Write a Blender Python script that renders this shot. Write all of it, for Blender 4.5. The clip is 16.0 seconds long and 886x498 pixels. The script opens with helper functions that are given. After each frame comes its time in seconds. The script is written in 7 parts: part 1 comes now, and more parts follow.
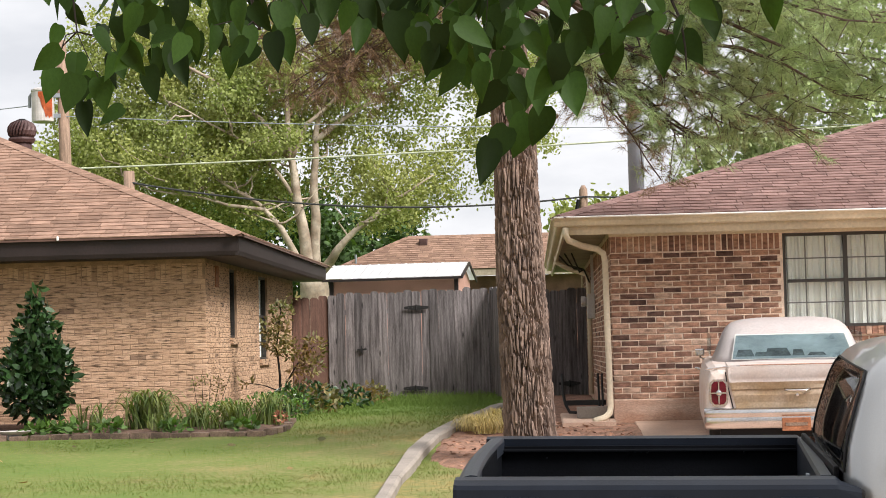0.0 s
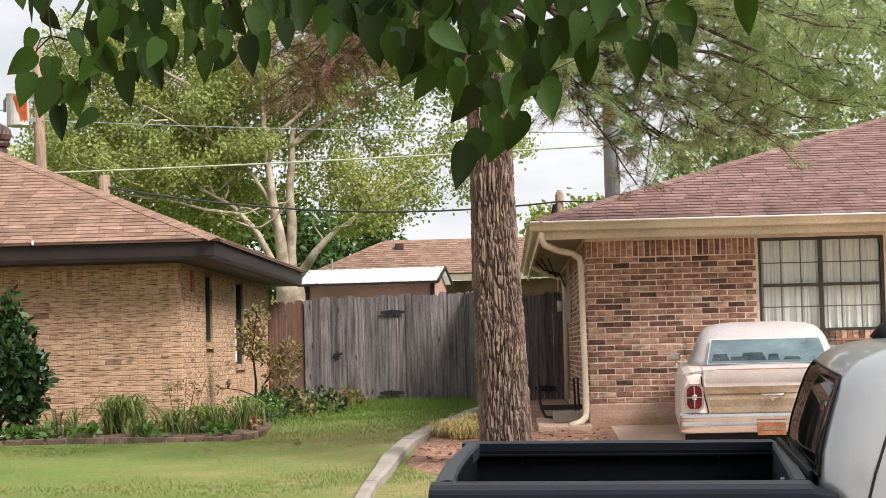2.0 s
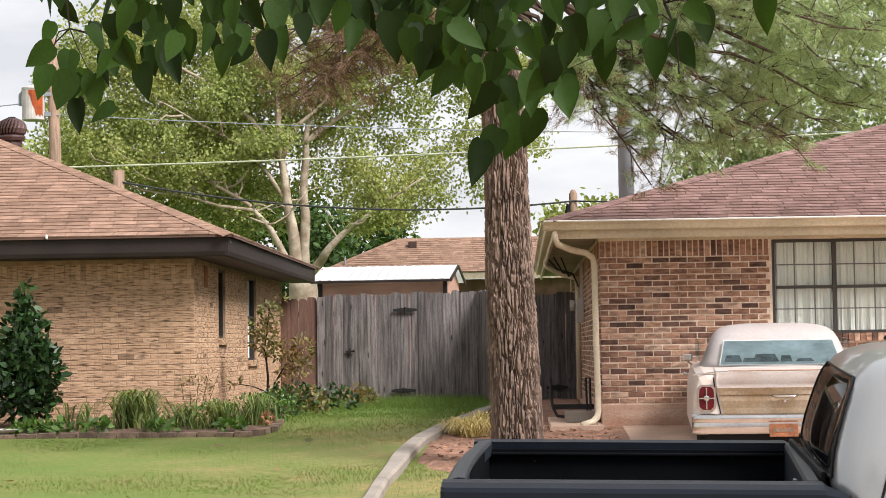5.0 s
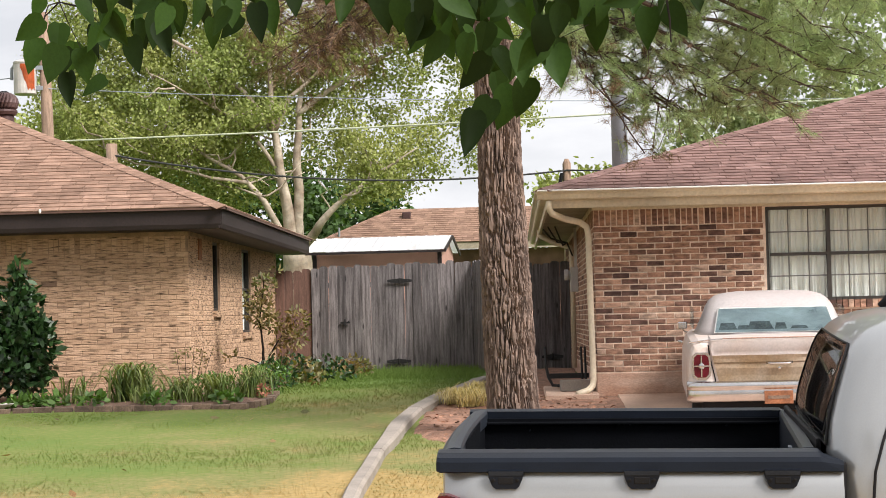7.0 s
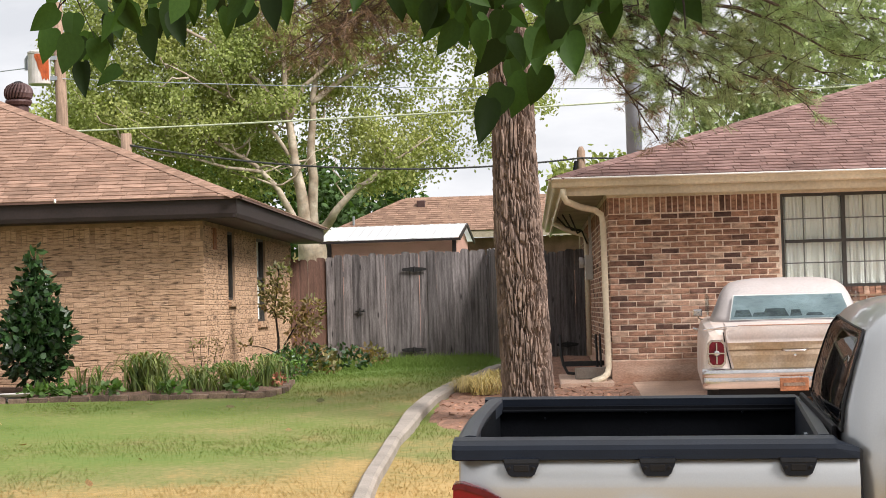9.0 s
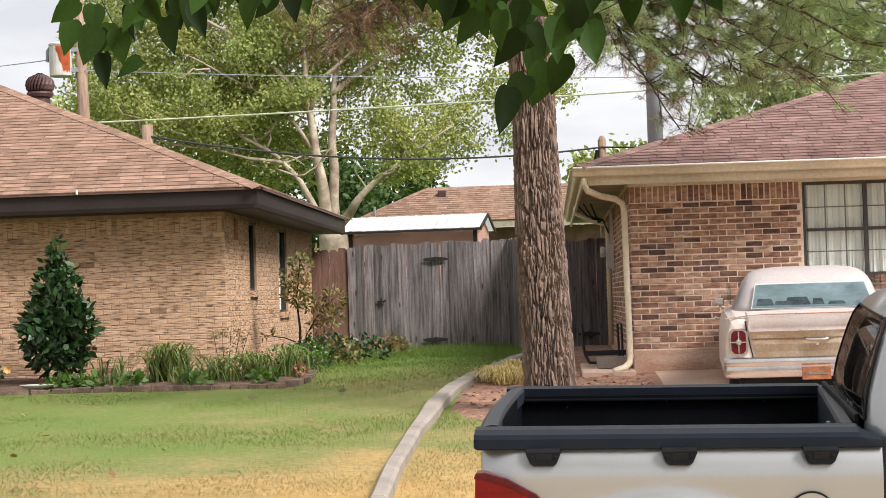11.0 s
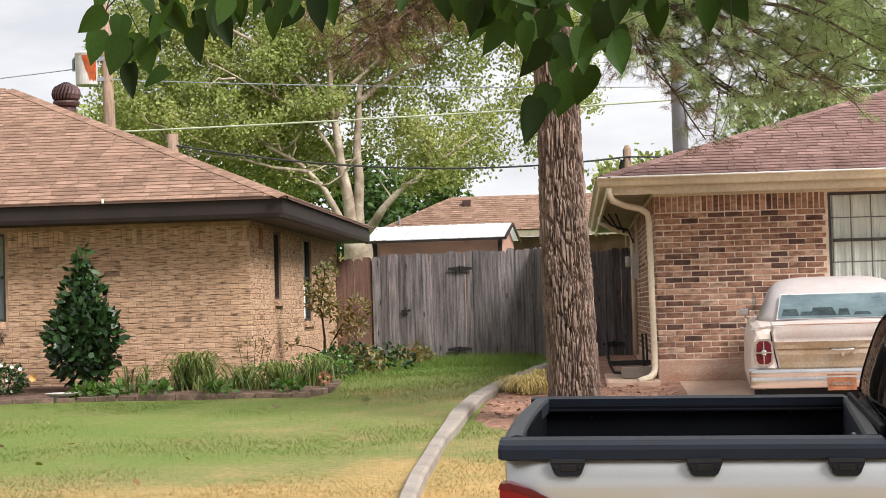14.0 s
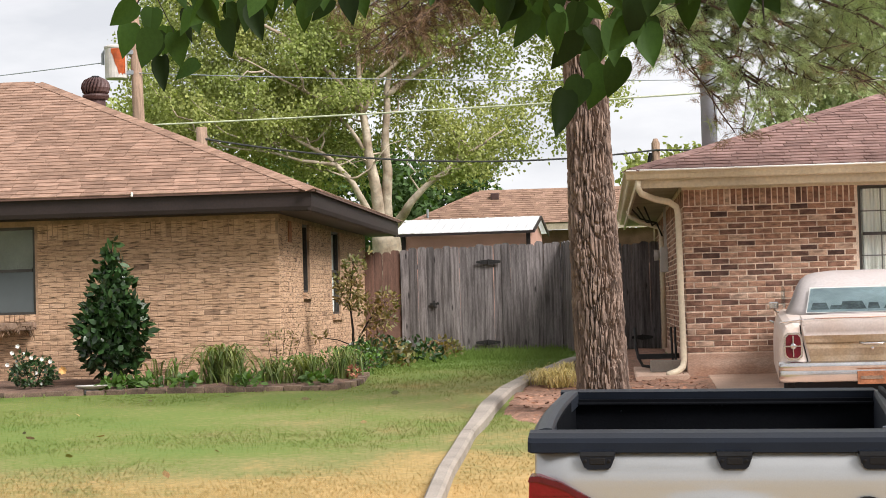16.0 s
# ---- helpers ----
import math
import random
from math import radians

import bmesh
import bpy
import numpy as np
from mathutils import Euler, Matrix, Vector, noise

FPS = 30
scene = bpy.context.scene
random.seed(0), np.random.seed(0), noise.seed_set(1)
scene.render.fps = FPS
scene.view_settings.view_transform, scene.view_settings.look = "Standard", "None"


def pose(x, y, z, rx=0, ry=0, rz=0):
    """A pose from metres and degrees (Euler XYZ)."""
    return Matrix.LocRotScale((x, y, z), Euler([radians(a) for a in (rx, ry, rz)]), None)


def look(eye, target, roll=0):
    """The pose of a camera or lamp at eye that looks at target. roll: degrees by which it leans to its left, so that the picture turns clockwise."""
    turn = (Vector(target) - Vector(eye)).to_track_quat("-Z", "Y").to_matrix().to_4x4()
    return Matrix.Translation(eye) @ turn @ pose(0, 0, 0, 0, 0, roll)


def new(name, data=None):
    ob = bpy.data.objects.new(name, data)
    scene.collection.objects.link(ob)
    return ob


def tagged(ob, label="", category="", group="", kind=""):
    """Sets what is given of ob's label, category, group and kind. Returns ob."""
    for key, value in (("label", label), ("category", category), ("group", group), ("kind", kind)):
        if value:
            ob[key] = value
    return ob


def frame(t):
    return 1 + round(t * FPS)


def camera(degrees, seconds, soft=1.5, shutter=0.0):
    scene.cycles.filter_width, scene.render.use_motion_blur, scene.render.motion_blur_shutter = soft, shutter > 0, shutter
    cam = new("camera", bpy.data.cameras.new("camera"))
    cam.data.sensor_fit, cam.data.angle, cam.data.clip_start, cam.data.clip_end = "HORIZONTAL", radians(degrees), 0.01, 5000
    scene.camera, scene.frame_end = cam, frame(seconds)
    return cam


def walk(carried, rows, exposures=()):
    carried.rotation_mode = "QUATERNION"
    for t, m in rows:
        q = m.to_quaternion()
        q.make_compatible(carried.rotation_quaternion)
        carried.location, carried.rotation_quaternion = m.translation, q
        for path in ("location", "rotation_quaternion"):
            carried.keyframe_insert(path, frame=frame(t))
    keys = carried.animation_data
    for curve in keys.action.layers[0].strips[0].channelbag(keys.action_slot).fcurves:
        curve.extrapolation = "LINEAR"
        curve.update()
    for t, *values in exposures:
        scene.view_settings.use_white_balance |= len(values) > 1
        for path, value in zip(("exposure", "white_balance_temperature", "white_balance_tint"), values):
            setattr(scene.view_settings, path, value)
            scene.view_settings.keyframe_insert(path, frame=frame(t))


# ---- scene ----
FOV = 26.74
cam = camera(FOV, 16.0, soft=0.9)
ROWS = [
    (0.0, 0.0074, -0.0024, 0.8757, 92.981, 1.393, 2.733),
    (0.5, 0.0077, 0.0022, 0.8746, 93.001, 1.474, 2.544),
    (1.0, 0.0113, -0.0018, 0.8736, 93.000, 1.508, 2.356),
    (1.5, 0.0112, -0.0010, 0.8747, 93.025, 1.465, 2.173),
    (2.0, 0.0095, -0.0004, 0.8762, 93.104, 1.412, 2.003),
    (2.5, 0.0126, -0.0030, 0.8734, 93.238, 1.254, 1.941),
    (3.0, 0.0098, -0.0056, 0.8736, 93.316, 1.109, 2.006),
    (3.5, 0.0100, -0.0028, 0.8755, 93.328, 0.958, 2.181),
    (4.0, 0.0043, -0.0024, 0.8710, 93.292, 0.748, 2.349),
    (6.5, 0.0046, -0.0014, 0.8727, 92.409, 1.130, 2.322),
    (7.0, 0.0059, 0.0018, 0.8727, 92.151, 1.350, 2.215),
    (7.5, 0.0089, -0.0026, 0.8721, 91.992, 1.484, 2.175),
    (8.0, 0.0110, -0.0013, 0.8735, 91.914, 1.546, 2.245),
    (8.5, 0.0055, -0.0019, 0.8722, 91.852, 1.564, 2.431),
    (9.0, 0.0053, 0.0007, 0.8720, 91.806, 1.563, 2.670),
    (11.5, 0.0063, -0.0015, 0.8703, 91.485, 1.769, 3.439),
    (12.0, 0.0075, -0.0027, 0.8692, 91.482, 1.718, 3.536),
    (12.5, 0.0053, -0.0044, 0.8694, 91.610, 1.677, 3.618),
    (13.0, 0.0052, -0.0041, 0.8706, 91.773, 1.664, 3.720),
    (13.5, 0.0062, -0.0007, 0.8718, 91.863, 1.610, 3.871),
    (14.0, 0.0045, -0.0008, 0.8734, 91.823, 1.620, 4.079),
    (14.5, 0.0060, -0.0005, 0.8733, 91.718, 1.576, 4.340),
    (15.0, 0.0008, -0.0002, 0.8701, 91.607, 1.502, 4.602),
    (15.5, 0.0000, 0.0000, 0.8700, 91.584, 1.499, 4.816),
    (16.0, -0.0010, -0.0014, 0.8718, 91.641, 1.566, 4.940),
]
walk(cam, [(t, pose(x, y, z, rx, ry, rz)) for t, x, y, z, rx, ry, rz in ROWS], [(0.0, 1.58, 6500, 12), (16.0, 1.58, 6500, 12)])

# ---- light ----
world = bpy.data.worlds.new("overcast_sky")
scene.world = world
world.use_nodes = True
wn, wl = world.node_tree.nodes, world.node_tree.links
sky = wn.new("ShaderNodeTexSky")
sky.sky_type, sky.sun_disc = "NISHITA", False
sky.sun_elevation, sky.sun_rotation = radians(49), radians(137)
coord = wn.new("ShaderNodeTexCoord")
stretch = wn.new("ShaderNodeMapping")
stretch.inputs["Scale"].default_value = (1.0, 1.0, 3.2)
clouds = wn.new("ShaderNodeTexNoise")
clouds.inputs["Scale"].default_value, clouds.inputs["Detail"].default_value, clouds.inputs["Roughness"].default_value = 5.0, 7.0, 0.55
ramp = wn.new("ShaderNodeValToRGB")
ramp.color_ramp.elements[0].position, ramp.color_ramp.elements[0].color = 0.34, (0.65, 0.67, 0.70, 1)
ramp.color_ramp.elements[1].position, ramp.color_ramp.elements[1].color = 0.62, (0.92, 0.925, 0.935, 1)
dim = wn.new("ShaderNodeMix")
dim.data_type, dim.blend_type = "RGBA", "MIX"
dim.inputs["Factor"].default_value = 0.965
scaled = wn.new("ShaderNodeVectorMath")
scaled.operation = "SCALE"
scaled.inputs["Scale"].default_value = 0.12
wl.new(coord.outputs["Generated"], stretch.inputs["Vector"])
wl.new(stretch.outputs["Vector"], clouds.inputs["Vector"])
wl.new(clouds.outputs["Fac"], ramp.inputs["Fac"])
wl.new(sky.outputs["Color"], scaled.inputs[0])
wl.new(scaled.outputs["Vector"], dim.inputs["A"])
wl.new(ramp.outputs["Color"], dim.inputs["B"])
wl.new(dim.outputs["Result"], wn["Background"].inputs["Color"])
wn["Background"].inputs["Strength"].default_value = 0.40
sun = new("sun", bpy.data.lights.new("sun", "SUN"))
sun.data.energy, sun.data.angle, sun.data.color = 2.35, radians(24), (1.0, 0.962, 0.92)
sun.matrix_world = look((20, -1.5, 25), (0, 14, 0))


# ---- materials ----
def principled(name):
    m = bpy.data.materials.new(name)
    m.use_nodes = True
    return m, m.node_tree.nodes, m.node_tree.links, m.node_tree.nodes["Principled BSDF"]


def surface(name, colour, rough=0.7, metal=0.0, vary=0.25, scale=6.0, fine=60.0, bump=0.15, tint=None, source="", spread=0.35,
            stretch3=(1, 1, 1), trans=0.0, coat=0.0, specular=0.5, through_tint=(1.5, 1.7, 0.5)):
    """Paint, wood, stone or leaf: a base colour with broad stains, fine grain and relief; source adds a change from piece to piece."""
    m, n, l, b = principled(name)
    tc = n.new("ShaderNodeTexCoord")
    mp = n.new("ShaderNodeMapping")
    mp.inputs["Scale"].default_value = stretch3
    l.new(tc.outputs["Object"], mp.inputs["Vector"])
    big, small = n.new("ShaderNodeTexNoise"), n.new("ShaderNodeTexNoise")
    for node, s, d in ((big, scale, 4), (small, fine, 6)):
        node.inputs["Scale"].default_value, node.inputs["Detail"].default_value = s, d
        l.new(mp.outputs["Vector"], node.inputs["Vector"])
    second = tint or tuple(c * (1 - vary) for c in colour)
    mix = n.new("ShaderNodeMix")
    mix.data_type = "RGBA"
    mix.inputs["A"].default_value, mix.inputs["B"].default_value = (*colour, 1), (*second, 1)
    cr = n.new("ShaderNodeValToRGB")
    cr.color_ramp.elements[0].position, cr.color_ramp.elements[1].position = 0.36, 0.66
    l.new(big.outputs["Fac"], cr.inputs["Fac"])
    l.new(cr.outputs["Color"], mix.inputs["Factor"])
    hsv = n.new("ShaderNodeHueSaturation")
    l.new(mix.outputs["Result"], hsv.inputs["Color"])
    mr = n.new("ShaderNodeMapRange")
    mr.inputs["From Min"].default_value, mr.inputs["From Max"].default_value = 0.3, 0.7
    mr.inputs["To Min"].default_value, mr.inputs["To Max"].default_value = 1 - vary * 0.6, 1 + vary * 0.6
    l.new(small.outputs["Fac"], mr.inputs["Value"])
    value = mr.outputs["Result"]
    if source:
        if source == "object":
            rnd = n.new("ShaderNodeObjectInfo").outputs["Random"]
        else:
            rnd = n.new("ShaderNodeNewGeometry").outputs["Random Per Island"]
        r2 = n.new("ShaderNodeMapRange")
        r2.inputs["To Min"].default_value, r2.inputs["To Max"].default_value = 1 - spread, 1 + spread
        l.new(rnd, r2.inputs["Value"])
        mul = n.new("ShaderNodeMath")
        mul.operation = "MULTIPLY"
        l.new(value, mul.inputs[0])
        l.new(r2.outputs["Result"], mul.inputs[1])
        value = mul.outputs["Value"]
    l.new(value, hsv.inputs["Value"])
    l.new(hsv.outputs["Color"], b.inputs["Base Color"])
    b.inputs["Roughness"].default_value, b.inputs["Metallic"].default_value = rough, metal
    b.inputs["Specular IOR Level"].default_value = specular
    b.inputs["Coat Weight"].default_value = coat
    if bump:
        bp = n.new("ShaderNodeBump")
        bp.inputs["Strength"].default_value, bp.inputs["Distance"].default_value = bump, 0.01
        l.new(small.outputs["Fac"], bp.inputs["Height"])
        l.new(bp.outputs["Normal"], b.inputs["Normal"])
    if trans:
        tr = n.new("ShaderNodeBsdfTranslucent")
        warm = n.new("ShaderNodeMix")
        warm.data_type, warm.blend_type = "RGBA", "MULTIPLY"
        warm.inputs["Factor"].default_value = 1.0
        warm.inputs["B"].default_value = (*through_tint, 1)
        l.new(hsv.outputs["Color"], warm.inputs["A"])
        l.new(warm.outputs["Result"], tr.inputs["Color"])
        ms = n.new("ShaderNodeMixShader")
        ms.inputs["Fac"].default_value = trans
        l.new(b.outputs["BSDF"], ms.inputs[1])
        l.new(tr.outputs["BSDF"], ms.inputs[2])
        l.new(ms.outputs["Shader"], n["Material Output"].inputs["Surface"])
    return m


def brickwork(name, stops, source, rough=0.9, low=0.66, streak=9.0, start=0.3, lie=5.5):
    """Fired clay: each brick takes its colour from a ramp of stops (place, colour), with flecks and soot on its face."""
    m, n, l, b = principled(name)
    tc = n.new("ShaderNodeTexCoord")
    if source == "object":
        info = n.new("ShaderNodeObjectInfo")
        rnd = info.outputs["Random"]
        shift = n.new("ShaderNodeVectorMath")
        shift.operation = "ADD"
        l.new(tc.outputs["Object"], shift.inputs[0])
        l.new(info.outputs["Location"], shift.inputs[1])
        place = shift.outputs["Vector"]
    else:
        rnd = n.new("ShaderNodeNewGeometry").outputs["Random Per Island"]
        place = tc.outputs["Object"]
    cr = n.new("ShaderNodeValToRGB")
    el = cr.color_ramp.elements
    el[0].position, el[0].color = stops[0][0], (*stops[0][1], 1)
    el[1].position, el[1].color = stops[-1][0], (*stops[-1][1], 1)
    for p, c in stops[1:-1]:
        e = el.new(p)
        e.color = (*c, 1)
    l.new(rnd, cr.inputs["Fac"])
    noise_node, grit = n.new("ShaderNodeTexNoise"), n.new("ShaderNodeTexNoise")
    mp = n.new("ShaderNodeMapping")
    mp.inputs["Scale"].default_value = (0.6, 0.6, lie)
    l.new(place, mp.inputs["Vector"])
    noise_node.inputs["Scale"].default_value, noise_node.inputs["Detail"].default_value = streak, 5
    grit.inputs["Scale"].default_value, grit.inputs["Detail"].default_value = 90, 4
    l.new(mp.outputs["Vector"], noise_node.inputs["Vector"])
    l.new(place, grit.inputs["Vector"])
    mr = n.new("ShaderNodeMapRange")
    mr.inputs["From Min"].default_value, mr.inputs["From Max"].default_value = start, 0.68
    mr.inputs["To Min"].default_value, mr.inputs["To Max"].default_value = 1.2, low
    l.new(noise_node.outputs["Fac"], mr.inputs["Value"])
    m2 = n.new("ShaderNodeMapRange")
    m2.inputs["From Min"].default_value, m2.inputs["From Max"].default_value = 0.3, 0.7
    m2.inputs["To Min"].default_value, m2.inputs["To Max"].default_value = 0.85, 1.15
    l.new(grit.outputs["Fac"], m2.inputs["Value"])
    mul = n.new("ShaderNodeMath")
    mul.operation = "MULTIPLY"
    l.new(mr.outputs["Result"], mul.inputs[0])
    l.new(m2.outputs["Result"], mul.inputs[1])
    hsv = n.new("ShaderNodeHueSaturation")
    l.new(cr.outputs["Color"], hsv.inputs["Color"])
    l.new(mul.outputs["Value"], hsv.inputs["Value"])
    l.new(hsv.outputs["Color"], b.inputs["Base Color"])
    b.inputs["Roughness"].default_value = rough
    b.inputs["Specular IOR Level"].default_value = 0.15
    bp = n.new("ShaderNodeBump")
    bp.inputs["Strength"].default_value, bp.inputs["Distance"].default_value = 0.4, 0.006
    l.new(grit.outputs["Fac"], bp.inputs["Height"])
    l.new(bp.outputs["Normal"], b.inputs["Normal"])
    return m


def glass(name, colour=(0.9, 0.95, 0.95), rough=0.02, clear=0.75):
    m, n, l, b = principled(name)
    b.inputs["Base Color"].default_value = (*[c * 0.05 for c in colour], 1)
    b.inputs["Roughness"].default_value = rough
    b.inputs["Specular IOR Level"].default_value = 0.8
    tr = n.new("ShaderNodeBsdfTransparent")
    tr.inputs["Color"].default_value = (*colour, 1)
    ms = n.new("ShaderNodeMixShader")
    ms.inputs["Fac"].default_value = clear
    l.new(b.outputs["BSDF"], ms.inputs[1])
    l.new(tr.outputs["BSDF"], ms.inputs[2])
    l.new(ms.outputs["Shader"], n["Material Output"].inputs["Surface"])
    return m


def lawn_colours(name, rough, blades):
    """Grass green near the houses, straw-dry towards the street, with worn patches; by place on the ground."""
    m, n, l, b = principled(name)
    tc = n.new("ShaderNodeTexCoord")
    sep = n.new("ShaderNodeSeparateXYZ")
    l.new(tc.outputs["Object"], sep.inputs["Vector"])
    flat = n.new("ShaderNodeCombineXYZ")
    l.new(sep.outputs["X"], flat.inputs["X"])
    l.new(sep.outputs["Y"], flat.inputs["Y"])
    broad, patch, fine = (n.new("ShaderNodeTexNoise") for _ in range(3))
    for node, s, d in ((broad, 0.45, 3), (patch, 1.6, 5), (fine, 14, 5)):
        node.inputs["Scale"].default_value, node.inputs["Detail"].default_value = s, d
        l.new(flat.outputs["Vector"], node.inputs["Vector"])
    dry = n.new("ShaderNodeMapRange")
    dry.inputs["From Min"].default_value, dry.inputs["From Max"].default_value = 15.9, 11.8
    l.new(sep.outputs["Y"], dry.inputs["Value"])
    east = n.new("ShaderNodeMapRange")
    east.inputs["From Min"].default_value, east.inputs["From Max"].default_value = -4.2, -1.2
    east.inputs["To Min"].default_value, east.inputs["To Max"].default_value = -0.12, 0.16
    l.new(sep.outputs["X"], east.inputs["Value"])
    fresh = n.new("ShaderNodeMapRange")
    fresh.inputs["From Min"].default_value, fresh.inputs["From Max"].default_value = 22.0, 27.0
    fresh.inputs["To Min"].default_value, fresh.inputs["To Max"].default_value = 0.0, -0.65
    l.new(sep.outputs["Y"], fresh.inputs["Value"])
    total = dry.outputs["Result"]
    for out, k in ((broad.outputs["Fac"], 0.8), (patch.outputs["Fac"], 0.9), (fine.outputs["Fac"], 0.8), (east.outputs["Result"], 1.0), (fresh.outputs["Result"], 1.0)):
        ma = n.new("ShaderNodeMath")
        ma.operation = "MULTIPLY_ADD"
        l.new(out, ma.inputs[0])
        ma.inputs[1].default_value = k
        l.new(total, ma.inputs[2])
        total = ma.outputs["Value"]
    cr = n.new("ShaderNodeValToRGB")
    el = cr.color_ramp.elements
    stops = ((0.0, (0.142, 0.215, 0.050)), (0.26, (0.18, 0.222, 0.060)), (0.42, (0.235, 0.235, 0.088)), (0.62, (0.37, 0.275, 0.112)), (0.9, (0.53, 0.36, 0.155)))
    el[0].position, el[0].color = stops[0][0], (*stops[0][1], 1)
    el[1].position, el[1].color = stops[-1][0], (*stops[-1][1], 1)
    for p, c in stops[1:-1]:
        el.new(p).color = (*c, 1)
    mr = n.new("ShaderNodeMapRange")
    mr.inputs["From Min"].default_value, mr.inputs["From Max"].default_value = 0.83, 2.25
    l.new(total, mr.inputs["Value"])
    l.new(mr.outputs["Result"], cr.inputs["Fac"])
    colour = cr.outputs["Color"]
    hsv = n.new("ShaderNodeHueSaturation")
    l.new(colour, hsv.inputs["Color"])
    r2 = n.new("ShaderNodeMapRange")
    r2.inputs["To Min"].default_value, r2.inputs["To Max"].default_value = (0.93, 1.10) if blades else (0.66, 0.82)
    if blades:
        l.new(n.new("ShaderNodeNewGeometry").outputs["Random Per Island"], r2.inputs["Value"])
    else:
        l.new(fine.outputs["Fac"], r2.inputs["Value"])
    l.new(r2.outputs["Result"], hsv.inputs["Value"])
    l.new(hsv.outputs["Color"], b.inputs["Base Color"])
    b.inputs["Roughness"].default_value = rough
    b.inputs["Specular IOR Level"].default_value = 0.15
    if blades:
        tr = n.new("ShaderNodeBsdfTranslucent")
        l.new(hsv.outputs["Color"], tr.inputs["Color"])
        ms = n.new("ShaderNodeMixShader")
        ms.inputs["Fac"].default_value = 0.65
        l.new(b.outputs["BSDF"], ms.inputs[1])
        l.new(tr.outputs["BSDF"], ms.inputs[2])
        l.new(ms.outputs["Shader"], n["Material Output"].inputs["Surface"])
    return m


M = {}
M["lawn"] = lawn_colours("lawn_ground", 0.95, False)
M["blade"] = lawn_colours("grass_blade", 0.7, True)
RED = ((0.0, (0.085, 0.05, 0.042)), (0.07, (0.13, 0.075, 0.06)), (0.20, (0.215, 0.118, 0.088)), (0.40, (0.33, 0.18, 0.125)), (0.6, (0.395, 0.225, 0.155)), (0.85, (0.46, 0.28, 0.20)), (1.0, (0.50, 0.35, 0.265)))
TAN = ((0.0, (0.17, 0.11, 0.075)), (0.04, (0.30, 0.193, 0.125)), (0.2, (0.36, 0.233, 0.15)), (0.7, (0.395, 0.26, 0.168)), (1.0, (0.43, 0.288, 0.193)))
ROOF = ((0.0, (0.20, 0.124, 0.090)), (0.3, (0.238, 0.15, 0.108)), (0.7, (0.27, 0.17, 0.124)), (1.0, (0.31, 0.198, 0.146)))
ROOF2 = ((0.0, (0.165, 0.10, 0.088)), (0.3, (0.195, 0.118, 0.104)), (0.7, (0.22, 0.135, 0.12)), (1.0, (0.26, 0.165, 0.147)))
LOW = {"red": 0.46, "tan": 0.20, "roof": 0.66, "roof2": 0.66}
STREAK = {"red": 18.0, "tan": 11.0, "roof": 9.0, "roof2": 9.0}
for key, stops in (("red", RED), ("tan", TAN), ("roof", ROOF), ("roof2", ROOF2)):
    M[key + "_piece"] = brickwork(key + "_single", stops, "object", low=LOW[key], streak=STREAK[key], start=0.49 if key == "tan" else 0.3, lie=1.5 if key == "red" else 5.5)
    M[key + "_rest"] = brickwork(key + "_joined", stops, "island", low=LOW[key], streak=STREAK[key], start=0.49 if key == "tan" else 0.3, lie=1.5 if key == "red" else 5.5)
M["mortar"] = surface("mortar_pinkish_grey", (0.72, 0.57, 0.46), 0.95, vary=0.35, scale=7, fine=60, bump=0.3)
M["mortar_tan"] = surface("mortar_buff", (0.37, 0.245, 0.16), 0.95, vary=0.45, scale=6, fine=120, bump=0.3)
M["felt"] = surface("roof_felt", (0.10, 0.055, 0.042), 0.95)
M["brown_paint"] = surface("dark_brown_paint", (0.022, 0.0145, 0.0135), 0.6, vary=0.3, scale=2, fine=40, specular=0.3)
M["cream_paint"] = surface("cream_paint", (0.60, 0.51, 0.38), 0.5, vary=0.18, scale=2, fine=30, bump=0.08)
# The cream paint at 0.6 strength: shade under the eave put into the colour.
M["dim_cream"] = surface("dimmed_cream", (0.36, 0.305, 0.23), 0.7, vary=0.3, scale=2, fine=30)
M["concrete"] = surface("old_concrete", (0.285, 0.248, 0.212), 0.92, vary=0.25, scale=3, fine=70, bump=0.2)
M["slab"] = surface("driveway_concrete", (0.53, 0.365, 0.275), 0.9, vary=0.3, scale=1.4, fine=60, bump=0.3)
M["soil"] = surface("red_soil", (0.31, 0.165, 0.108), 0.98, vary=0.5, scale=7, fine=45, bump=1.0)
M["bed_soil"] = surface("dark_bed_soil", (0.15, 0.088, 0.06), 0.98, vary=0.5, scale=7, fine=45, bump=1.0)
M["edging"] = surface("mossy_old_brick", (0.17, 0.115, 0.082), 0.95, vary=0.45, scale=9, fine=60, bump=0.5, source="object", spread=0.35)
M["mulch"] = surface("bark_mulch", (0.31, 0.165, 0.105), 0.95, source="island", spread=0.6)
M["bark"] = surface("pine_bark", (0.205, 0.145, 0.115), 0.95, vary=0.6, scale=13, fine=60, bump=0.9, tint=(0.08, 0.055, 0.044), stretch3=(1, 1, 0.32))
M["fence_red"] = surface("reddish_cedar", (0.14, 0.075, 0.055), 0.92, vary=0.4, scale=4, fine=40, bump=0.5, source="object", spread=0.25, stretch3=(6, 6, 0.5))


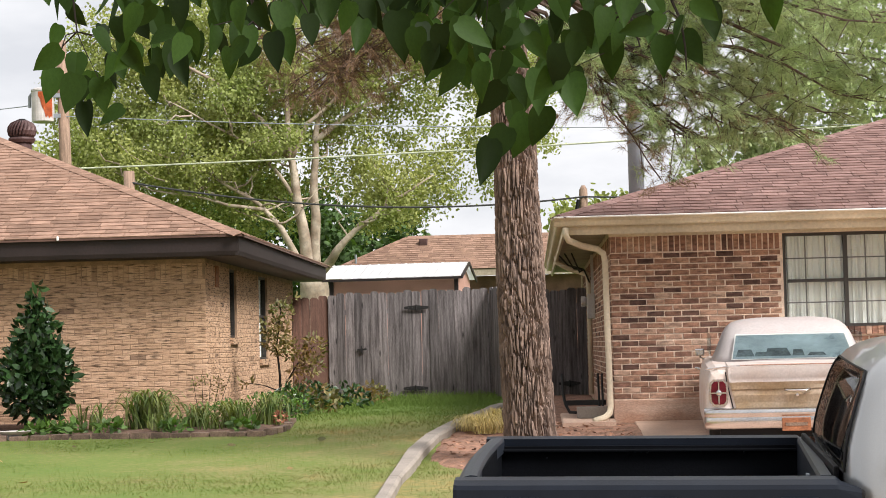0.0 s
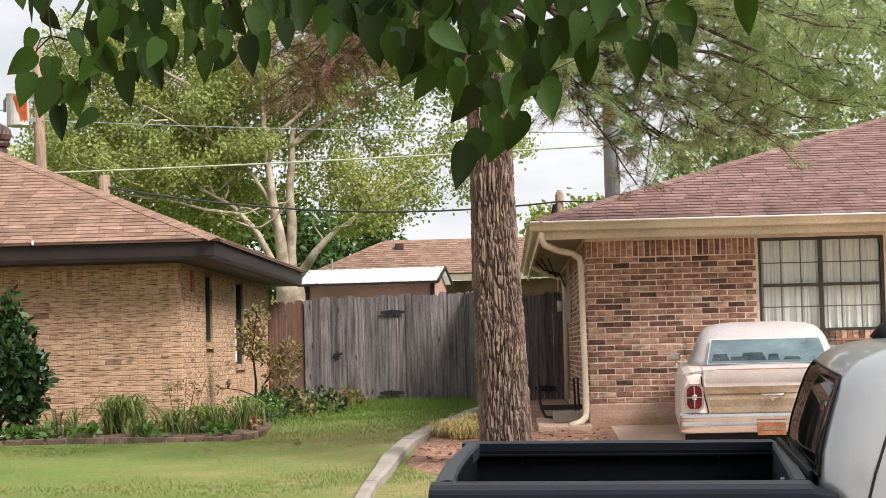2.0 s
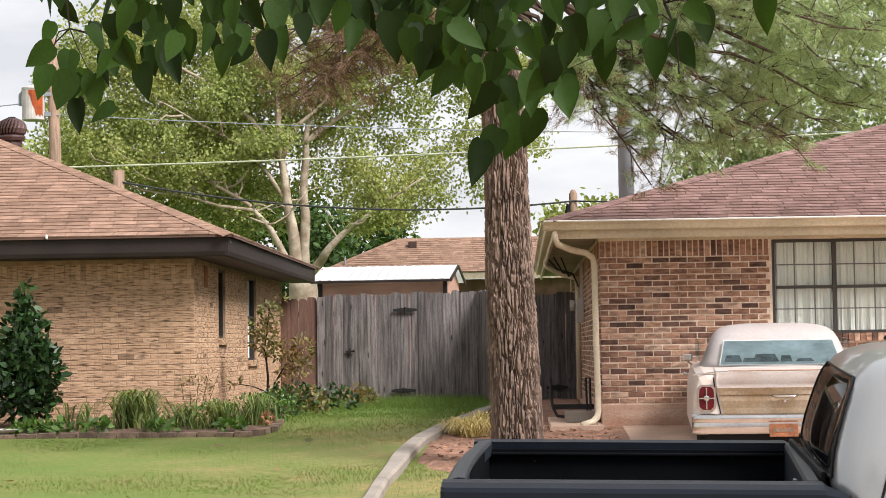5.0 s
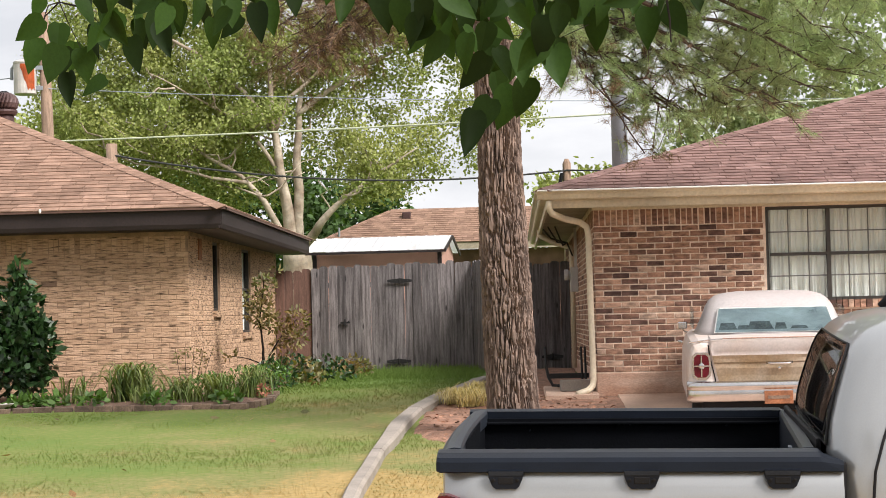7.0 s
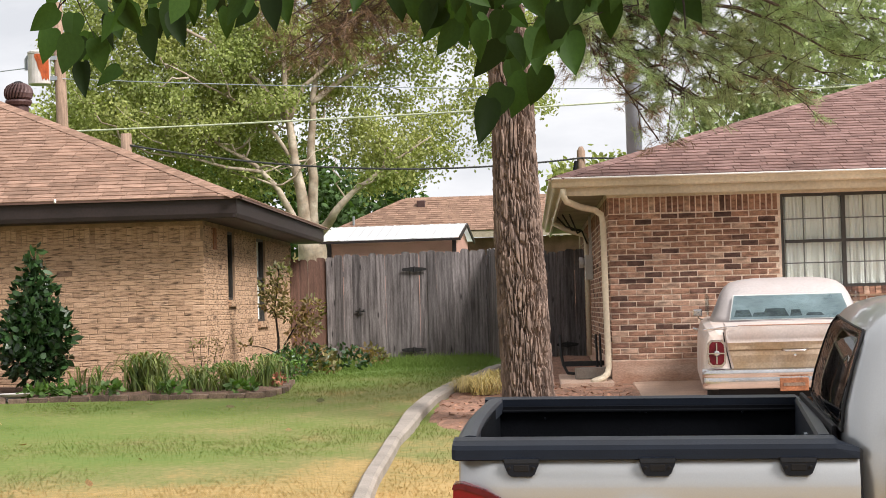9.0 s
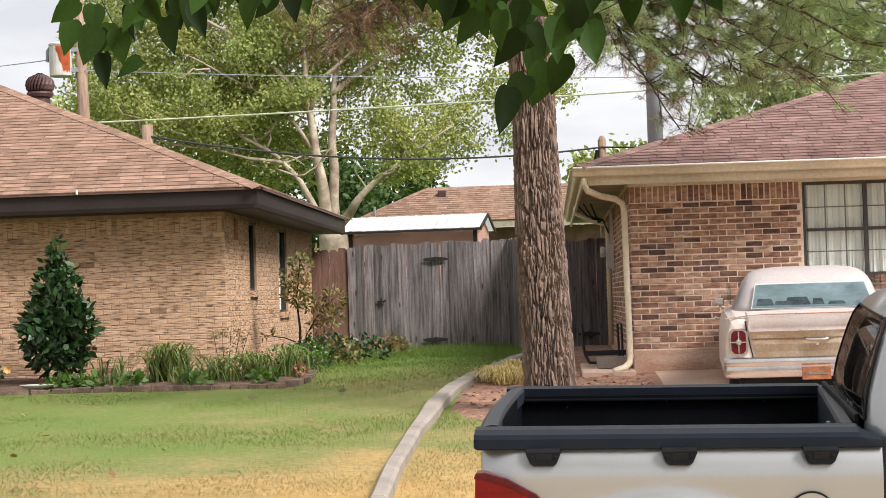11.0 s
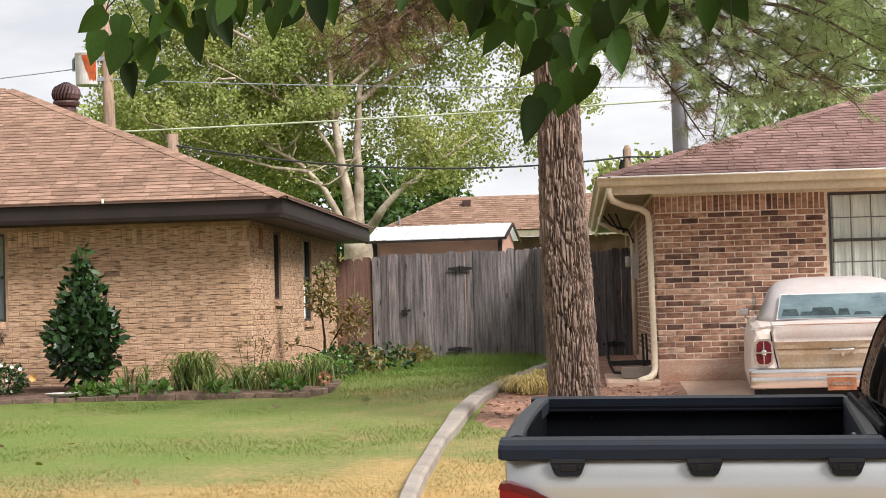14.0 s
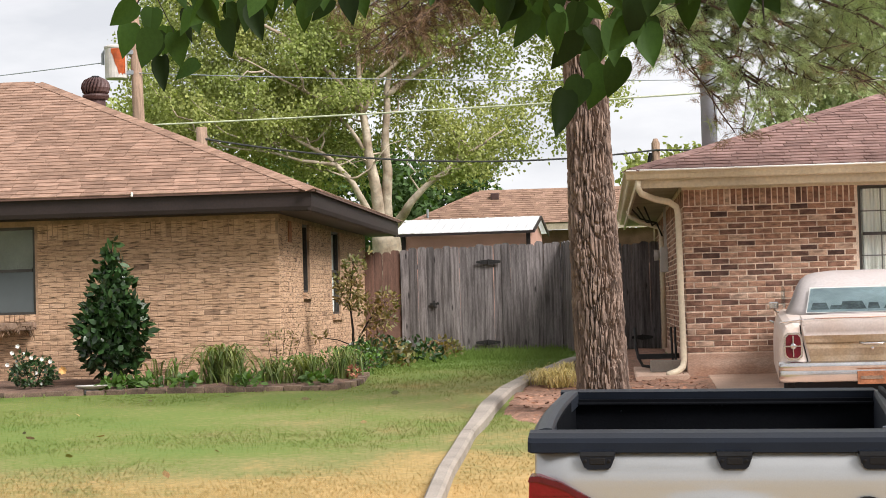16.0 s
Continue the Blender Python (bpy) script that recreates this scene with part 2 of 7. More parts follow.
def knotted(m):
    """Adds dark knots and split ends to a board material."""
    n, l = m.node_tree.nodes, m.node_tree.links
    b = n["Principled BSDF"]
    was = b.inputs["Base Color"].links[0].from_socket
    tc, mp, cells = n.new("ShaderNodeTexCoord"), n.new("ShaderNodeMapping"), n.new("ShaderNodeTexVoronoi")
    mp.inputs["Scale"].default_value = (7.0, 0.4, 1.7)
    cells.inputs["Scale"].default_value = 1.0
    l.new(tc.outputs["Object"], mp.inputs["Vector"])
    l.new(mp.outputs["Vector"], cells.inputs["Vector"])
    mr = n.new("ShaderNodeMapRange")
    mr.inputs["From Min"].default_value, mr.inputs["From Max"].default_value = 0.055, 0.13
    mr.inputs["To Min"].default_value, mr.inputs["To Max"].default_value = 0.22, 1.0
    l.new(cells.outputs["Distance"], mr.inputs["Value"])
    hs = n.new("ShaderNodeHueSaturation")
    l.new(was, hs.inputs["Color"])
    l.new(mr.outputs["Result"], hs.inputs["Value"])
    l.new(hs.outputs["Color"], b.inputs["Base Color"])


M["fence"] = surface("weathered_cedar", (0.165, 0.147, 0.145), 0.92, vary=0.5, scale=4, fine=40, bump=0.6, source="object", spread=0.36, stretch3=(7, 7, 0.45), tint=(0.062, 0.052, 0.051))
knotted(M["fence"])
M["iron"] = surface("black_iron", (0.018, 0.017, 0.017), 0.6, metal=0.4, vary=0.3)
M["truck_paint"] = surface("silver_beige_paint", (0.345, 0.355, 0.36), 0.30, metal=0.6, vary=0.05, scale=1.5, fine=200, bump=0.0, coat=0.6)
M["bed_plastic"] = surface("black_bed_plastic", (0.0055, 0.008, 0.0135), 0.38, vary=0.25, scale=6, fine=150, bump=0.05, specular=0.17)
# Bed plastic made lighter: sky sheen on the upward faces put into the colour.
M["bed_cap"] = surface("sky_lightened_bed_cap", (0.014, 0.018, 0.026), 0.42, vary=0.35, scale=9, fine=120, bump=0.05, specular=0.38)
M["cleat_grey"] = surface("grey_plastic", (0.016, 0.018, 0.022), 0.7, vary=0.15, specular=0.12)
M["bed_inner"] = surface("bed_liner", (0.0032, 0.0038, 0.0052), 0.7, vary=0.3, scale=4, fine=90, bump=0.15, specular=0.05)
M["rubber"] = surface("tyre_rubber", (0.02, 0.02, 0.02), 0.85)
M["alloy"] = surface("alloy_metal", (0.5, 0.5, 0.5), 0.35, metal=0.9, vary=0.1)
M["chrome"] = surface("aged_chrome", (0.62, 0.60, 0.59), 0.24, metal=1.0, vary=0.15, scale=5, fine=60, bump=0.0)
M["red_lens"] = surface("red_lens", (0.125, 0.002, 0.006), 0.12, vary=0.12, scale=10, fine=80, bump=0.1, coat=0.2, specular=0.25)
M["car_paint"] = surface("faded_white_car_paint", (0.58, 0.515, 0.485), 0.42, vary=0.14, scale=2.2, fine=50, bump=0.03, tint=(0.53, 0.43, 0.375), coat=0.15)
M["car_roof"] = surface("chalky_white_roof", (0.41, 0.375, 0.368), 0.5, vary=0.16, scale=2.5, fine=40, bump=0.04, tint=(0.40, 0.345, 0.335))
M["trunk_paint"] = surface("worn_gold_paint", (0.44, 0.31, 0.185), 0.36, vary=0.25, scale=4, fine=45, bump=0.05, tint=(0.54, 0.43, 0.32), coat=0.1)
M["white_trim"] = surface("white_metal_trim", (0.78, 0.76, 0.74), 0.4, vary=0.1)
M["rust_pale"] = surface("faded_rust", (0.45, 0.27, 0.19), 0.8, vary=0.4, scale=12, fine=60)
M["old_lens"] = surface("dull_red_lens", (0.085, 0.006, 0.011), 0.25, vary=0.35, scale=10, fine=80, bump=0.1, specular=0.3)
# Shade of the seats put into the colour of flat patches.
M["headrest"] = surface("shadowed_seat", (0.17, 0.205, 0.21), 0.9, vary=0.5, scale=9, fine=40)
M["stained_base"] = surface("stained_base_concrete", (0.47, 0.34, 0.265), 0.92, vary=0.35, scale=2.2, fine=40, bump=0.3, tint=(0.36, 0.205, 0.14), stretch3=(1, 1, 2.5))
M["brown_brick"] = surface("far_brown_brick", (0.22, 0.12, 0.09), 0.9, vary=0.4, scale=3)
M["rust"] = surface("rust", (0.33, 0.13, 0.06), 0.9, vary=0.5, scale=9, fine=60, bump=0.4)
M["car_glass"] = glass("tinted_car_glass", (0.84, 0.90, 0.92), 0.03, 0.82)
M["dark_glass"] = glass("dark_cab_glass", (0.10, 0.10, 0.10), 0.02, 0.25)
M["dark_trim"] = surface("black_trim", (0.009, 0.009, 0.010), 0.6, vary=0.2, specular=0.15)
# Pale blue-grey paints the sky's brightness in the rear window.
M["sky_backing"] = surface("pale_sky_backing", (0.60, 0.68, 0.69), 0.9, vary=0.2, scale=2.2, fine=12, tint=(0.33, 0.385, 0.395))
M["frame_dark"] = surface("bronze_window_frame", (0.05, 0.045, 0.04), 0.5, metal=0.3)
M["pane"] = glass("window_pane", (0.97, 0.99, 0.98), 0.02, 0.93)
M["muntin"] = surface("grey_muntin", (0.14, 0.14, 0.135), 0.6)
M["curtain"] = surface("white_curtain", (0.92, 0.92, 0.89), 0.95, vary=0.08, scale=3, fine=30, bump=0.05)
M["blind"] = surface("drawn_blind", (0.17, 0.16, 0.145), 0.9)
M["shade_cloth"] = surface("pale_roller_shade", (0.26, 0.27, 0.235), 0.9, vary=0.2, scale=3, fine=40)
M["screen"] = surface("grey_insect_screen", (0.085, 0.10, 0.105), 0.9, vary=0.15, scale=2, fine=200)
M["inside"] = surface("room_plaster", (0.45, 0.42, 0.38), 0.95)
M["metal_roof"] = surface("white_sheet_metal", (0.82, 0.83, 0.84), 0.5, metal=0.0, vary=0.12, scale=2, fine=30, bump=0.05)
M["pink_wall"] = surface("pink_painted_siding", (0.42, 0.235, 0.185), 0.85, vary=0.2, scale=2)
M["vent_metal"] = surface("brown_vent_metal", (0.085, 0.045, 0.042), 0.55, metal=0.3, vary=0.3)
M["galv"] = surface("galvanised_metal", (0.27, 0.30, 0.33), 0.6, metal=0.0, vary=0.2, scale=3)
M["pole_wood"] = surface("pole_wood", (0.28, 0.19, 0.135), 0.95, vary=0.35, scale=6, fine=40, bump=0.5, stretch3=(4, 4, 0.4))
M["cable"] = surface("black_cable", (0.02, 0.02, 0.02), 0.7)
M["cable_pale"] = surface("pale_cable", (0.42, 0.45, 0.32), 0.6)
M["orange"] = surface("orange_rust_paint", (0.62, 0.13, 0.03), 0.6, vary=0.35, scale=6)
M["tank"] = surface("pale_grey_tank", (0.50, 0.47, 0.45), 0.6, vary=0.2, scale=4)
M["leaf"] = surface("broad_leaf", (0.0185, 0.041, 0.0075), 0.6, vary=0.15, scale=8, fine=40, bump=0.03, source="object", spread=0.62, trans=0.30, specular=0.12)
M["leaf_far"] = surface("broad_leaf_joined", (0.0185, 0.041, 0.0075), 0.6, vary=0.15, scale=8, fine=40, bump=0.03, source="island", spread=0.62, trans=0.30, specular=0.12)
M["pine_twig"] = surface("brown_pine_twig", (0.085, 0.062, 0.05), 0.9, specular=0.1)
M["twig"] = surface("dark_twig", (0.020, 0.016, 0.013), 0.9, specular=0.1)
M["syc_leaf"] = surface("sycamore_leaf", (0.335, 0.35, 0.13), 0.7, vary=0.35, scale=0.5, fine=8, bump=0, source="island", spread=0.18, trans=0.40, through_tint=(1.2, 1.3, 0.7), tint=(0.235, 0.28, 0.095), specular=0.2)
M["syc_bark"] = surface("pale_sycamore_bark", (0.43, 0.365, 0.285), 0.9, vary=0.5, scale=3.5, fine=14, bump=0.6, tint=(0.23, 0.175, 0.125))
M["far_leaf"] = surface("far_tree_leaf", (0.075, 0.13, 0.045), 0.8, vary=0.4, scale=0.6, fine=6, bump=0, source="island", spread=0.45, trans=0.25, specular=0.2)
# Far leaf much paler: distance haze painted into the leaf colour.
M["hazy_leaf"] = surface("haze_paled_leaf", (0.33, 0.39, 0.20), 0.8, vary=0.35, scale=0.6, fine=6, bump=0, source="island", spread=0.35, trans=0.35, through_tint=(1.2, 1.3, 0.8), specular=0.1)
M["needle"] = surface("pine_needle", (0.31, 0.40, 0.20), 0.7, vary=0.25, scale=1.2, fine=9, bump=0, source="island", spread=0.35, trans=0.5, through_tint=(1.1, 1.2, 0.85), tint=(0.33, 0.37, 0.21), specular=0.2)
M["dead_needle"] = surface("dead_pine_needle", (0.20, 0.13, 0.092), 0.8, vary=0.3, scale=2, fine=9, bump=0, source="island", spread=0.4, trans=0.2, specular=0.2)
M["magnolia"] = surface("magnolia_leaf", (0.026, 0.06, 0.018), 0.30, vary=0.3, scale=5, fine=40, bump=0.05, source="island", spread=0.5, trans=0.08, specular=0.5)
M["lily"] = surface("strap_leaf", (0.085, 0.14, 0.032), 0.6, vary=0.3, scale=4, fine=30, bump=0, source="island", spread=0.45, trans=0.25, tint=(0.20, 0.21, 0.07))
M["herb"] = surface("bedding_leaf", (0.085, 0.165, 0.03), 0.6, vary=0.3, scale=4, fine=30, bump=0, source="island", spread=0.45, trans=0.25)
M["straw"] = surface("straw_blade", (0.60, 0.48, 0.23), 0.8, vary=0.3, scale=4, bump=0, source="island", spread=0.35, trans=0.2)
M["nandina"] = surface("nandina_leaf", (0.13, 0.135, 0.045), 0.65, vary=0.35, scale=3, bump=0, source="island", spread=0.5, trans=0.25, tint=(0.20, 0.115, 0.055))
M["white_petal"] = surface("white_petal", (0.8, 0.78, 0.74), 0.7)
M["red_petal"] = surface("coral_petal", (0.42, 0.17, 0.10), 0.7, source="island")
M["yellow_petal"] = surface("apricot_petal", (0.65, 0.36, 0.12), 0.7)


# ---- shapes ----
def part(name, bm, material, parent, label="", kind="", smooth=False):
    """Links a bmesh as one mesh under a thing or a part."""
    bmesh.ops.recalc_face_normals(bm, faces=bm.faces)
    me = bpy.data.meshes.new(name)
    bm.to_mesh(me)
    bm.free()
    return link(name, me, material, parent, label, kind, smooth)


def link(name, me, material, parent, label="", kind="", smooth=False):
    if not me.materials:
        me.materials.append(material)
    if smooth:
        me.polygons.foreach_set("use_smooth", [True] * len(me.polygons))
    ob = new(name, me)
    if parent is not None:
        ob.parent = parent
        if parent.get("base_at"):
            ob.matrix_parent_inverse = Matrix.Translation([-c for c in parent["base_at"]])
    return tagged(ob, label=label, kind=kind)


def thing(name, base, label, category, group="", kind=""):
    """An Empty at a thing's base; its parts are built in the place's own coordinates."""
    e = new(name)
    e.empty_display_size = 0.1
    e.location = base
    e["base_at"] = [float(c) for c in base]
    return tagged(e, label, category, group, kind)


def box(bm, x0, x1, y0, y1, z0, z1, bevel=0.0):
    vs = [bm.verts.new(p) for p in ((x0, y0, z0), (x1, y0, z0), (x1, y1, z0), (x0, y1, z0), (x0, y0, z1), (x1, y0, z1), (x1, y1, z1), (x0, y1, z1))]
    fs = [bm.faces.new([vs[i] for i in f]) for f in ((3, 2, 1, 0), (4, 5, 6, 7), (0, 1, 5, 4), (1, 2, 6, 5), (2, 3, 7, 6), (3, 0, 4, 7))]
    if bevel:
        edges = list({e for f in fs for e in f.edges})
        bmesh.ops.bevel(bm, geom=edges, offset=bevel, segments=2, affect="EDGES", profile=0.6)
    return bm


def boxed(*args, bevel=0.0):
    return box(bmesh.new(), *args, bevel=bevel)


def tube(bm, pts, radii, sides=8, closed_ends=True, flat=1.0):
    """A swept tube along points, with a radius for each."""
    pts = [Vector(p) for p in pts]
    if not hasattr(radii, "__len__"):
        radii = [radii] * len(pts)
    rings, up = [], None
    for i, p in enumerate(pts):
        d = (pts[min(i + 1, len(pts) - 1)] - pts[max(i - 1, 0)]).normalized()
        if up is None:
            up = d.orthogonal().normalized()
        up = (up - d * up.dot(d)).normalized()
        side = d.cross(up)
        rings.append([bm.verts.new(p + radii[i] * (math.cos(a) * up + flat * math.sin(a) * side)) for a in (2 * math.pi * k / sides for k in range(sides))])
    for r0, r1 in zip(rings, rings[1:]):
        for k in range(sides):
            bm.faces.new((r0[k], r0[(k + 1) % sides], r1[(k + 1) % sides], r1[k]))
    if closed_ends:
        bm.faces.new(rings[0][::-1])
        bm.faces.new(rings[-1])
    return bm


def tubed(pts, radii, sides=8, flat=1.0):
    return tube(bmesh.new(), pts, radii, sides, flat=flat)


def lathe(bm, profile, centre, sides=20, axis="z"):
    """A turned form: profile of (radius, height)."""
    c = Vector(centre)
    rings = []
    for r, h in profile:
        ring = []
        for k in range(sides):
            a = 2 * math.pi * k / sides
            v = (r * math.cos(a), r * math.sin(a), h) if axis == "z" else (h, r * math.cos(a), r * math.sin(a)) if axis == "x" else (r * math.cos(a), h, r * math.sin(a))
            ring.append(bm.verts.new(c + Vector(v)))
        rings.append(ring)
    for r0, r1 in zip(rings, rings[1:]):
        for k in range(sides):
            bm.faces.new((r0[k], r0[(k + 1) % sides], r1[(k + 1) % sides], r1[k]))
    bm.faces.new(rings[0][::-1])
    bm.faces.new(rings[-1])
    return bm


def prism(bm, outline, y0, y1, axis="y"):
    """An outline of (u, z) pushed from y0 to y1 (or along x)."""
    mk = (lambda u, w, z: (u, w, z)) if axis == "y" else (lambda u, w, z: (w, u, z))
    a = [bm.verts.new(mk(u, y0, z)) for u, z in outline]
    b = [bm.verts.new(mk(u, y1, z)) for u, z in outline]
    bm.faces.new(a)
    bm.faces.new(b[::-1])
    for i in range(len(a)):
        j = (i + 1) % len(a)
        bm.faces.new((a[j], a[i], b[i], b[j]))
    return bm


def loft(bm, rings, close=True, caps=True):
    """Skins a row of rings with equal numbers of points."""
    vs = [[bm.verts.new(p) for p in r] for r in rings]
    n = len(vs[0])
    for r0, r1 in zip(vs, vs[1:]):
        for k in range(n if close else n - 1):
            bm.faces.new((r0[k], r0[(k + 1) % n], r1[(k + 1) % n], r1[k]))
    if caps:
        bm.faces.new(vs[0][::-1])
        bm.faces.new(vs[-1])
    return bm


def mesh_of(name, verts, faces):
    me = bpy.data.meshes.new(name)
    me.from_pydata([tuple(v) for v in verts], [], faces)
    me.update()
    return me


def scatter_mesh(name, pos, axis, side, length, width, kind="leaf"):
    """Many leaves or blades in one mesh: position, direction along, direction across, sizes (arrays)."""
    n = len(pos)
    L, Wd = np.asarray(length)[:, None], np.asarray(width)[:, None]
    if kind == "blade":
        verts = np.stack([pos - side * Wd / 2, pos + side * Wd / 2, pos + axis * L], 1)
        k = 3
    else:
        nor = np.cross(axis, side)
        low, high = pos + axis * L * 0.28 + nor * Wd * 0.08, pos + axis * L * 0.62 + nor * Wd * 0.1
        verts = np.stack([pos, low + side * Wd * 0.44, high + side * Wd * 0.46, pos + axis * L, high - side * Wd * 0.46, low - side * Wd * 0.44], 1)
        k = 6
    me = bpy.data.meshes.new(name)
    me.vertices.add(n * k)
    me.vertices.foreach_set("co", verts.reshape(-1).astype(np.float32))
    me.loops.add(n * k)
    me.loops.foreach_set("vertex_index", np.arange(n * k, dtype=np.int32))
    me.polygons.add(n)
    me.polygons.foreach_set("loop_start", np.arange(0, n * k, k, dtype=np.int32))
    me.update(calc_edges=True)
    me.validate()
    return me


rng = np.random.default_rng(7)


def unit(a):
    return a / np.maximum(np.linalg.norm(a, axis=-1, keepdims=True), 1e-9)


def random_axes(n, bias=(0, 0, 0), strength=0.0):
    a = unit(rng.normal(size=(n, 3)) + np.array(bias) * strength)
    s = unit(np.cross(a, rng.normal(size=(n, 3))))
    return a, s


# ---- ground ----
GY, GZ = [-300, 4, 8, 13, 21.3, 24, 3000], [-1.1, -0.95, -0.82, -0.52, -0.09, 0, 0]


def ground_z(y):
    return float(np.interp(y, GY, GZ))


def ground_sheet():
    xs = np.unique(np.concatenate([np.linspace(-1500, -40, 12), np.linspace(-40, -8, 17), np.linspace(-8, 6, 71), np.linspace(6, 40, 18), np.linspace(40, 1500, 12)]))
    ys = np.unique(np.concatenate([np.linspace(-300, 4, 14), np.linspace(4, 34, 120), np.linspace(34, 80, 20), np.linspace(80, 2500, 20)]))
    verts = []
    for y in ys:
        for x in xs:
            near = 1.0 if 8 < y < 34 and -9 < x < 7 else 0.0
            verts.append((x, y, ground_z(y) + near * 0.02 * noise.noise((x * 0.8, y * 0.8, 0.3))))
    w = len(xs)
    faces = [(j * w + i, j * w + i + 1, (j + 1) * w + i + 1, (j + 1) * w + i) for j in range(len(ys) - 1) for i in range(w - 1)]
    return tagged(link("ground", mesh_of("ground", verts, faces), M["lawn"], None, smooth=True), "lawn of green and straw-dry grass sloping to the street", "lawn", kind="structure")


ground = ground_sheet()


# ---- brick walls and shingled roofs ----
PITCH, COURSE, JOINT = 0.2032, 0.0677, 0.0125


def brick_mesh(name, l, t, h):
    """One brick with softly worn edges on its face, lying along x with its face towards -y."""
    c = 0.004
    v = [(0, 0, 0), (l, 0, 0), (l, 0, h), (0, 0, h)]
    f = [(c, -t, c), (l - c, -t, c), (l - c, -t, h - c), (c, -t, h - c)]
    m = [(0, -t + c, 0), (l, -t + c, 0), (l, -t + c, h), (0, -t + c, h)]
    faces = [(4, 5, 6, 7)]
    for i in range(4):
        j = (i + 1) % 4
        faces += [(4 + i, 8 + i, 8 + j, 4 + j), (8 + i, i, j, 8 + j)]
    return mesh_of(name, v + f + m, [tuple(reversed(q)) for q in faces])


def lay_bricks(wall, axis, at, facing, u0, u1, z0, z1, holes, key, singles=None, soldier=True):
    """Running bond with a soldier course on top. axis: the wall runs along x or y at that place; facing: the sign of its normal."""
    gap_w = 0.006 if key == "tan" else JOINT
    shapes = []
    for dl, dh in ((0, 0), (0.004, 0.002), (-0.004, -0.003), (-0.002, 0.003), (0.003, -0.002)):
        shapes.append(brick_mesh("brick", PITCH - gap_w + dl, 0.012, COURSE - gap_w + dh))
        shapes[-1].materials.append(M[key + "_piece"])
    rnd = random.Random(int(abs(at) * 100))
    verts, faces, made = [], [], 0
    top = z1 - (0.203 if soldier else 0.0)

    def turn(x, y, z):
        # local (along, outward negative, up) to the place
        if axis == "x":
            return (x, at + (y if facing < 0 else -y), z)
        return (at + (y if facing < 0 else -y), x, z)

    def blocked(a, b, c, d):
        return any(a < h[1] - 0.004 and b > h[0] + 0.004 and c < h[3] - 0.004 and d > h[2] + 0.004 for h in holes)

    def add(a, b, c, d):
        nonlocal made
        c0, d0 = c, d
        spans = [(a, b)]
        for h in holes:
            if c < h[3] - 0.004 and d > h[2] + 0.004:
                nxt = []
                for s0, s1 in spans:
                    if s1 <= h[0] or s0 >= h[1]:
                        nxt.append((s0, s1))
                    else:
                        if h[0] - s0 > 0.03:
                            nxt.append((s0, h[0]))
                        if s1 - h[1] > 0.03:
                            nxt.append((h[1], s1))
                spans = nxt
        for s0, s1 in spans:
            proud = (0.003 if key == "tan" else 0.0045) + 0.003 * rnd.random()
            whole = abs((s1 - s0) - (PITCH - gap_w)) < 0.002 and abs((d - c) - (COURSE - gap_w)) < 0.002
            if whole and singles and made < 300 and singles[0] <= s0 and s1 <= singles[1] and axis == "x":
                ob = new("brick", shapes[rnd.randrange(5)])
                ob.parent = wall
                ob.location = (s0 + rnd.uniform(-0.003, 0.003), at - proud + 0.012, c + rnd.uniform(-0.002, 0.002))
                made += 1
                continue
            k = len(verts)
            e = 0.004
            s0, s1, c, d = s0 + rnd.uniform(0, 0.004), s1 - rnd.uniform(-0.003, 0.003), c0 + rnd.uniform(-0.002, 0.003), d0 + rnd.uniform(-0.003, 0.002)
            for x, y, z in ((s0, 0, c), (s1, 0, c), (s1, 0, d), (s0, 0, d), (s0 + e, -proud, c + e), (s1 - e, -proud, c + e), (s1 - e, -proud, d - e), (s0 + e, -proud, d - e)):
                verts.append(turn(x, y, z))
            faces.extend([(k + 4, k + 5, k + 6, k + 7), (k, k + 1, k + 5, k + 4), (k + 1, k + 2, k + 6, k + 5), (k + 2, k + 3, k + 7, k + 6), (k + 3, k, k + 4, k + 7)])

    rows = int((top - z0) / COURSE + 0.5)
    for r in range(rows):
        c = top - (r + 1) * COURSE
        d = c + COURSE - gap_w
        if c < z0 - 0.03:
            break
        u = u0 - (PITCH / 2 if r % 2 else 0.0)
        while u < u1 - 0.02:
            a, b = max(u, u0), min(u + PITCH - gap_w, u1)
            if b - a > 0.03:
                add(a, b, c, d)
            u += PITCH
    if soldier:
        u = u0
        while u < u1 - 0.03:
            add(u, min(u + COURSE - gap_w, u1), top + 0.002, z1)
            u += COURSE
    link("brick", mesh_of("bricks", verts, faces), M[key + "_rest"], wall, kind="stuff")


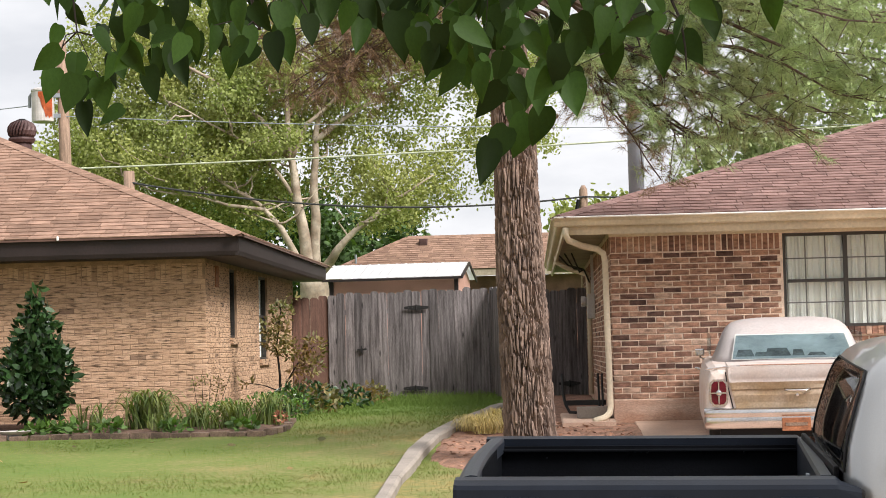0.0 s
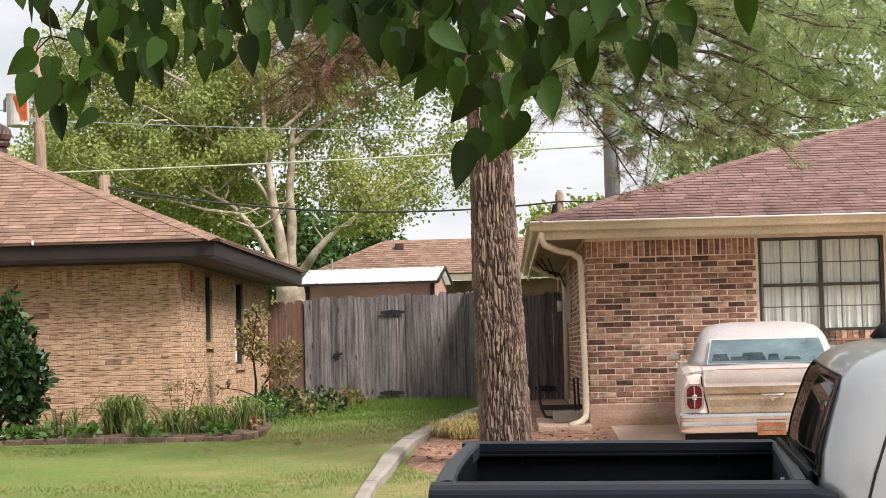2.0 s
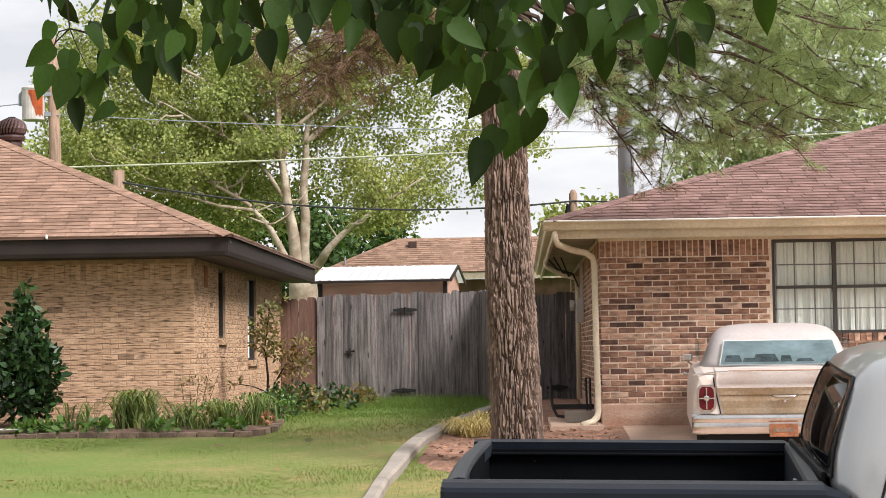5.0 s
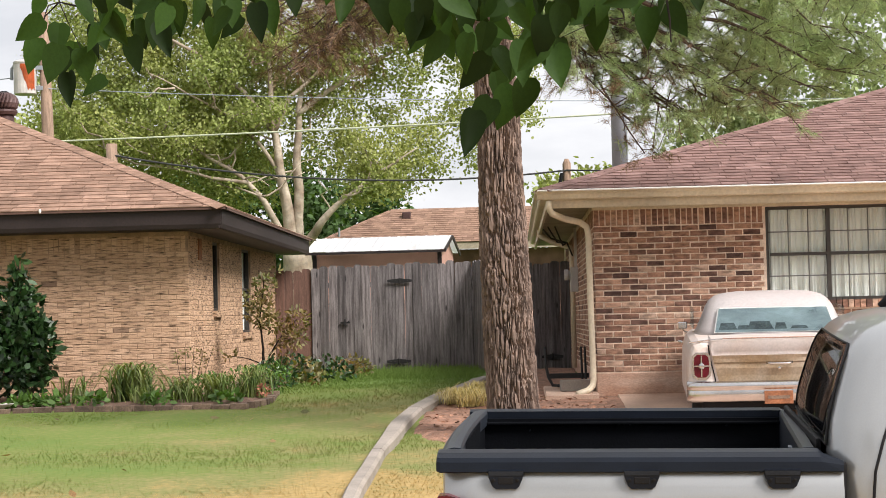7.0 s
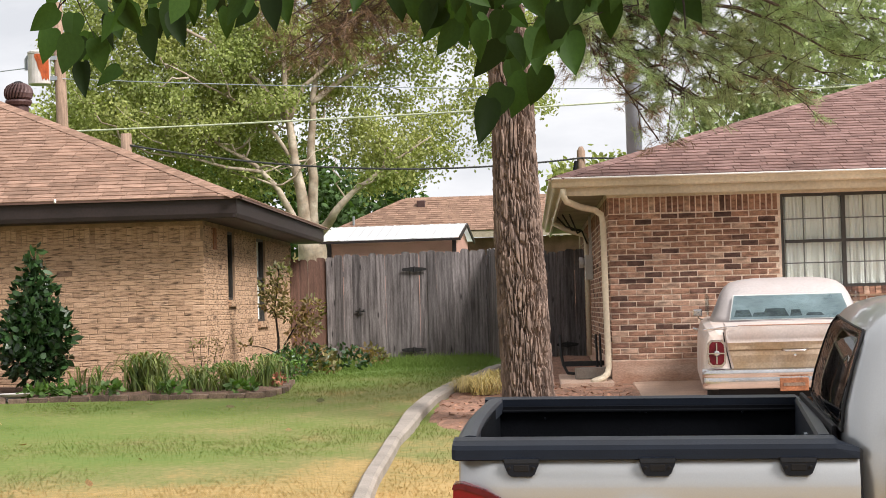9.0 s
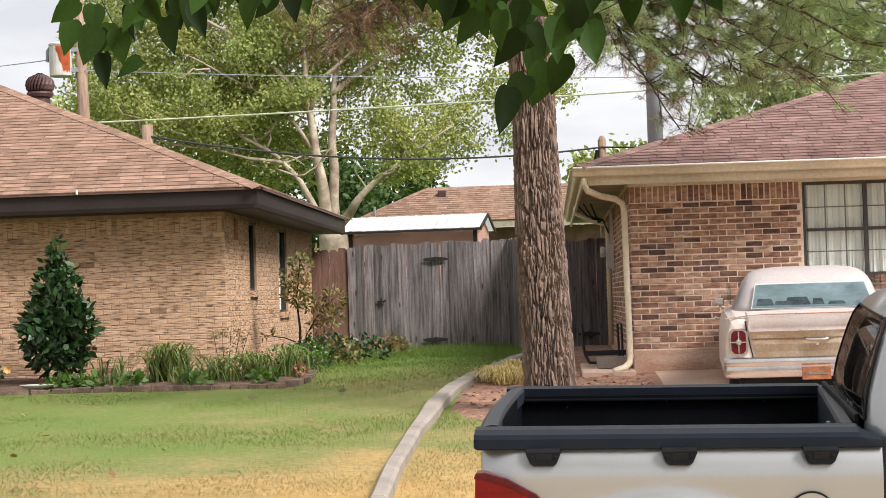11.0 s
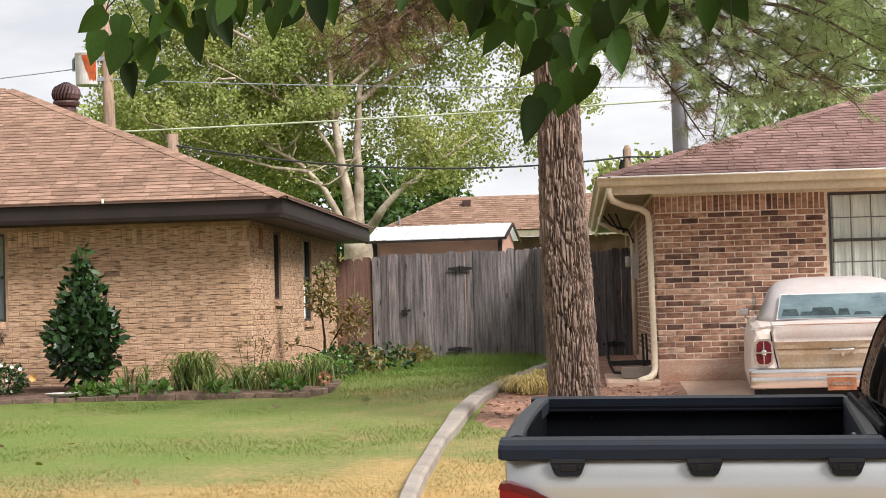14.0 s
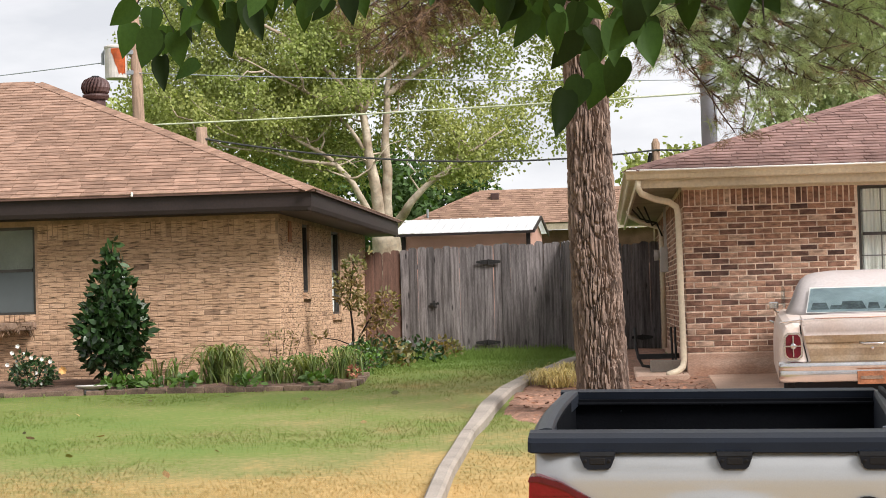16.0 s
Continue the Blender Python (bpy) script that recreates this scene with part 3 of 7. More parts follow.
def wall_core(house, name, axis, at, inward, u0, u1, z0, z1, holes, material, label):
    """The wall behind the bricks, in boxes round its openings, 0.2 m thick."""
    us = sorted({u0, u1, *[v for h in holes for v in h[:2]]})
    zs = sorted({z0, z1, *[v for h in holes for v in h[2:]]})
    ws = (at, at + inward)
    solid = {(i, k) for i in range(len(us) - 1) for k in range(len(zs) - 1)
             if not any(h[0] - 1e-6 <= us[i] and us[i + 1] <= h[1] + 1e-6 and h[2] - 1e-6 <= zs[k] and zs[k + 1] <= h[3] + 1e-6 for h in holes)}
    bm, seen = bmesh.new(), {}

    def v(i, j, k):
        if (i, j, k) not in seen:
            seen[i, j, k] = bm.verts.new((us[i], ws[j], zs[k]) if axis == "x" else (ws[j], us[i], zs[k]))
        return seen[i, j, k]

    for i, k in solid:
        for j in (0, 1):
            bm.faces.new([v(i, j, k), v(i + 1, j, k), v(i + 1, j, k + 1), v(i, j, k + 1)])
        for di, dk, a, b in ((-1, 0, (i, k), (i, k + 1)), (1, 0, (i + 1, k), (i + 1, k + 1)), (0, -1, (i, k), (i + 1, k)), (0, 1, (i, k + 1), (i + 1, k + 1))):
            if (i + di, k + dk) not in solid:
                bm.faces.new([v(a[0], 0, a[1]), v(b[0], 0, b[1]), v(b[0], 1, b[1]), v(a[0], 1, a[1])])
    return part(name, bm, material, house, label)


def roof_plane(roof, key, origin, along, up, width, length, lean0, lean1, singles=0):
    """Shingle tabs in courses on a slope: from origin along the eave and up the slope; the ends lean in by lean0, lean1 for each metre up."""
    o, e, s = Vector(origin), Vector(along).normalized(), Vector(up).normalized()
    n = e.cross(s).normalized()
    if n.z < 0:
        n = -n
    tab, expo, lift = 0.30, 0.142, 0.013
    me = mesh_of("shingle", [(0, 0, lift), (tab - 0.008, 0, lift), (tab - 0.008, expo + 0.05, 0), (0, expo + 0.05, 0), (0, 0, 0), (tab - 0.008, 0, 0)],
                 [(0, 1, 2, 3), (4, 5, 1, 0), (0, 3, 4), (1, 5, 2)])
    me.materials.append(M[key + "_piece"])
    frame3 = Matrix((e, s, n)).transposed()
    rnd = random.Random(int(width * 77))
    verts, faces, made = [], [], 0
    for r in range(int(length / expo) + 1):
        v = r * expo
        if v > length - 0.02:
            break
        a0, a1 = lean0 * v, width - lean1 * v
        u = a0 - rnd.random() * tab
        while u < a1:
            x0, x1 = max(u, a0), min(u + tab - 0.008, a1)
            top_v = min(v + expo + 0.05, length)
            t0, t1 = max(x0, lean0 * top_v), min(x1, width - lean1 * top_v)
            whole = x1 - x0 > tab - 0.01 and t0 == x0 and t1 == x1
            if x1 - x0 > 0.03 and t1 > t0:
                jut = rnd.random() * 0.006
                if whole and made < singles:
                    ob = new("shingle", me)
                    ob.parent = roof
                    ob.matrix_basis = Matrix.Translation(o + e * x0 + s * (v - jut) + n * 0.004) @ frame3.to_4x4()
                    made += 1
                else:
                    k = len(verts)
                    for x, y, z in ((x0, v - jut, lift), (x1, v - jut, lift), (t1, top_v, 0), (t0, top_v, 0), (x0, v - jut, 0), (x1, v - jut, 0)):
                        verts.append(o + e * x + s * y + n * (z + 0.004))
                    faces += [(k, k + 1, k + 2, k + 3), (k + 4, k + 5, k + 1, k), (k, k + 3, k + 4), (k + 1, k + 5, k + 2)]
            u += tab
    link("shingle", mesh_of("shingles", verts, faces), M[key + "_rest"], roof, kind="stuff")


def hip_caps(roof, key, a, b, flank0, flank1):
    """Folded cap shingles lapped along a hip or ridge."""
    a, b = Vector(a), Vector(b)
    d = (b - a).normalized()
    verts, faces = [], []
    f0, f1 = Vector(flank0).normalized(), Vector(flank1).normalized()
    up = Vector((0, 0, 1))
    steps = int((b - a).length / 0.15)
    for i in range(steps):
        p = a + d * (i * 0.15)
        q = p + d * 0.21
        k = len(verts)
        for base, lift in ((p, 0.024), (q, 0.020)):
            verts += [base + f0 * 0.14 + up * (lift - 0.012), base + up * (lift + 0.006), base + f1 * 0.14 + up * (lift - 0.012)]
        verts += [p + f0 * 0.14, p + up * 0.012, p + f1 * 0.14]
        faces += [(k, k + 1, k + 4, k + 3), (k + 1, k + 2, k + 5, k + 4), (k + 6, k + 7, k + 1, k), (k + 7, k + 8, k + 2, k + 1)]
    link("ridge_cap", mesh_of("ridge_caps", verts, faces), M[key + "_rest"], roof, kind="stuff")


def hip_roof(house, key, x0, x1, y0, y1, z, pitch, label, front_singles=300):
    """A hip roof over a rectangle of eaves, with shingles on all four slopes."""
    h = (y1 - y0) / 2
    yr, zr = (y0 + y1) / 2, z + pitch * h
    bm = bmesh.new()
    vs = [bm.verts.new(p) for p in ((x0, y0, z), (x1, y0, z), (x1, y1, z), (x0, y1, z), (x0 + h, yr, zr), (x1 - h, yr, zr))]
    for f in ((0, 1, 5, 4), (1, 2, 5), (2, 3, 4, 5), (3, 0, 4), (3, 2, 1, 0)):
        bm.faces.new([vs[i] for i in f])
    roof = part("roof", bm, M["felt"], house, label)
    L = h * math.sqrt(1 + pitch * pitch)
    k = h / L
    roof_plane(roof, key, (x0, y0, z), (1, 0, 0), (0, 1, pitch), x1 - x0, L, k, k, front_singles)
    roof_plane(roof, key, (x1, y1, z), (-1, 0, 0), (0, -1, pitch), x1 - x0, L, k, k)
    roof_plane(roof, key, (x1, y0, z), (0, 1, 0), (-1, 0, pitch), y1 - y0, L, k, k)
    roof_plane(roof, key, (x0, y1, z), (0, -1, 0), (1, 0, pitch), y1 - y0, L, k, k)
    for a, b, f0, f1 in (((x0, y0, z), (x0 + h, yr, zr), (0.7, -0.7, -pitch / 2), (-0.7, 0.7, -pitch / 2)), ((x1, y0, z), (x1 - h, yr, zr), (-0.7, -0.7, -pitch / 2), (0.7, 0.7, -pitch / 2)),
                         ((x1, y1, z), (x1 - h, yr, zr), (-0.7, 0.7, -pitch / 2), (0.7, -0.7, -pitch / 2)), ((x0, y1, z), (x0 + h, yr, zr), (0.7, 0.7, -pitch / 2), (-0.7, -0.7, -pitch / 2)),
                         ((x0 + h, yr, zr), (x1 - h, yr, zr), (0, -1, -pitch), (0, 1, -pitch))):
        hip_caps(roof, key, a, b, f0, f1)
    return roof, yr, zr


def window(house, name, axis, at, inward, u0, u1, z0, z1, cols, rows, split, label, cover, mullions=(), glazing="pane"):
    """A metal window set into its opening: frame, sash rails, muntins, panes and what hangs behind."""
    w = part("window", bmesh.new(), M["frame_dark"], house, label)
    s = inward

    def slab(n, a, b, c, d, front, back, mat, parent=None):
        y0, y1 = sorted((at + s * front, at + s * back))
        bm = boxed(a, b, y0, y1, c, d) if axis == "x" else boxed(y0, y1, a, b, c, d)
        return part(n, bm, mat, parent or w)

    f = 0.035
    for a, b, c, d in ((u0, u1, z0, z0 + f), (u0, u1, z1 - f, z1), (u0, u0 + f, z0 + f, z1 - f), (u1 - f, u1, z0 + f, z1 - f)):
        slab("frame", a, b, c, d, 0.03, 0.10, M["frame_dark"])
    edges = [u0 + f, *[m for m in mullions], u1 - f]
    for m in mullions:
        slab("mullion", m - 0.022, m + 0.022, z0 + f, z1 - f, 0.028, 0.09, M["frame_dark"])
    if split:
        for a, b in zip(edges, edges[1:]):
            slab("sash_rail", a + 0.022, b - 0.022, split - 0.018, split + 0.018, 0.034, 0.085, M["frame_dark"])
    for a, b in zip(edges, edges[1:]):
        for c, d in ((z0 + f, split or z1 - f), (split, z1 - f)) if split else ((z0 + f, z1 - f),):
            for i in range(1, cols):
                x = a + (b - a) * i / cols
                slab("muntin", x - 0.007, x + 0.007, c, d, 0.045, 0.058, M["muntin"])
            for j in range(1, rows):
                z = c + (d - c) * j / rows
                slab("muntin", a, b, z - 0.007, z + 0.007, 0.047, 0.056, M["muntin"])
            p = slab("pane", a, b, c, d, 0.060, 0.064, M[glazing])
            p.visible_shadow = False
    if cover == "curtain":
        n = int((u1 - u0) * 60)
        bm = bmesh.new()
        rows3 = []
        for i in range(n + 1):
            x = u0 + (u1 - u0) * i / n
            off = 0.13 + 0.022 * math.sin(i * 0.9) + 0.012 * math.sin(i * 2.3 + 1)
            q = at + s * off
            rows3.append([bm.verts.new((x, q, z) if axis == "x" else (q, x, z)) for z in (z0, z1)])
        for r0, r1 in zip(rows3, rows3[1:]):
            bm.faces.new((r0[0], r1[0], r1[1], r0[1]))
        part("curtain", bm, M["curtain"], w, "white gathered curtain")
    elif cover == "blind":
        z = z0 + 0.05
        while z < z1 - 0.05:
            slab("blind_slat", u0 + f, u1 - f, z, z + 0.03, 0.10, 0.112, M["blind"])
            z += 0.036
    elif cover == "screen":
        slab("roller_shade", u0 + f, u1 - f, z0 + f, z1 - f, 0.105, 0.112, M["shade_cloth"])
        slab("insect_screen", u0 + f, u1 - f, z0 + f, split - 0.02, 0.038, 0.041, M["screen"])
    return w


def brick_sill(house, axis, at, outward, u0, u1, z, key):
    bm = bmesh.new()
    u = u0
    while u < u1 - 0.02:
        b = min(u + 0.06, u1)
        a0, a1 = sorted((at - outward * 0.08, at + outward * 0.045))
        if axis == "x":
            box(bm, u, b, a0, a1, z - 0.09, z)
        else:
            box(bm, a0, a1, u, b, z - 0.09, z)
        u += 0.068
    part("window_sill", bm, M[key + "_rest"], house, kind="stuff")


# ---- west house: buff brick under a brown shingle roof ----
WEST = thing("house", (-10, 28, 0), "buff brick house with dark brown eaves and reddish-brown shingles", "house")
WX, WY, WYB = -4.12, 23.5, 32.2
front_holes = [(-9.2, -7.30, 0.86, 1.99)]
side_holes = [(25.42, 26.0, 1.06, 2.01), (28.15, 29.06, 0.74, 2.01)]
w1 = wall_core(WEST, "wall", "x", WY, 0.2, -16.0, WX, -0.25, 2.10, front_holes, M["mortar_tan"], "buff brick wall with dark-flecked bricks")
w2 = wall_core(WEST, "wall", "y", WX, -0.2, WY + 0.2, WYB, -0.25, 2.10, side_holes, M["mortar_tan"], "buff brick side wall with two narrow windows")
w3 = wall_core(WEST, "wall", "x", WYB - 0.2, 0.2, -16.0, WX - 0.2, -0.25, 2.10, [], M["mortar_tan"], "buff brick back wall")
w4 = wall_core(WEST, "wall", "y", -16.0, 0.2, WY + 0.2, WYB - 0.2, -0.25, 2.10, [], M["mortar_tan"], "buff brick end wall")
part("ceiling", boxed(-15.8, WX - 0.2, WY + 0.2, WYB - 0.2, 2.05, 2.10), M["inside"], WEST)
window(WEST, "window", "x", WY, 1, -9.2, -7.30, 0.86, 1.99, 1, 1, 1.43, "bronze-framed sash window with a pale shade and grey screen", "screen", mullions=(-8.25,))
window(WEST, "window", "y", WX, -1, 25.42, 26.0, 1.06, 2.01, 1, 1, None, "narrow bronze-framed side window", "blind")
window(WEST, "window", "y", WX, -1, 28.15, 29.06, 0.74, 2.01, 1, 1, 1.40, "narrow bronze-framed side window", "curtain")
brick_sill(WEST, "x", WY, -1, -9.2, -7.28, 0.86, "tan")
brick_sill(WEST, "y", WX, 1, 25.38, 26.04, 1.06, "tan")
brick_sill(WEST, "y", WX, 1, 28.1, 29.1, 0.74, "tan")
EX, EY, EYB, ET = -3.55, 22.9, 32.8, 2.32
hip_roof(WEST, "roof", -16.6, EX, EY, EYB, ET, 0.42, "reddish-brown asphalt shingle hip roof")
fascia_profile = [(0.0, 2.068), (0.03, 2.068), (0.045, 2.12), (0.045, 2.30), (0.0, 2.30)]
bm = prism(bmesh.new(), [(EY + 0.09 - u, z) for u, z in fascia_profile], -16.55, EX - 0.06, axis="x")
part("fascia", bm, M["brown_paint"], WEST, "dark brown fascia board")
bm = prism(bmesh.new(), [(EX - 0.09 + u, z) for u, z in fascia_profile], EY + 0.05, EYB - 0.05, axis="y")
part("fascia", bm, M["brown_paint"], WEST, "dark brown fascia board")
bm = boxed(-16.5, EX - 0.09, EY + 0.09, WY - 0.014, 2.062, 2.082)
box(bm, WX + 0.014, EX - 0.09, WY - 0.014, EYB - 0.1, 2.062, 2.082)
part("soffit", bm, M["brown_paint"], WEST, "dark brown boarded soffit")
part("drip_edge", boxed(-16.6, EX + 0.005, EY - 0.005, EY + 0.02, 2.295, 2.318), M["felt"], WEST)
part("drip_edge", boxed(EX - 0.02, EX + 0.005, EY + 0.02, EYB, 2.295, 2.318), M["felt"], WEST)
part("drip_edge", boxed(EX - 0.5, EX - 0.44, EYB - 0.02, EYB + 0.01, 2.10, 2.30), M["brown_paint"], WEST)
part("roof_nail_cap", lathe(bmesh.new(), [(0.012, 0), (0.016, 0.012), (0.014, 0.05), (0.0, 0.055)], (-5.85, EY - 0.02, 2.30), 8), M["white_petal"], WEST, "small white eave bulb")
bm = boxed(WX - 0.03, WX + 0.016, 24.22, 24.46, 1.72, 2.0)
part("wall_vent", bm, M["rust"], WEST, "rusty slot vent")

# ---- east house: red brick, cream eaves ----
EAST = thing("house", (7, 27, 0), "red brick house with cream gutters and a brown shingle roof", "house")
RX, RY, RYB, RXE = 0.945, 21.7, 33.4, 14.0
big_window = (2.93, 4.38, 0.99, 2.085)
r1 = wall_core(EAST, "wall", "x", RY, 0.2, RX, RXE, 0.20, 2.20, [big_window], M["mortar"], "red and dark brown brick front wall")
r2 = wall_core(EAST, "wall", "y", RX, 0.2, RY + 0.2, RYB, 0.20, 2.20, [], M["mortar"], "red brick side wall")
r3 = wall_core(EAST, "wall", "x", RYB - 0.2, 0.2, RX + 0.2, RXE, 0.20, 2.20, [], M["mortar"], "red brick back wall")
r4 = wall_core(EAST, "wall", "y", RXE - 0.2, 0.2, RY + 0.2, RYB - 0.2, 0.20, 2.20, [], M["mortar"], "red brick end wall")
part("ceiling", boxed(RX + 0.2, RXE - 0.2, RY + 0.2, RYB - 0.2, 2.16, 2.2), M["inside"], EAST)
part("foundation", boxed(RX - 0.01, RXE, RY - 0.015, RYB, -0.3, 0.20, bevel=0.008), M["stained_base"], EAST, "stained concrete foundation")
window(EAST, "window", "x", RY, 1, *big_window, 3, 2, 1.53, "dark-framed grid window with white curtains", "curtain", mullions=(3.655,))
brick_sill(EAST, "x", RY, -1, 2.9, 4.41, 0.99, "red")
GX, GYE, GT = 0.33, 21.1, 2.30
hip_roof(EAST, "roof2", GX, 14.6, GYE, 34.0, GT, 0.33, "brown asphalt shingle hip roof")
gut = [(0.0, 2.192), (0.055, 2.192), (0.072, 2.204), (0.078, 2.225), (0.082, 2.248), (0.104, 2.268), (0.126, 2.280), (0.130, 2.300), (0.112, 2.302), (0.085, 2.275), (0.012, 2.205), (0.0, 2.295)]
part("gutter", prism(bmesh.new(), [(GYE + 0.06 - u, z) for u, z in gut], GX - 0.04, 14.6, axis="x"), M["cream_paint"], EAST, "cream metal gutter")
part("gutter", prism(bmesh.new(), [(GX + 0.06 - u, z) for u, z in gut], GYE + 0.064, 34.0, axis="y"), M["cream_paint"], EAST, "cream metal gutter")
# White tube on the cream gutter's lip paints the highlight line there.
part("gutter_lip", tubed([(GX - 0.04, GYE - 0.062, 2.292), (14.6, GYE - 0.062, 2.292)], 0.011, 8), M["white_trim"], EAST, "gutter lip in white that paints its highlight")
part("fascia", boxed(GX + 0.06, 14.6, GYE + 0.115, GYE + 0.14, 2.10, 2.27), M["cream_paint"], EAST)
part("fascia", boxed(GX + 0.06, GX + 0.09, GYE + 0.142, 34.0, 2.10, 2.27), M["cream_paint"], EAST)
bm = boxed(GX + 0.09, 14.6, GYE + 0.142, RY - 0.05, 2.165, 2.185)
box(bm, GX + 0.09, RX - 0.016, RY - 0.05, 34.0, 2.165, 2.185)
part("soffit", bm, M["dim_cream"], EAST, "cream soffit with the eave's shade in its colour")
part("soffit_vent", boxed(0.50, 0.74, 21.75, 22.0, 2.155, 2.1648), M["dark_trim"], EAST)
part("frieze_board", boxed(RX - 0.02, RXE, RY - 0.05, RY - 0.016, 2.09, 2.163, bevel=0.004), M["cream_paint"], EAST)
part("frieze_return", boxed(GX + 0.1, RX - 0.02, RY - 0.05, RY - 0.016, 2.125, 2.163), M["cream_paint"], EAST)
sp = [(0.42, 21.12, 2.18), (0.42, 21.12, 2.10), (0.45, 21.16, 2.04), (0.60, 21.38, 1.985), (0.78, 21.58, 1.955), (0.86, 21.645, 1.90), (0.878, 21.65, 1.80), (0.885, 21.65, 0.9), (0.895, 21.65, 0.13), (0.88, 21.63, 0.06), (0.83, 21.56, 0.015), (0.70, 21.42, -0.02)]
part("downspout", tubed(sp, 0.038, 10, flat=0.8), M["cream_paint"], EAST, "cream metal downspout", smooth=True)
sp2 = [(0.40, 28.0, 2.18), (0.42, 28.0, 2.08), (0.60, 28.0, 1.98), (0.86, 28.0, 1.9), (0.88, 28.0, 1.7), (0.88, 28.0, 0.1)]
part("downspout", tubed(sp2, 0.04, 8), M["cream_paint"], EAST, "cream metal downspout", smooth=True)
bm = boxed(RX - 0.125, RX - 0.014, 27.0, 27.2, 1.22, 1.58, bevel=0.01)
box(bm, RX - 0.06, RX - 0.02, 27.1, 27.14, 1.58, 2.15)
part("electric_box", bm, M["tank"], EAST, "grey metal meter box with conduit")
part("meter", lathe(bmesh.new(), [(0.08, 0), (0.08, 0.05), (0.06, 0.08), (0, 0.085)], (RX - 0.21, 27.1, 1.47), 14, "x"), M["tank"], EAST)
for k in range(3):
    part("cable", tubed([(0.40 + 0.1 * k, 26.4, 2.14), (0.55 + 0.08 * k, 26.6, 1.98 - 0.05 * k), (0.78, 26.9, 1.93), (0.86, 27.1, 1.75)], 0.012, 6), M["cable"], EAST)


# ---- fence, kerb, slabs ----
def picket(fence, x, y, w, h, z, turn, mat, rnd):
    """A weathered board with a crooked rounded top."""
    tilt = rnd.uniform(-0.006, 0.006)
    pts = [(-w / 2, z), (w / 2, z), (w / 2, z + h - 0.03 * rnd.random() - 0.02), (w * 0.28, z + h - 0.006), (-w * 0.25, z + h), (-w / 2, z + h - 0.035 * rnd.random() - 0.015)]
    pts = [(u + tilt * (q - z), q) for u, q in pts]
    bm = prism(bmesh.new(), pts, -0.009, 0.009)
    bmesh.ops.transform(bm, matrix=pose(x, y + rnd.uniform(-0.010, 0.010), 0, 0, 0, turn + rnd.uniform(-4, 4)), verts=bm.verts)
    part("board", bm, mat, fence)


def fence_run(label, a, b, height, z=-0.02, red=0.0, seed=1, rise=0.0):
    a, b = Vector((*a, 0)), Vector((*b, 0))
    f = thing("fence", (*((a + b) / 2).xy, 0), label, "fence", "backyard fence")
    rnd = random.Random(seed)
    d = b - a
    turn = math.degrees(math.atan2(d.y, d.x))
    n = int(d.length / 0.143)
    for i in range(n):
        p = a + d * ((i + 0.5) / n)
        mat = M["fence_red"] if i / n < red else M["fence"]
        picket(f, p.x, p.y, d.length / n - rnd.uniform(-0.005, 0.002), height + rise * i / n + rnd.uniform(-0.022, 0.028), z, turn, mat, rnd)
    for zz in (0.3, 1.45):
        bm = boxed(0, d.length, 0.012, 0.05, zz, zz + 0.09)
        bmesh.ops.transform(bm, matrix=pose(a.x, a.y, 0, 0, 0, turn), verts=bm.verts)
        part("rail", bm, M["fence"], f)
    for k in range(int(d.length / 2.2) + 1):
        q = a + d * min(1.0, 2.2 * k / d.length)
        part("post", boxed(q.x - 0.045, q.x + 0.045, q.y + 0.052, q.y + 0.14, -0.3, height - 0.1), M["fence"], f)
    return f


fence_run("weathered grey cedar board fence beside the buff brick house", (-4.10, 32.0), (-3.50, 32.0), 1.80, red=1.0, seed=3)
gate = fence_run("weathered grey cedar gate with black iron strap hinges", (-3.48, 31.98), (-0.72, 31.98), 1.83, seed=4, rise=0.05)
fence_run("weathered grey cedar fence return", (-0.71, 31.97), (-0.36, 30.6), 1.86, seed=5)
back = fence_run("dark weathered cedar fence in shade between tree and red brick wall", (-0.30, 31.4), (0.93, 31.4), 1.80, seed=6)


def strap_hinge(owner, x, y, z, w=0.42, h=0.085):
    n = 10
    top, bot = [], []
    for i in range(n + 1):
        u = i / n
        k = 0.018 + (h / 2 - 0.018) * (1 - abs(2 * u - 1)) ** 0.8
        top.append((x - w / 2 + w * u, z + k))
        bot.append((x - w / 2 + w * u, z - k))
    bm = prism(bmesh.new(), bot + top[::-1], y - 0.022, y - 0.013)
    tube(bm, [(x, y - 0.024, z - h * 0.62), (x, y - 0.024, z + h * 0.62)], 0.012, 8)
    for s in (-0.32, -0.16, 0.16, 0.32):
        lathe(bm, [(0.009, 0), (0.007, -0.006), (0, -0.008)], (x + w * s, y - 0.022, z), 6, "y")
    part("hinge", bm, M["iron"], owner, "black iron strap hinge")


strap_hinge(gate, -1.96, 31.95, 1.545)
strap_hinge(gate, -2.00, 31.95, 0.165)
strap_hinge(back, 0.62, 31.37, 0.20, 0.36)
bm = boxed(-2.99, -2.83, 31.93, 31.945, 0.835, 0.862)
box(bm, -2.93, -2.90, 31.925, 31.945, 0.79, 0.91)
tube(bm, [(-2.86, 31.93, 0.86), (-2.86, 31.90, 0.87), (-2.83, 31.90, 0.875)], 0.008, 6)
part("latch", bm, M["iron"], gate, "black iron latch")


KERB = [(-1.25, 8.6), (-1.215, 11.0), (-1.21, 12.6), (-1.245, 14.2), (-1.235, 15.4), (-1.235, 16.4), (-1.205, 17.4), (-1.185, 18.6), (-1.095, 20.05), (-0.86, 21.7), (-0.56, 23.5), (-0.38, 25.2)]


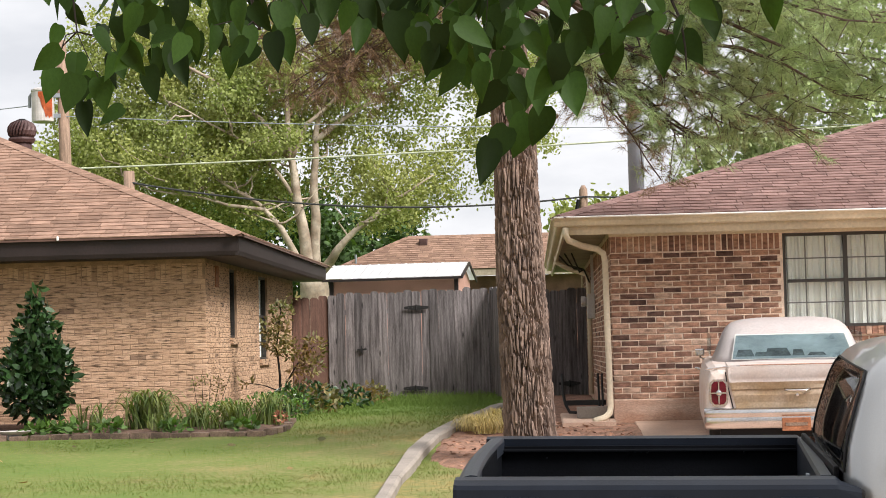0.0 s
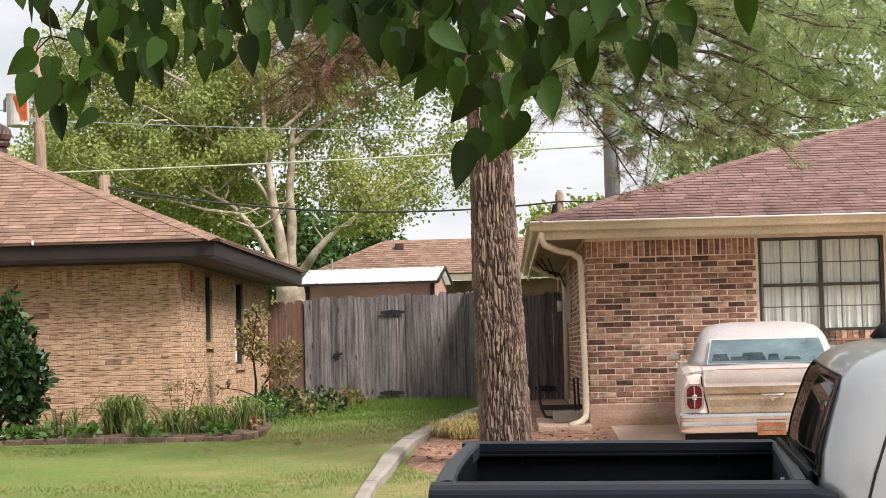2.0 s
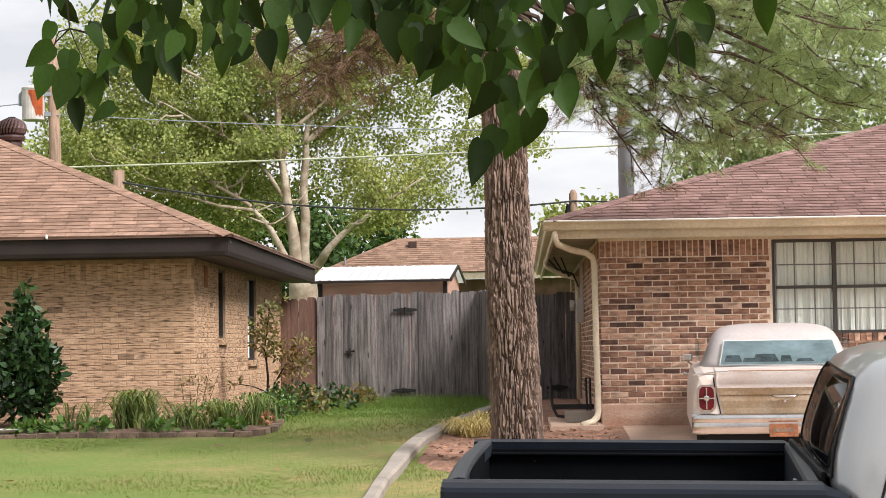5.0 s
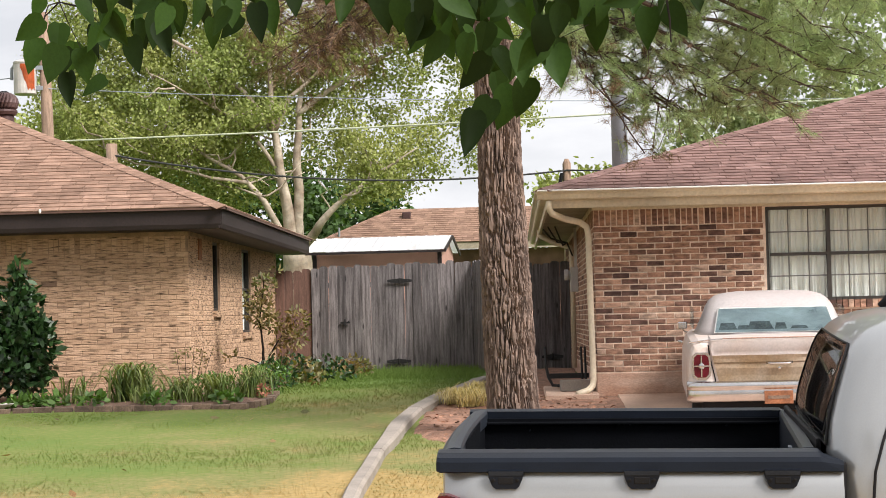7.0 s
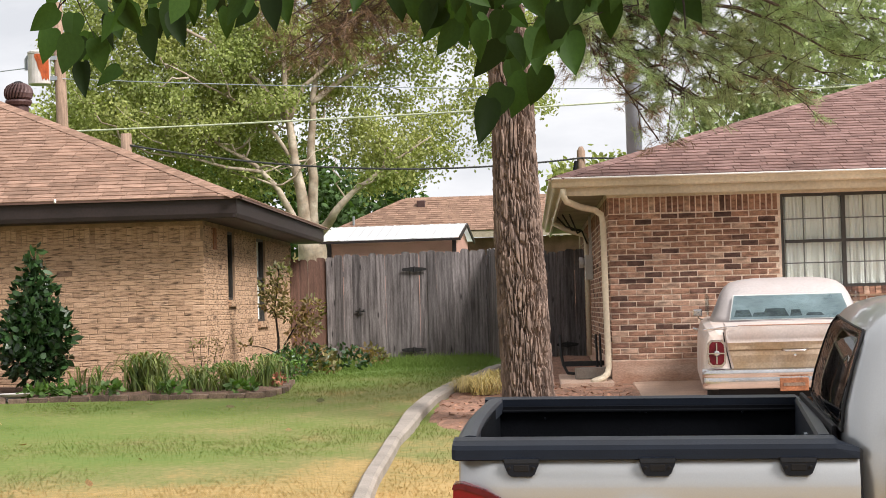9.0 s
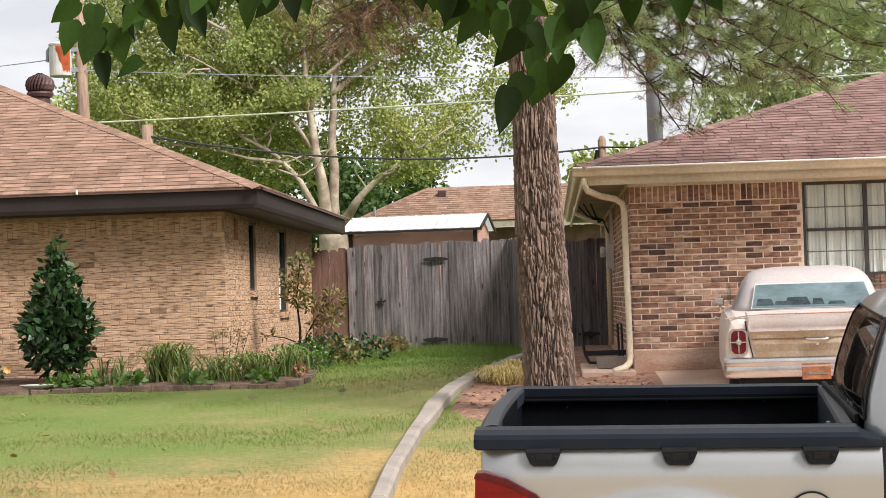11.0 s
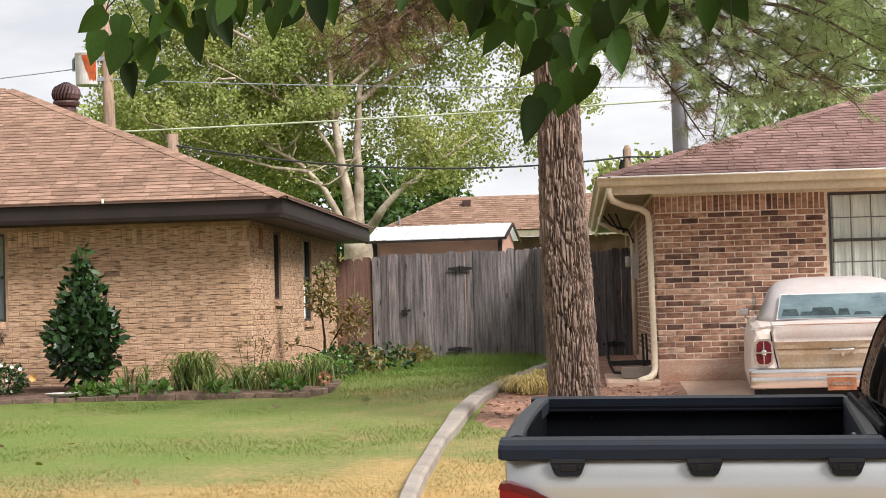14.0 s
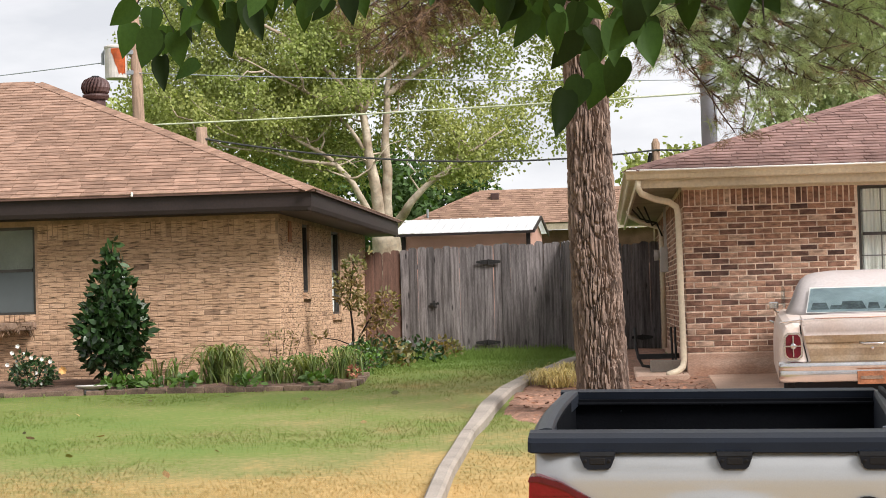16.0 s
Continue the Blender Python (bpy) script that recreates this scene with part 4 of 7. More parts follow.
def kerb_strip():
    """A poured garden kerb that bends from the street up to the fence."""
    line = KERB
    k = thing("garden_kerb", (-1.2, 16.1, ground_z(16.1)), "pale concrete garden kerb between lawn and red soil", "kerb")
    joints = (0, 2, 5, 8, 11)
    for j0, j1 in zip(joints, joints[1:]):
        pts = []
        seg = line[j0:j1 + 1]
        for (xa, ya), (xb, yb) in zip(seg, seg[1:]):
            for i in range(6):
                pts.append(Vector((xa + (xb - xa) * i / 6, ya + (yb - ya) * i / 6)))
        pts.append(Vector(seg[-1]))
        if j1 < 11:
            pts[-1] = pts[-1] + (pts[-2] - pts[-1]).normalized() * 0.02
        rings = []
        for i, p in enumerate(pts):
            d = (pts[min(i + 1, len(pts) - 1)] - pts[max(i - 1, 0)]).normalized()
            s = Vector((d.y, -d.x))
            z = ground_z(p.y)
            wv = 0.006 * noise.noise((p.x * 3, p.y * 3, 2))
            hw = 0.066 + wv + 0.024 * min(1.0, max(0.0, (p.y - 16.6) / 1.5))
            prof = ((-hw, z - 0.12), (-hw, z + 0.065), (-hw + 0.025, z + 0.095), (hw - 0.025, z + 0.095 + wv), (hw, z + 0.07), (hw, z - 0.15))
            rings.append([(p.x + s.x * u, p.y + s.y * u, q) for u, q in prof])
        part("kerb_length", loft(bmesh.new(), rings), M["concrete"], k)


kerb_strip()


def ground_patch(name, outline, dz, material, label, category, ridge=0.03, seed=1):
    """Bare earth laid on the ground, uneven, with a ragged rim."""
    rnd = random.Random(seed)
    cx, cy = sum(p[0] for p in outline) / len(outline), sum(p[1] for p in outline) / len(outline)
    rim = []
    for (xa, ya), (xb, yb) in zip(outline, outline[1:] + outline[:1]):
        for i in range(8):
            rim.append((xa + (xb - xa) * i / 8 + rnd.uniform(-0.03, 0.03), ya + (yb - ya) * i / 8 + rnd.uniform(-0.05, 0.05)))
    n, steps = len(rim), 14
    verts = []
    for j in range(steps):
        f = 1 - j / steps
        for x, y in rim:
            px, py = cx + (x - cx) * f, cy + (y - cy) * f
            verts.append((px, py, ground_z(py) + (dz if j else -0.03) + (ridge * noise.noise((px * 4, py * 4, seed)) if j else 0)))
    verts.append((cx, cy, ground_z(cy) + dz))
    faces = [(j * n + i, j * n + (i + 1) % n, (j + 1) * n + (i + 1) % n, (j + 1) * n + i) for j in range(steps - 1) for i in range(n)]
    faces += [((steps - 1) * n + i, (steps - 1) * n + (i + 1) % n, steps * n) for i in range(n)]
    return tagged(link(name, mesh_of(name, verts, faces), material, None, smooth=True), label, category, kind="structure")


ground_patch("soil", [(-1.08, 18.3), (-0.75, 17.4), (-0.2, 16.9), (1.3, 16.4), (1.3, 21.6), (0.98, 24.0), (0.98, 31.6), (-0.34, 31.6), (-0.30, 26.4), (-0.50, 23.5), (-0.80, 21.7), (-1.02, 20.0)], 0.02, M["soil"], "bare red soil with bark mulch round the pine", "soil", seed=2)
ground_patch("flower_bed", [(-9.6, 21.35), (-5.2, 21.45), (-3.2, 21.35), (-3.0, 22.2), (-3.1, 24.0), (-3.3, 28.0), (-3.5, 31.8), (-4.1, 31.8), (-4.1, 23.6), (-9.6, 23.6)], 0.035, M["bed_soil"], "planting bed of dark red soil against the buff brick wall", "flower bed", seed=5)

k = 700
px, py = rng.uniform(-0.98, 1.1, k), rng.uniform(17.4, 21.6, k)
ok = px > np.interp(py, [17.4, 18.3, 20.0, 21.7], [-0.7, -1.0, -0.95, -0.75])
px, py = px[ok], py[ok]
k = len(px)
pos = np.stack([px, py, [ground_z(v) + 0.03 for v in py]], 1)
ax, sd = random_axes(k)
ax[:, 2] *= 0.25
link("mulch_chips", scatter_mesh("mulch_chips", pos, unit(ax), sd, rng.uniform(0.025, 0.08, k), rng.uniform(0.010, 0.024, k)), M["mulch"], None)
tagged(bpy.data.objects["mulch_chips"], "loose bark chips and fallen twigs on red soil", "mulch", kind="stuff")

edging = thing("bed_edging", (-5, 21.3, ground_z(21.3)), "low edging of weathered bricks along the planting bed", "edging")
rnd = random.Random(9)
path = [(-9.6, 21.22), (-7.0, 21.22), (-5.1, 21.36), (-3.7, 21.30), (-3.05, 21.18)]
for (xa, ya), (xb, yb) in zip(path, path[1:]):
    d = Vector((xb - xa, yb - ya))
    n = max(1, int(d.length / 0.215))
    for i in range(n):
        p = Vector((xa, ya)) + d * ((i + 0.5) / n)
        bm = boxed(-0.1, 0.1, -0.05, 0.05, -0.05, 0.055, bevel=0.008)
        bmesh.ops.transform(bm, matrix=pose(p.x, p.y, ground_z(p.y) + rnd.uniform(-0.012, 0.006), rnd.uniform(-3, 3), rnd.uniform(-2, 2), math.degrees(math.atan2(d.y, d.x)) + rnd.uniform(-3, 3)), verts=bm.verts)
        part("brick", bm, M["edging"], edging)
for p, q in (((-3.05, 21.3), (-2.92, 22.0)), ((-2.92, 22.0), (-3.0, 23.2))):
    d = Vector(q) - Vector(p)
    for i in range(int(d.length / 0.21)):
        c = Vector(p) + d * ((i + 0.5) / int(d.length / 0.21))
        bm = boxed(-0.1, 0.1, -0.05, 0.05, -0.06, 0.06, bevel=0.008)
        bmesh.ops.transform(bm, matrix=pose(c.x, c.y, ground_z(c.y), 0, rnd.uniform(-3, 3), math.degrees(math.atan2(d.y, d.x))), verts=bm.verts)
        part("brick", bm, M["edging"], edging)


def sloped_slab(name, x0, x1, y0, y1, dz, label, mat):
    """A concrete slab that follows the fall of the ground, cast in bays."""
    t = thing(name, ((x0 + x1) / 2, (y0 + y1) / 2, ground_z((y0 + y1) / 2)), label, "slab")
    bays = max(1, round((y1 - y0) / 3.0))
    for i in range(bays):
        a, b = y0 + (y1 - y0) * i / bays, y0 + (y1 - y0) * (i + 1) / bays - 0.012
        rings = [[(x0, y, ground_z(y) - 0.15), (x0, y, ground_z(y) + dz - 0.012), (x0 + 0.012, y, ground_z(y) + dz), (x1, y, ground_z(y) + dz), (x1, y, ground_z(y) - 0.15)] for y in np.linspace(a, b, 8)]
        part("slab_bay", loft(bmesh.new(), rings), mat, t)
    return t


sloped_slab("driveway", 1.16, 6.4, 9.5, 21.66, 0.035, "reddish stained concrete driveway leading to the wall", M["slab"])
sloped_slab("step_slab", 0.33, 0.94, 21.3, 22.9, 0.06, "small concrete pad below the downspout", M["slab"])
bm = boxed(-0.20, 0.20, -0.11, 0.11, 0, 0.13, bevel=0.008)
bmesh.ops.transform(bm, matrix=pose(0.72, 22.0, ground_z(22) + 0.06, 0, 0, 4), verts=bm.verts)
tagged(part("concrete_block", bm, M["concrete"], None), "grey concrete block on the pad by the downspout", "block")
rack = thing("metal_stand", (0.6, 22.5, ground_z(22.5)), "black bent metal frame leaning between fence and wall", "stand")
zb = ground_z(22.6) + 0.07
part("frame", tubed([(0.36, 22.7, 0.50), (0.37, 22.65, 0.25), (0.39, 22.6, 0.14), (0.44, 22.55, zb + 0.02), (0.55, 22.5, zb + 0.012), (0.86, 22.5, zb + 0.012)], 0.018, 8), M["iron"], rack, smooth=True)
part("upright", tubed([(0.80, 22.55, zb), (0.79, 22.6, 0.5)], 0.014, 8), M["iron"], rack)
part("upright", tubed([(0.84, 22.5, zb), (0.835, 22.55, 0.5)], 0.014, 8), M["iron"], rack)
part("cross_bar", boxed(0.40, 0.88, 22.56, 22.62, zb + 0.10, zb + 0.16), M["rubber"], rack)


# ---- pine trunk ----
def bark_trunk(parent, pts, radii, sides, per_m, depth):
    """A trunk with furrowed bark plates."""
    bm = bmesh.new()
    pts = [Vector(p) for p in pts]
    total = sum((b - a).length for a, b in zip(pts, pts[1:]))
    n = int(total * per_m)
    rings = []
    for i in range(n + 1):
        f = i / n * (len(pts) - 1)
        k = min(int(f), len(pts) - 2)
        u = f - k
        c, r = pts[k].lerp(pts[k + 1], u), radii[k] * (1 - u) + radii[k + 1] * u
        ring = []
        for s in range(sides):
            a = 2 * math.pi * s / sides
            q = Vector((math.cos(a) * 5.4 * r / 0.22, math.sin(a) * 5.4 * r / 0.22, c.z * 4.3))
            wob = noise.noise(q * 0.5) * 0.9
            cell = noise.voronoi(Vector((q.x * 1.45 + wob * 1.2, q.y * 1.45 + wob * 0.8, q.z * 0.80)))[0]
            crack = noise.noise(Vector((q.x * 1.3, q.y * 1.3, q.z * 3.6)))
            furrow = min(1.0, (cell[1] - cell[0]) * 4.2) - max(0.0, crack - 0.18) * 1.5
            d = depth * (furrow - 0.7) + depth * 0.3 * noise.noise(Vector((q.x * 2.2, q.y * 2.2, q.z * 1.6)))
            ring.append((c.x + (r + d) * math.cos(a), c.y + (r + d) * math.sin(a), c.z))
        rings.append(ring)
    loft(bm, rings)
    return part("trunk", bm, M["bark"], parent)


PINE = thing("pine_tree", (-0.06, 18, ground_z(18)), "tall pine with deeply furrowed grey-brown bark and drooping needled boughs", "tree")
bark_trunk(PINE, [(0.0, 18, -0.5), (-0.035, 18, 0.0), (-0.052, 18, 0.55), (-0.072, 18, 1.1), (-0.089, 18, 1.65), (-0.10, 18, 2.2), (-0.108, 18, 2.75), (-0.14, 18, 3.3), (-0.18, 18, 3.85), (-0.22, 18.05, 4.4)],
           [0.30, 0.243, 0.236, 0.232, 0.222, 0.206, 0.196, 0.192, 0.188, 0.183], 260, 120, 0.040)
part("upper_trunk", tubed([(-0.22, 18.05, 4.38), (-0.3, 18.2, 7.0), (-0.3, 18.3, 10.0)], [0.19, 0.15, 0.05], 24), M["bark"], PINE)


# ---- pickup truck ----
truck = new("pickup_truck")
truck.location = (-0.214, 6.605, 0.409)
truck.rotation_euler = (radians(2.63), radians(0.8), radians(-2.98))
tagged(truck, "silver-beige pickup truck with a short black-lined cargo bed", "truck")
BW = 1.42


def rail_profile(side):
    p = [(0.03, -0.05), (0.03, 0.0), (-0.03, 0.006), (-0.085, 0.001), (-0.128, -0.012), (-0.145, -0.026), (-0.151, -0.058), (-0.146, -0.062), (-0.10, -0.060)]
    return [(y, z) if side > 0 else (BW - y, z) for y, z in p]


for s in (1, -1):
    rings = []
    for x, squeeze in ((-0.058, 0.72), (-0.045, 0.92), (0.01, 1.0), (1.255, 1.0)):
        rings.append([(x, y if abs(y - 0.71) < 0.71 else (0.71 + (y - 0.71) * (1 - 0.03 * (1 - squeeze))), z * (1 if squeeze > 0.8 else 0.92)) for y, z in rail_profile(s)])
    rings.append([(1.271 if abs(y - 0.71) < 0.80 else 1.331, y, z - (0.012 if z > -0.03 else 0.0)) for y, z in rail_profile(s)])
    part("bed_rail", loft(bmesh.new(), rings), M["bed_plastic"], truck, "matt black bed rail", smooth=False)
prof = [(-0.058, -0.075), (-0.063, -0.05), (-0.055, -0.02), (-0.038, -0.004), (-0.01, 0.003), (0.014, 0.001), (0.020, -0.012), (0.020, -0.06)]
part("tailgate_cap", loft(bmesh.new(), [[(x - 0.03 * (1 - abs(2 * k / 12 - 1) ** 2) * 0.6, 0.02 + (BW - 0.04) * k / 12, z + 0.004) for x, z in prof] for k in range(13)]), M["bed_cap"], truck, "dark tailgate cap, lightened for the sky on its top")
part("tailgate", boxed(-0.05, -0.015, 0.02, BW - 0.02, -0.62, -0.07, bevel=0.012), M["truck_paint"], truck)
skew = [[(1.205 + 0.045 * v, 0.03 + 1.36 * v, -0.52), (1.205 + 0.045 * v, 0.03 + 1.36 * v, -0.012), (1.212 + 0.045 * v, 0.03 + 1.36 * v, 0.002), (1.250 + 0.045 * v, 0.03 + 1.36 * v, 0.002), (1.257 + 0.045 * v, 0.03 + 1.36 * v, -0.012), (1.257 + 0.045 * v, 0.03 + 1.36 * v, -0.52)] for v in (0.0, 0.5, 1.0)]
part("bulkhead", loft(bmesh.new(), skew), M["bed_cap"], truck, "matt black front bed wall")
bm = bmesh.new()
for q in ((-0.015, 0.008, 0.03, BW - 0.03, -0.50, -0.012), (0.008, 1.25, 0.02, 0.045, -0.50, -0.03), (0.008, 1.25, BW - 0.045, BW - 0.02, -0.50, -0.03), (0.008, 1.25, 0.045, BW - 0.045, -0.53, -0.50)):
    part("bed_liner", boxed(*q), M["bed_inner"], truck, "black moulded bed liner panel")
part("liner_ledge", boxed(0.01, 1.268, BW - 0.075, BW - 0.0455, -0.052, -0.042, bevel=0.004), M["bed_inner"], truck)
for x, z in ((0.575, -0.055), (0.60, -0.055), (0.625, -0.058), (0.20, -0.08), (1.03, -0.06)):
    part("bolt", lathe(bmesh.new(), [(0.005, 0), (0.005, -0.003), (0, -0.004)], (x, BW - 0.046, z), 8, "y"), M["bed_plastic"], truck)
for k in range(4):
    part("vent_slot", boxed(1.198 + 0.003 * k, 1.21 + 0.003 * k, 0.25 + 0.08 * k, 0.30 + 0.08 * k, -0.12, -0.05), M["galv"], truck)


def side_panel(side):
    """The bed's outer panel with a flared wheel arch; side +1 is the camera's."""
    bm = bmesh.new()
    cx, cz = 0.60, -0.80
    nx, nz = 46, 30
    grid = {}
    for i in range(nx + 1):
        x = -0.032 + 1.363 * i / nx
        for j in range(nz + 1):
            z = -0.056 - 0.762 * j / nz
            d = math.hypot(x - cx, z - cz)
            y = -0.126 - 0.034 * math.sin(min(1, (-z - 0.056) / 0.10) * math.pi / 2) - 0.012 * min(1, (-z - 0.056) / 0.35) + 0.05 * max(0, (-z - 0.5)) ** 1.3
            if d < 0.60:
                y -= 0.030 * (1 if d < 0.53 else (0.60 - d) / 0.07)
            if i < 4:
                y += 0.012 * (4 - i) ** 1.4 * 0.6
            if d < 0.43:
                continue
            grid[i, j] = bm.verts.new((x, y if side > 0 else BW - y, z))
    for i in range(nx):
        for j in range(nz):
            q = [grid.get(k) for k in ((i, j), (i + 1, j), (i + 1, j + 1), (i, j + 1))]
            if all(q):
                bm.faces.new(q)
    return part("bed_side", bm, M["truck_paint"], truck, smooth=True)


side_panel(1)
side_panel(-1)
for s in (1, -1):
    fy = (lambda y: y) if s > 0 else (lambda y: BW - y)
    outline = [(-0.050, -0.138), (-0.02, -0.135), (0.06, -0.158), (0.16, -0.212), (0.235, -0.29), (0.245, -0.50), (-0.04, -0.52), (-0.060, -0.40)]
    lamp = part("tail_lamp", prism(bmesh.new(), outline, fy(-0.188), fy(-0.10)), M["red_lens"], truck, "red wraparound tail lamp")
    edge = [(-0.050, -0.138), (-0.02, -0.135), (0.06, -0.158), (0.16, -0.212), (0.235, -0.29)]
    part("lamp_rim", prism(bmesh.new(), edge + [(x - 0.006, z - 0.018) for x, z in edge[::-1]], fy(-0.1905), fy(-0.17)), M["old_lens"], lamp, "darker red upper rim")
    for k in range(9):
        z = -0.19 - 0.022 * k
        right = float(np.interp(-z, [0.138, 0.158, 0.212, 0.29, 0.5], [-0.02, 0.06, 0.16, 0.235, 0.245])) - 0.03
        if right > 0.0:
            part("lens_rib", boxed(-0.035, right, *sorted((fy(-0.1898), fy(-0.18))), z - 0.012, z), M["red_lens"], lamp)
    for x0 in (0.125, 0.590, 1.065):
        o = [(x0 - 0.003, -0.052), (x0 + 0.121, -0.052), (x0 + 0.118, -0.075), (x0 + 0.105, -0.106), (x0 + 0.094, -0.114), (x0 + 0.024, -0.114), (x0 + 0.013, -0.106), (x0, -0.075)]
        hook = part("cargo_cleat", prism(bmesh.new(), o, fy(-0.172), fy(-0.13)), M["bed_plastic"], truck, "black plastic cargo cleat")
        part("cleat_slot", boxed(x0 + 0.033, x0 + 0.085, *sorted((fy(-0.1735), fy(-0.168))), -0.097, -0.074, bevel=0.002), M["dark_trim"], hook)
        part("cleat_flange", prism(bmesh.new(), [(x0 + 0.0, -0.054), (x0 + 0.118, -0.054), (x0 + 0.116, -0.068), (x0 + 0.002, -0.068)], fy(-0.1735), fy(-0.14)), M["cleat_grey"], hook)
        for dx in (0.018, 0.100):
            part("cleat_screw", lathe(bmesh.new(), [(0.006, fy(-0.172)), (0.006, fy(-0.176)), (0.0, fy(-0.177))], (x0 + dx, 0, -0.084), 8, "y"), M["dark_trim"], hook)
fuel = part("fuel_door", lathe(bmesh.new(), [(0.074, -0.178), (0.074, -0.183), (0.0, -0.184)], (1.09, 0, -0.285), 40, "y"), M["truck_paint"], truck, "round silver fuel door")
part("fuel_door_gap", loft(bmesh.new(), [[(1.09 + r * math.cos(a), y, -0.285 + r * math.sin(a)) for a in np.linspace(0, 2 * math.pi, 40, endpoint=False)] for r, y in ((0.081, -0.1775), (0.081, -0.1835), (0.075, -0.1835), (0.075, -0.1775))], caps=False), M["dark_trim"], fuel)
part("arch_liner", lathe(bmesh.new(), [(0.425, 0.0), (0.425, 1.42)], (0.60, 0.0, -0.80), 32, "y"), M["dark_trim"], truck)


def wheel(x, y, z):
    w = part("wheel", lathe(bmesh.new(), [(0.20, 0), (0.235, 0.01), (0.235, 0.22), (0.20, 0.23)], (x, y, z), 32, "y"), M["alloy"], truck)
    part("tyre", lathe(bmesh.new(), [(0.235, -0.005), (0.345, 0.0), (0.375, 0.035), (0.38, 0.115), (0.375, 0.195), (0.345, 0.235), (0.235, 0.235)], (x, y, z), 40, "y"), M["rubber"], w)


for x in (0.60, 3.68):
    for y in (-0.13, 1.32):
        wheel(x, y, -0.90)


CAB_Z = [-0.85, -0.60, -0.25, -0.06, 0.03, 0.10, 0.17, 0.24, 0.30, 0.345, 0.378, 0.405, 0.428, 0.445, 0.456]
CAB_W = [0.80, 0.865, 0.878, 0.862, 0.838, 0.812, 0.783, 0.752, 0.722, 0.692, 0.655, 0.60, 0.52, 0.38, 0.18]
CAB_BACK = [1.30, 1.30, 1.30, 1.285, 1.288, 1.298, 1.318, 1.340, 1.362, 1.384, 1.412, 1.452, 1.51, 1.58, 1.66]


def cab_x(y, z):
    """The cab's back face: leaning, bowed and a little out of square."""
    return float(np.interp(z, CAB_Z, CAB_BACK)) + 0.030 * (y - 0.05) / 1.3 + 0.010 * ((y - 0.71) / 0.65) ** 2


def cab_ring(dx, wide, lean):
    pts = []
    for side in (-1, 1):
        row = []
        for z, w in zip(CAB_Z, CAB_W):
            y = 0.71 + side * w * wide
            back = cab_x(y, z)
            row.append((dx + 1.30 + (back - 1.30) * lean, y, z))
        pts += row if side < 0 else row[::-1]
    return pts


rings = [cab_ring(0.0, 0.83, 1.0), cab_ring(0.014, 0.885, 1.0), cab_ring(0.04, 0.935, 1.0), cab_ring(0.08, 0.975, 1.0), cab_ring(0.14, 1.0, 1.0), cab_ring(0.30, 1.015, 0.8), cab_ring(0.75, 1.02, 0.2), cab_ring(1.15, 1.02, -0.4), cab_ring(1.45, 1.0, -2.0), cab_ring(1.62, 0.98, -3.0)]
bm = loft(bmesh.new(), rings, caps=False)
bm.verts.ensure_lookup_table()
for first in (0, (len(rings) - 1) * len(CAB_Z) * 2):
    m = len(CAB_Z)
    for i in range(m - 1):
        bm.faces.new([bm.verts[first + q] for q in (i, i + 1, 2 * m - 2 - i, 2 * m - 1 - i)])
part("cab", bm, M["truck_paint"], truck, "silver-beige cab", smooth=True)
hood = [[(x, 0.71 + s * w, z) for s, w, z in ((-1, 0.80, -0.85), (-1, 0.87, -0.5), (-1, 0.84, h - 0.08), (-0.8, 0.84, h), (0.8, 0.84, h), (1, 0.84, h - 0.08), (1, 0.87, -0.5), (1, 0.80, -0.85))] for x, h in ((2.85, -0.02), (3.3, -0.05), (4.0, -0.13), (4.18, -0.25))]
part("hood", loft(bmesh.new(), hood), M["truck_paint"], truck)
part("front_bumper", boxed(4.12, 4.30, -0.12, 1.54, -0.85, -0.55, bevel=0.03), M["bed_plastic"], truck)
part("rear_bumper", boxed(-0.22, -0.09, -0.08, 1.50, -0.82, -0.62, bevel=0.03), M["truck_paint"], truck)
gl = []
for k in range(13):
    f = k / 12
    col = []
    for z in np.linspace(0.015, 0.352, 11):
        half = float(np.interp(z, CAB_Z, CAB_W)) * 0.825 * (1 - 0.10 * max(0.0, (z - 0.30) / 0.052) ** 2)
        y = 0.71 + (2 * f - 1) * half
        col.append((cab_x(y, z) - 0.010, y, z))
    gl.append(col)
bm = loft(bmesh.new(), gl, close=False, caps=False)
bmesh.ops.solidify(bm, geom=bm.faces[:], thickness=0.006)
part("rear_window", bm, M["dark_glass"], truck, "dark tinted rear window", smooth=True)
bm = bmesh.new()
for seq in (gl[0], gl[-1], [c[0] for c in gl], [c[-1] for c in gl]):
    tube(bm, [(x + 0.002, y, z) for x, y, z in seq], 0.005, 6)
part("window_seal", bm, M["dark_trim"], truck)
# Two black boxes stand in for the shade between bed and cab.
part("cab_gasket", boxed(1.265, 1.283, 0.10, 1.34, -0.30, 0.025, bevel=0.006), M["dark_trim"], truck, "black filler for the shade in the gap between bed and cab")
part("cab_gap", boxed(1.30, 1.345, -0.125, 0.10, -0.75, -0.03, bevel=0.01), M["dark_trim"], truck, "black filler for the shade in the gap between bed and cab")
seam = [(1.575, 0.058, 0.385), (1.565, -0.004, 0.32), (1.52, -0.074, 0.18), (1.465, -0.131, 0.04), (1.435, -0.155, -0.06), (1.42, -0.1705, -0.25), (1.43, -0.158, -0.58)]
part("door_gap", tubed(seam, 0.005, 6), M["dark_trim"], truck)
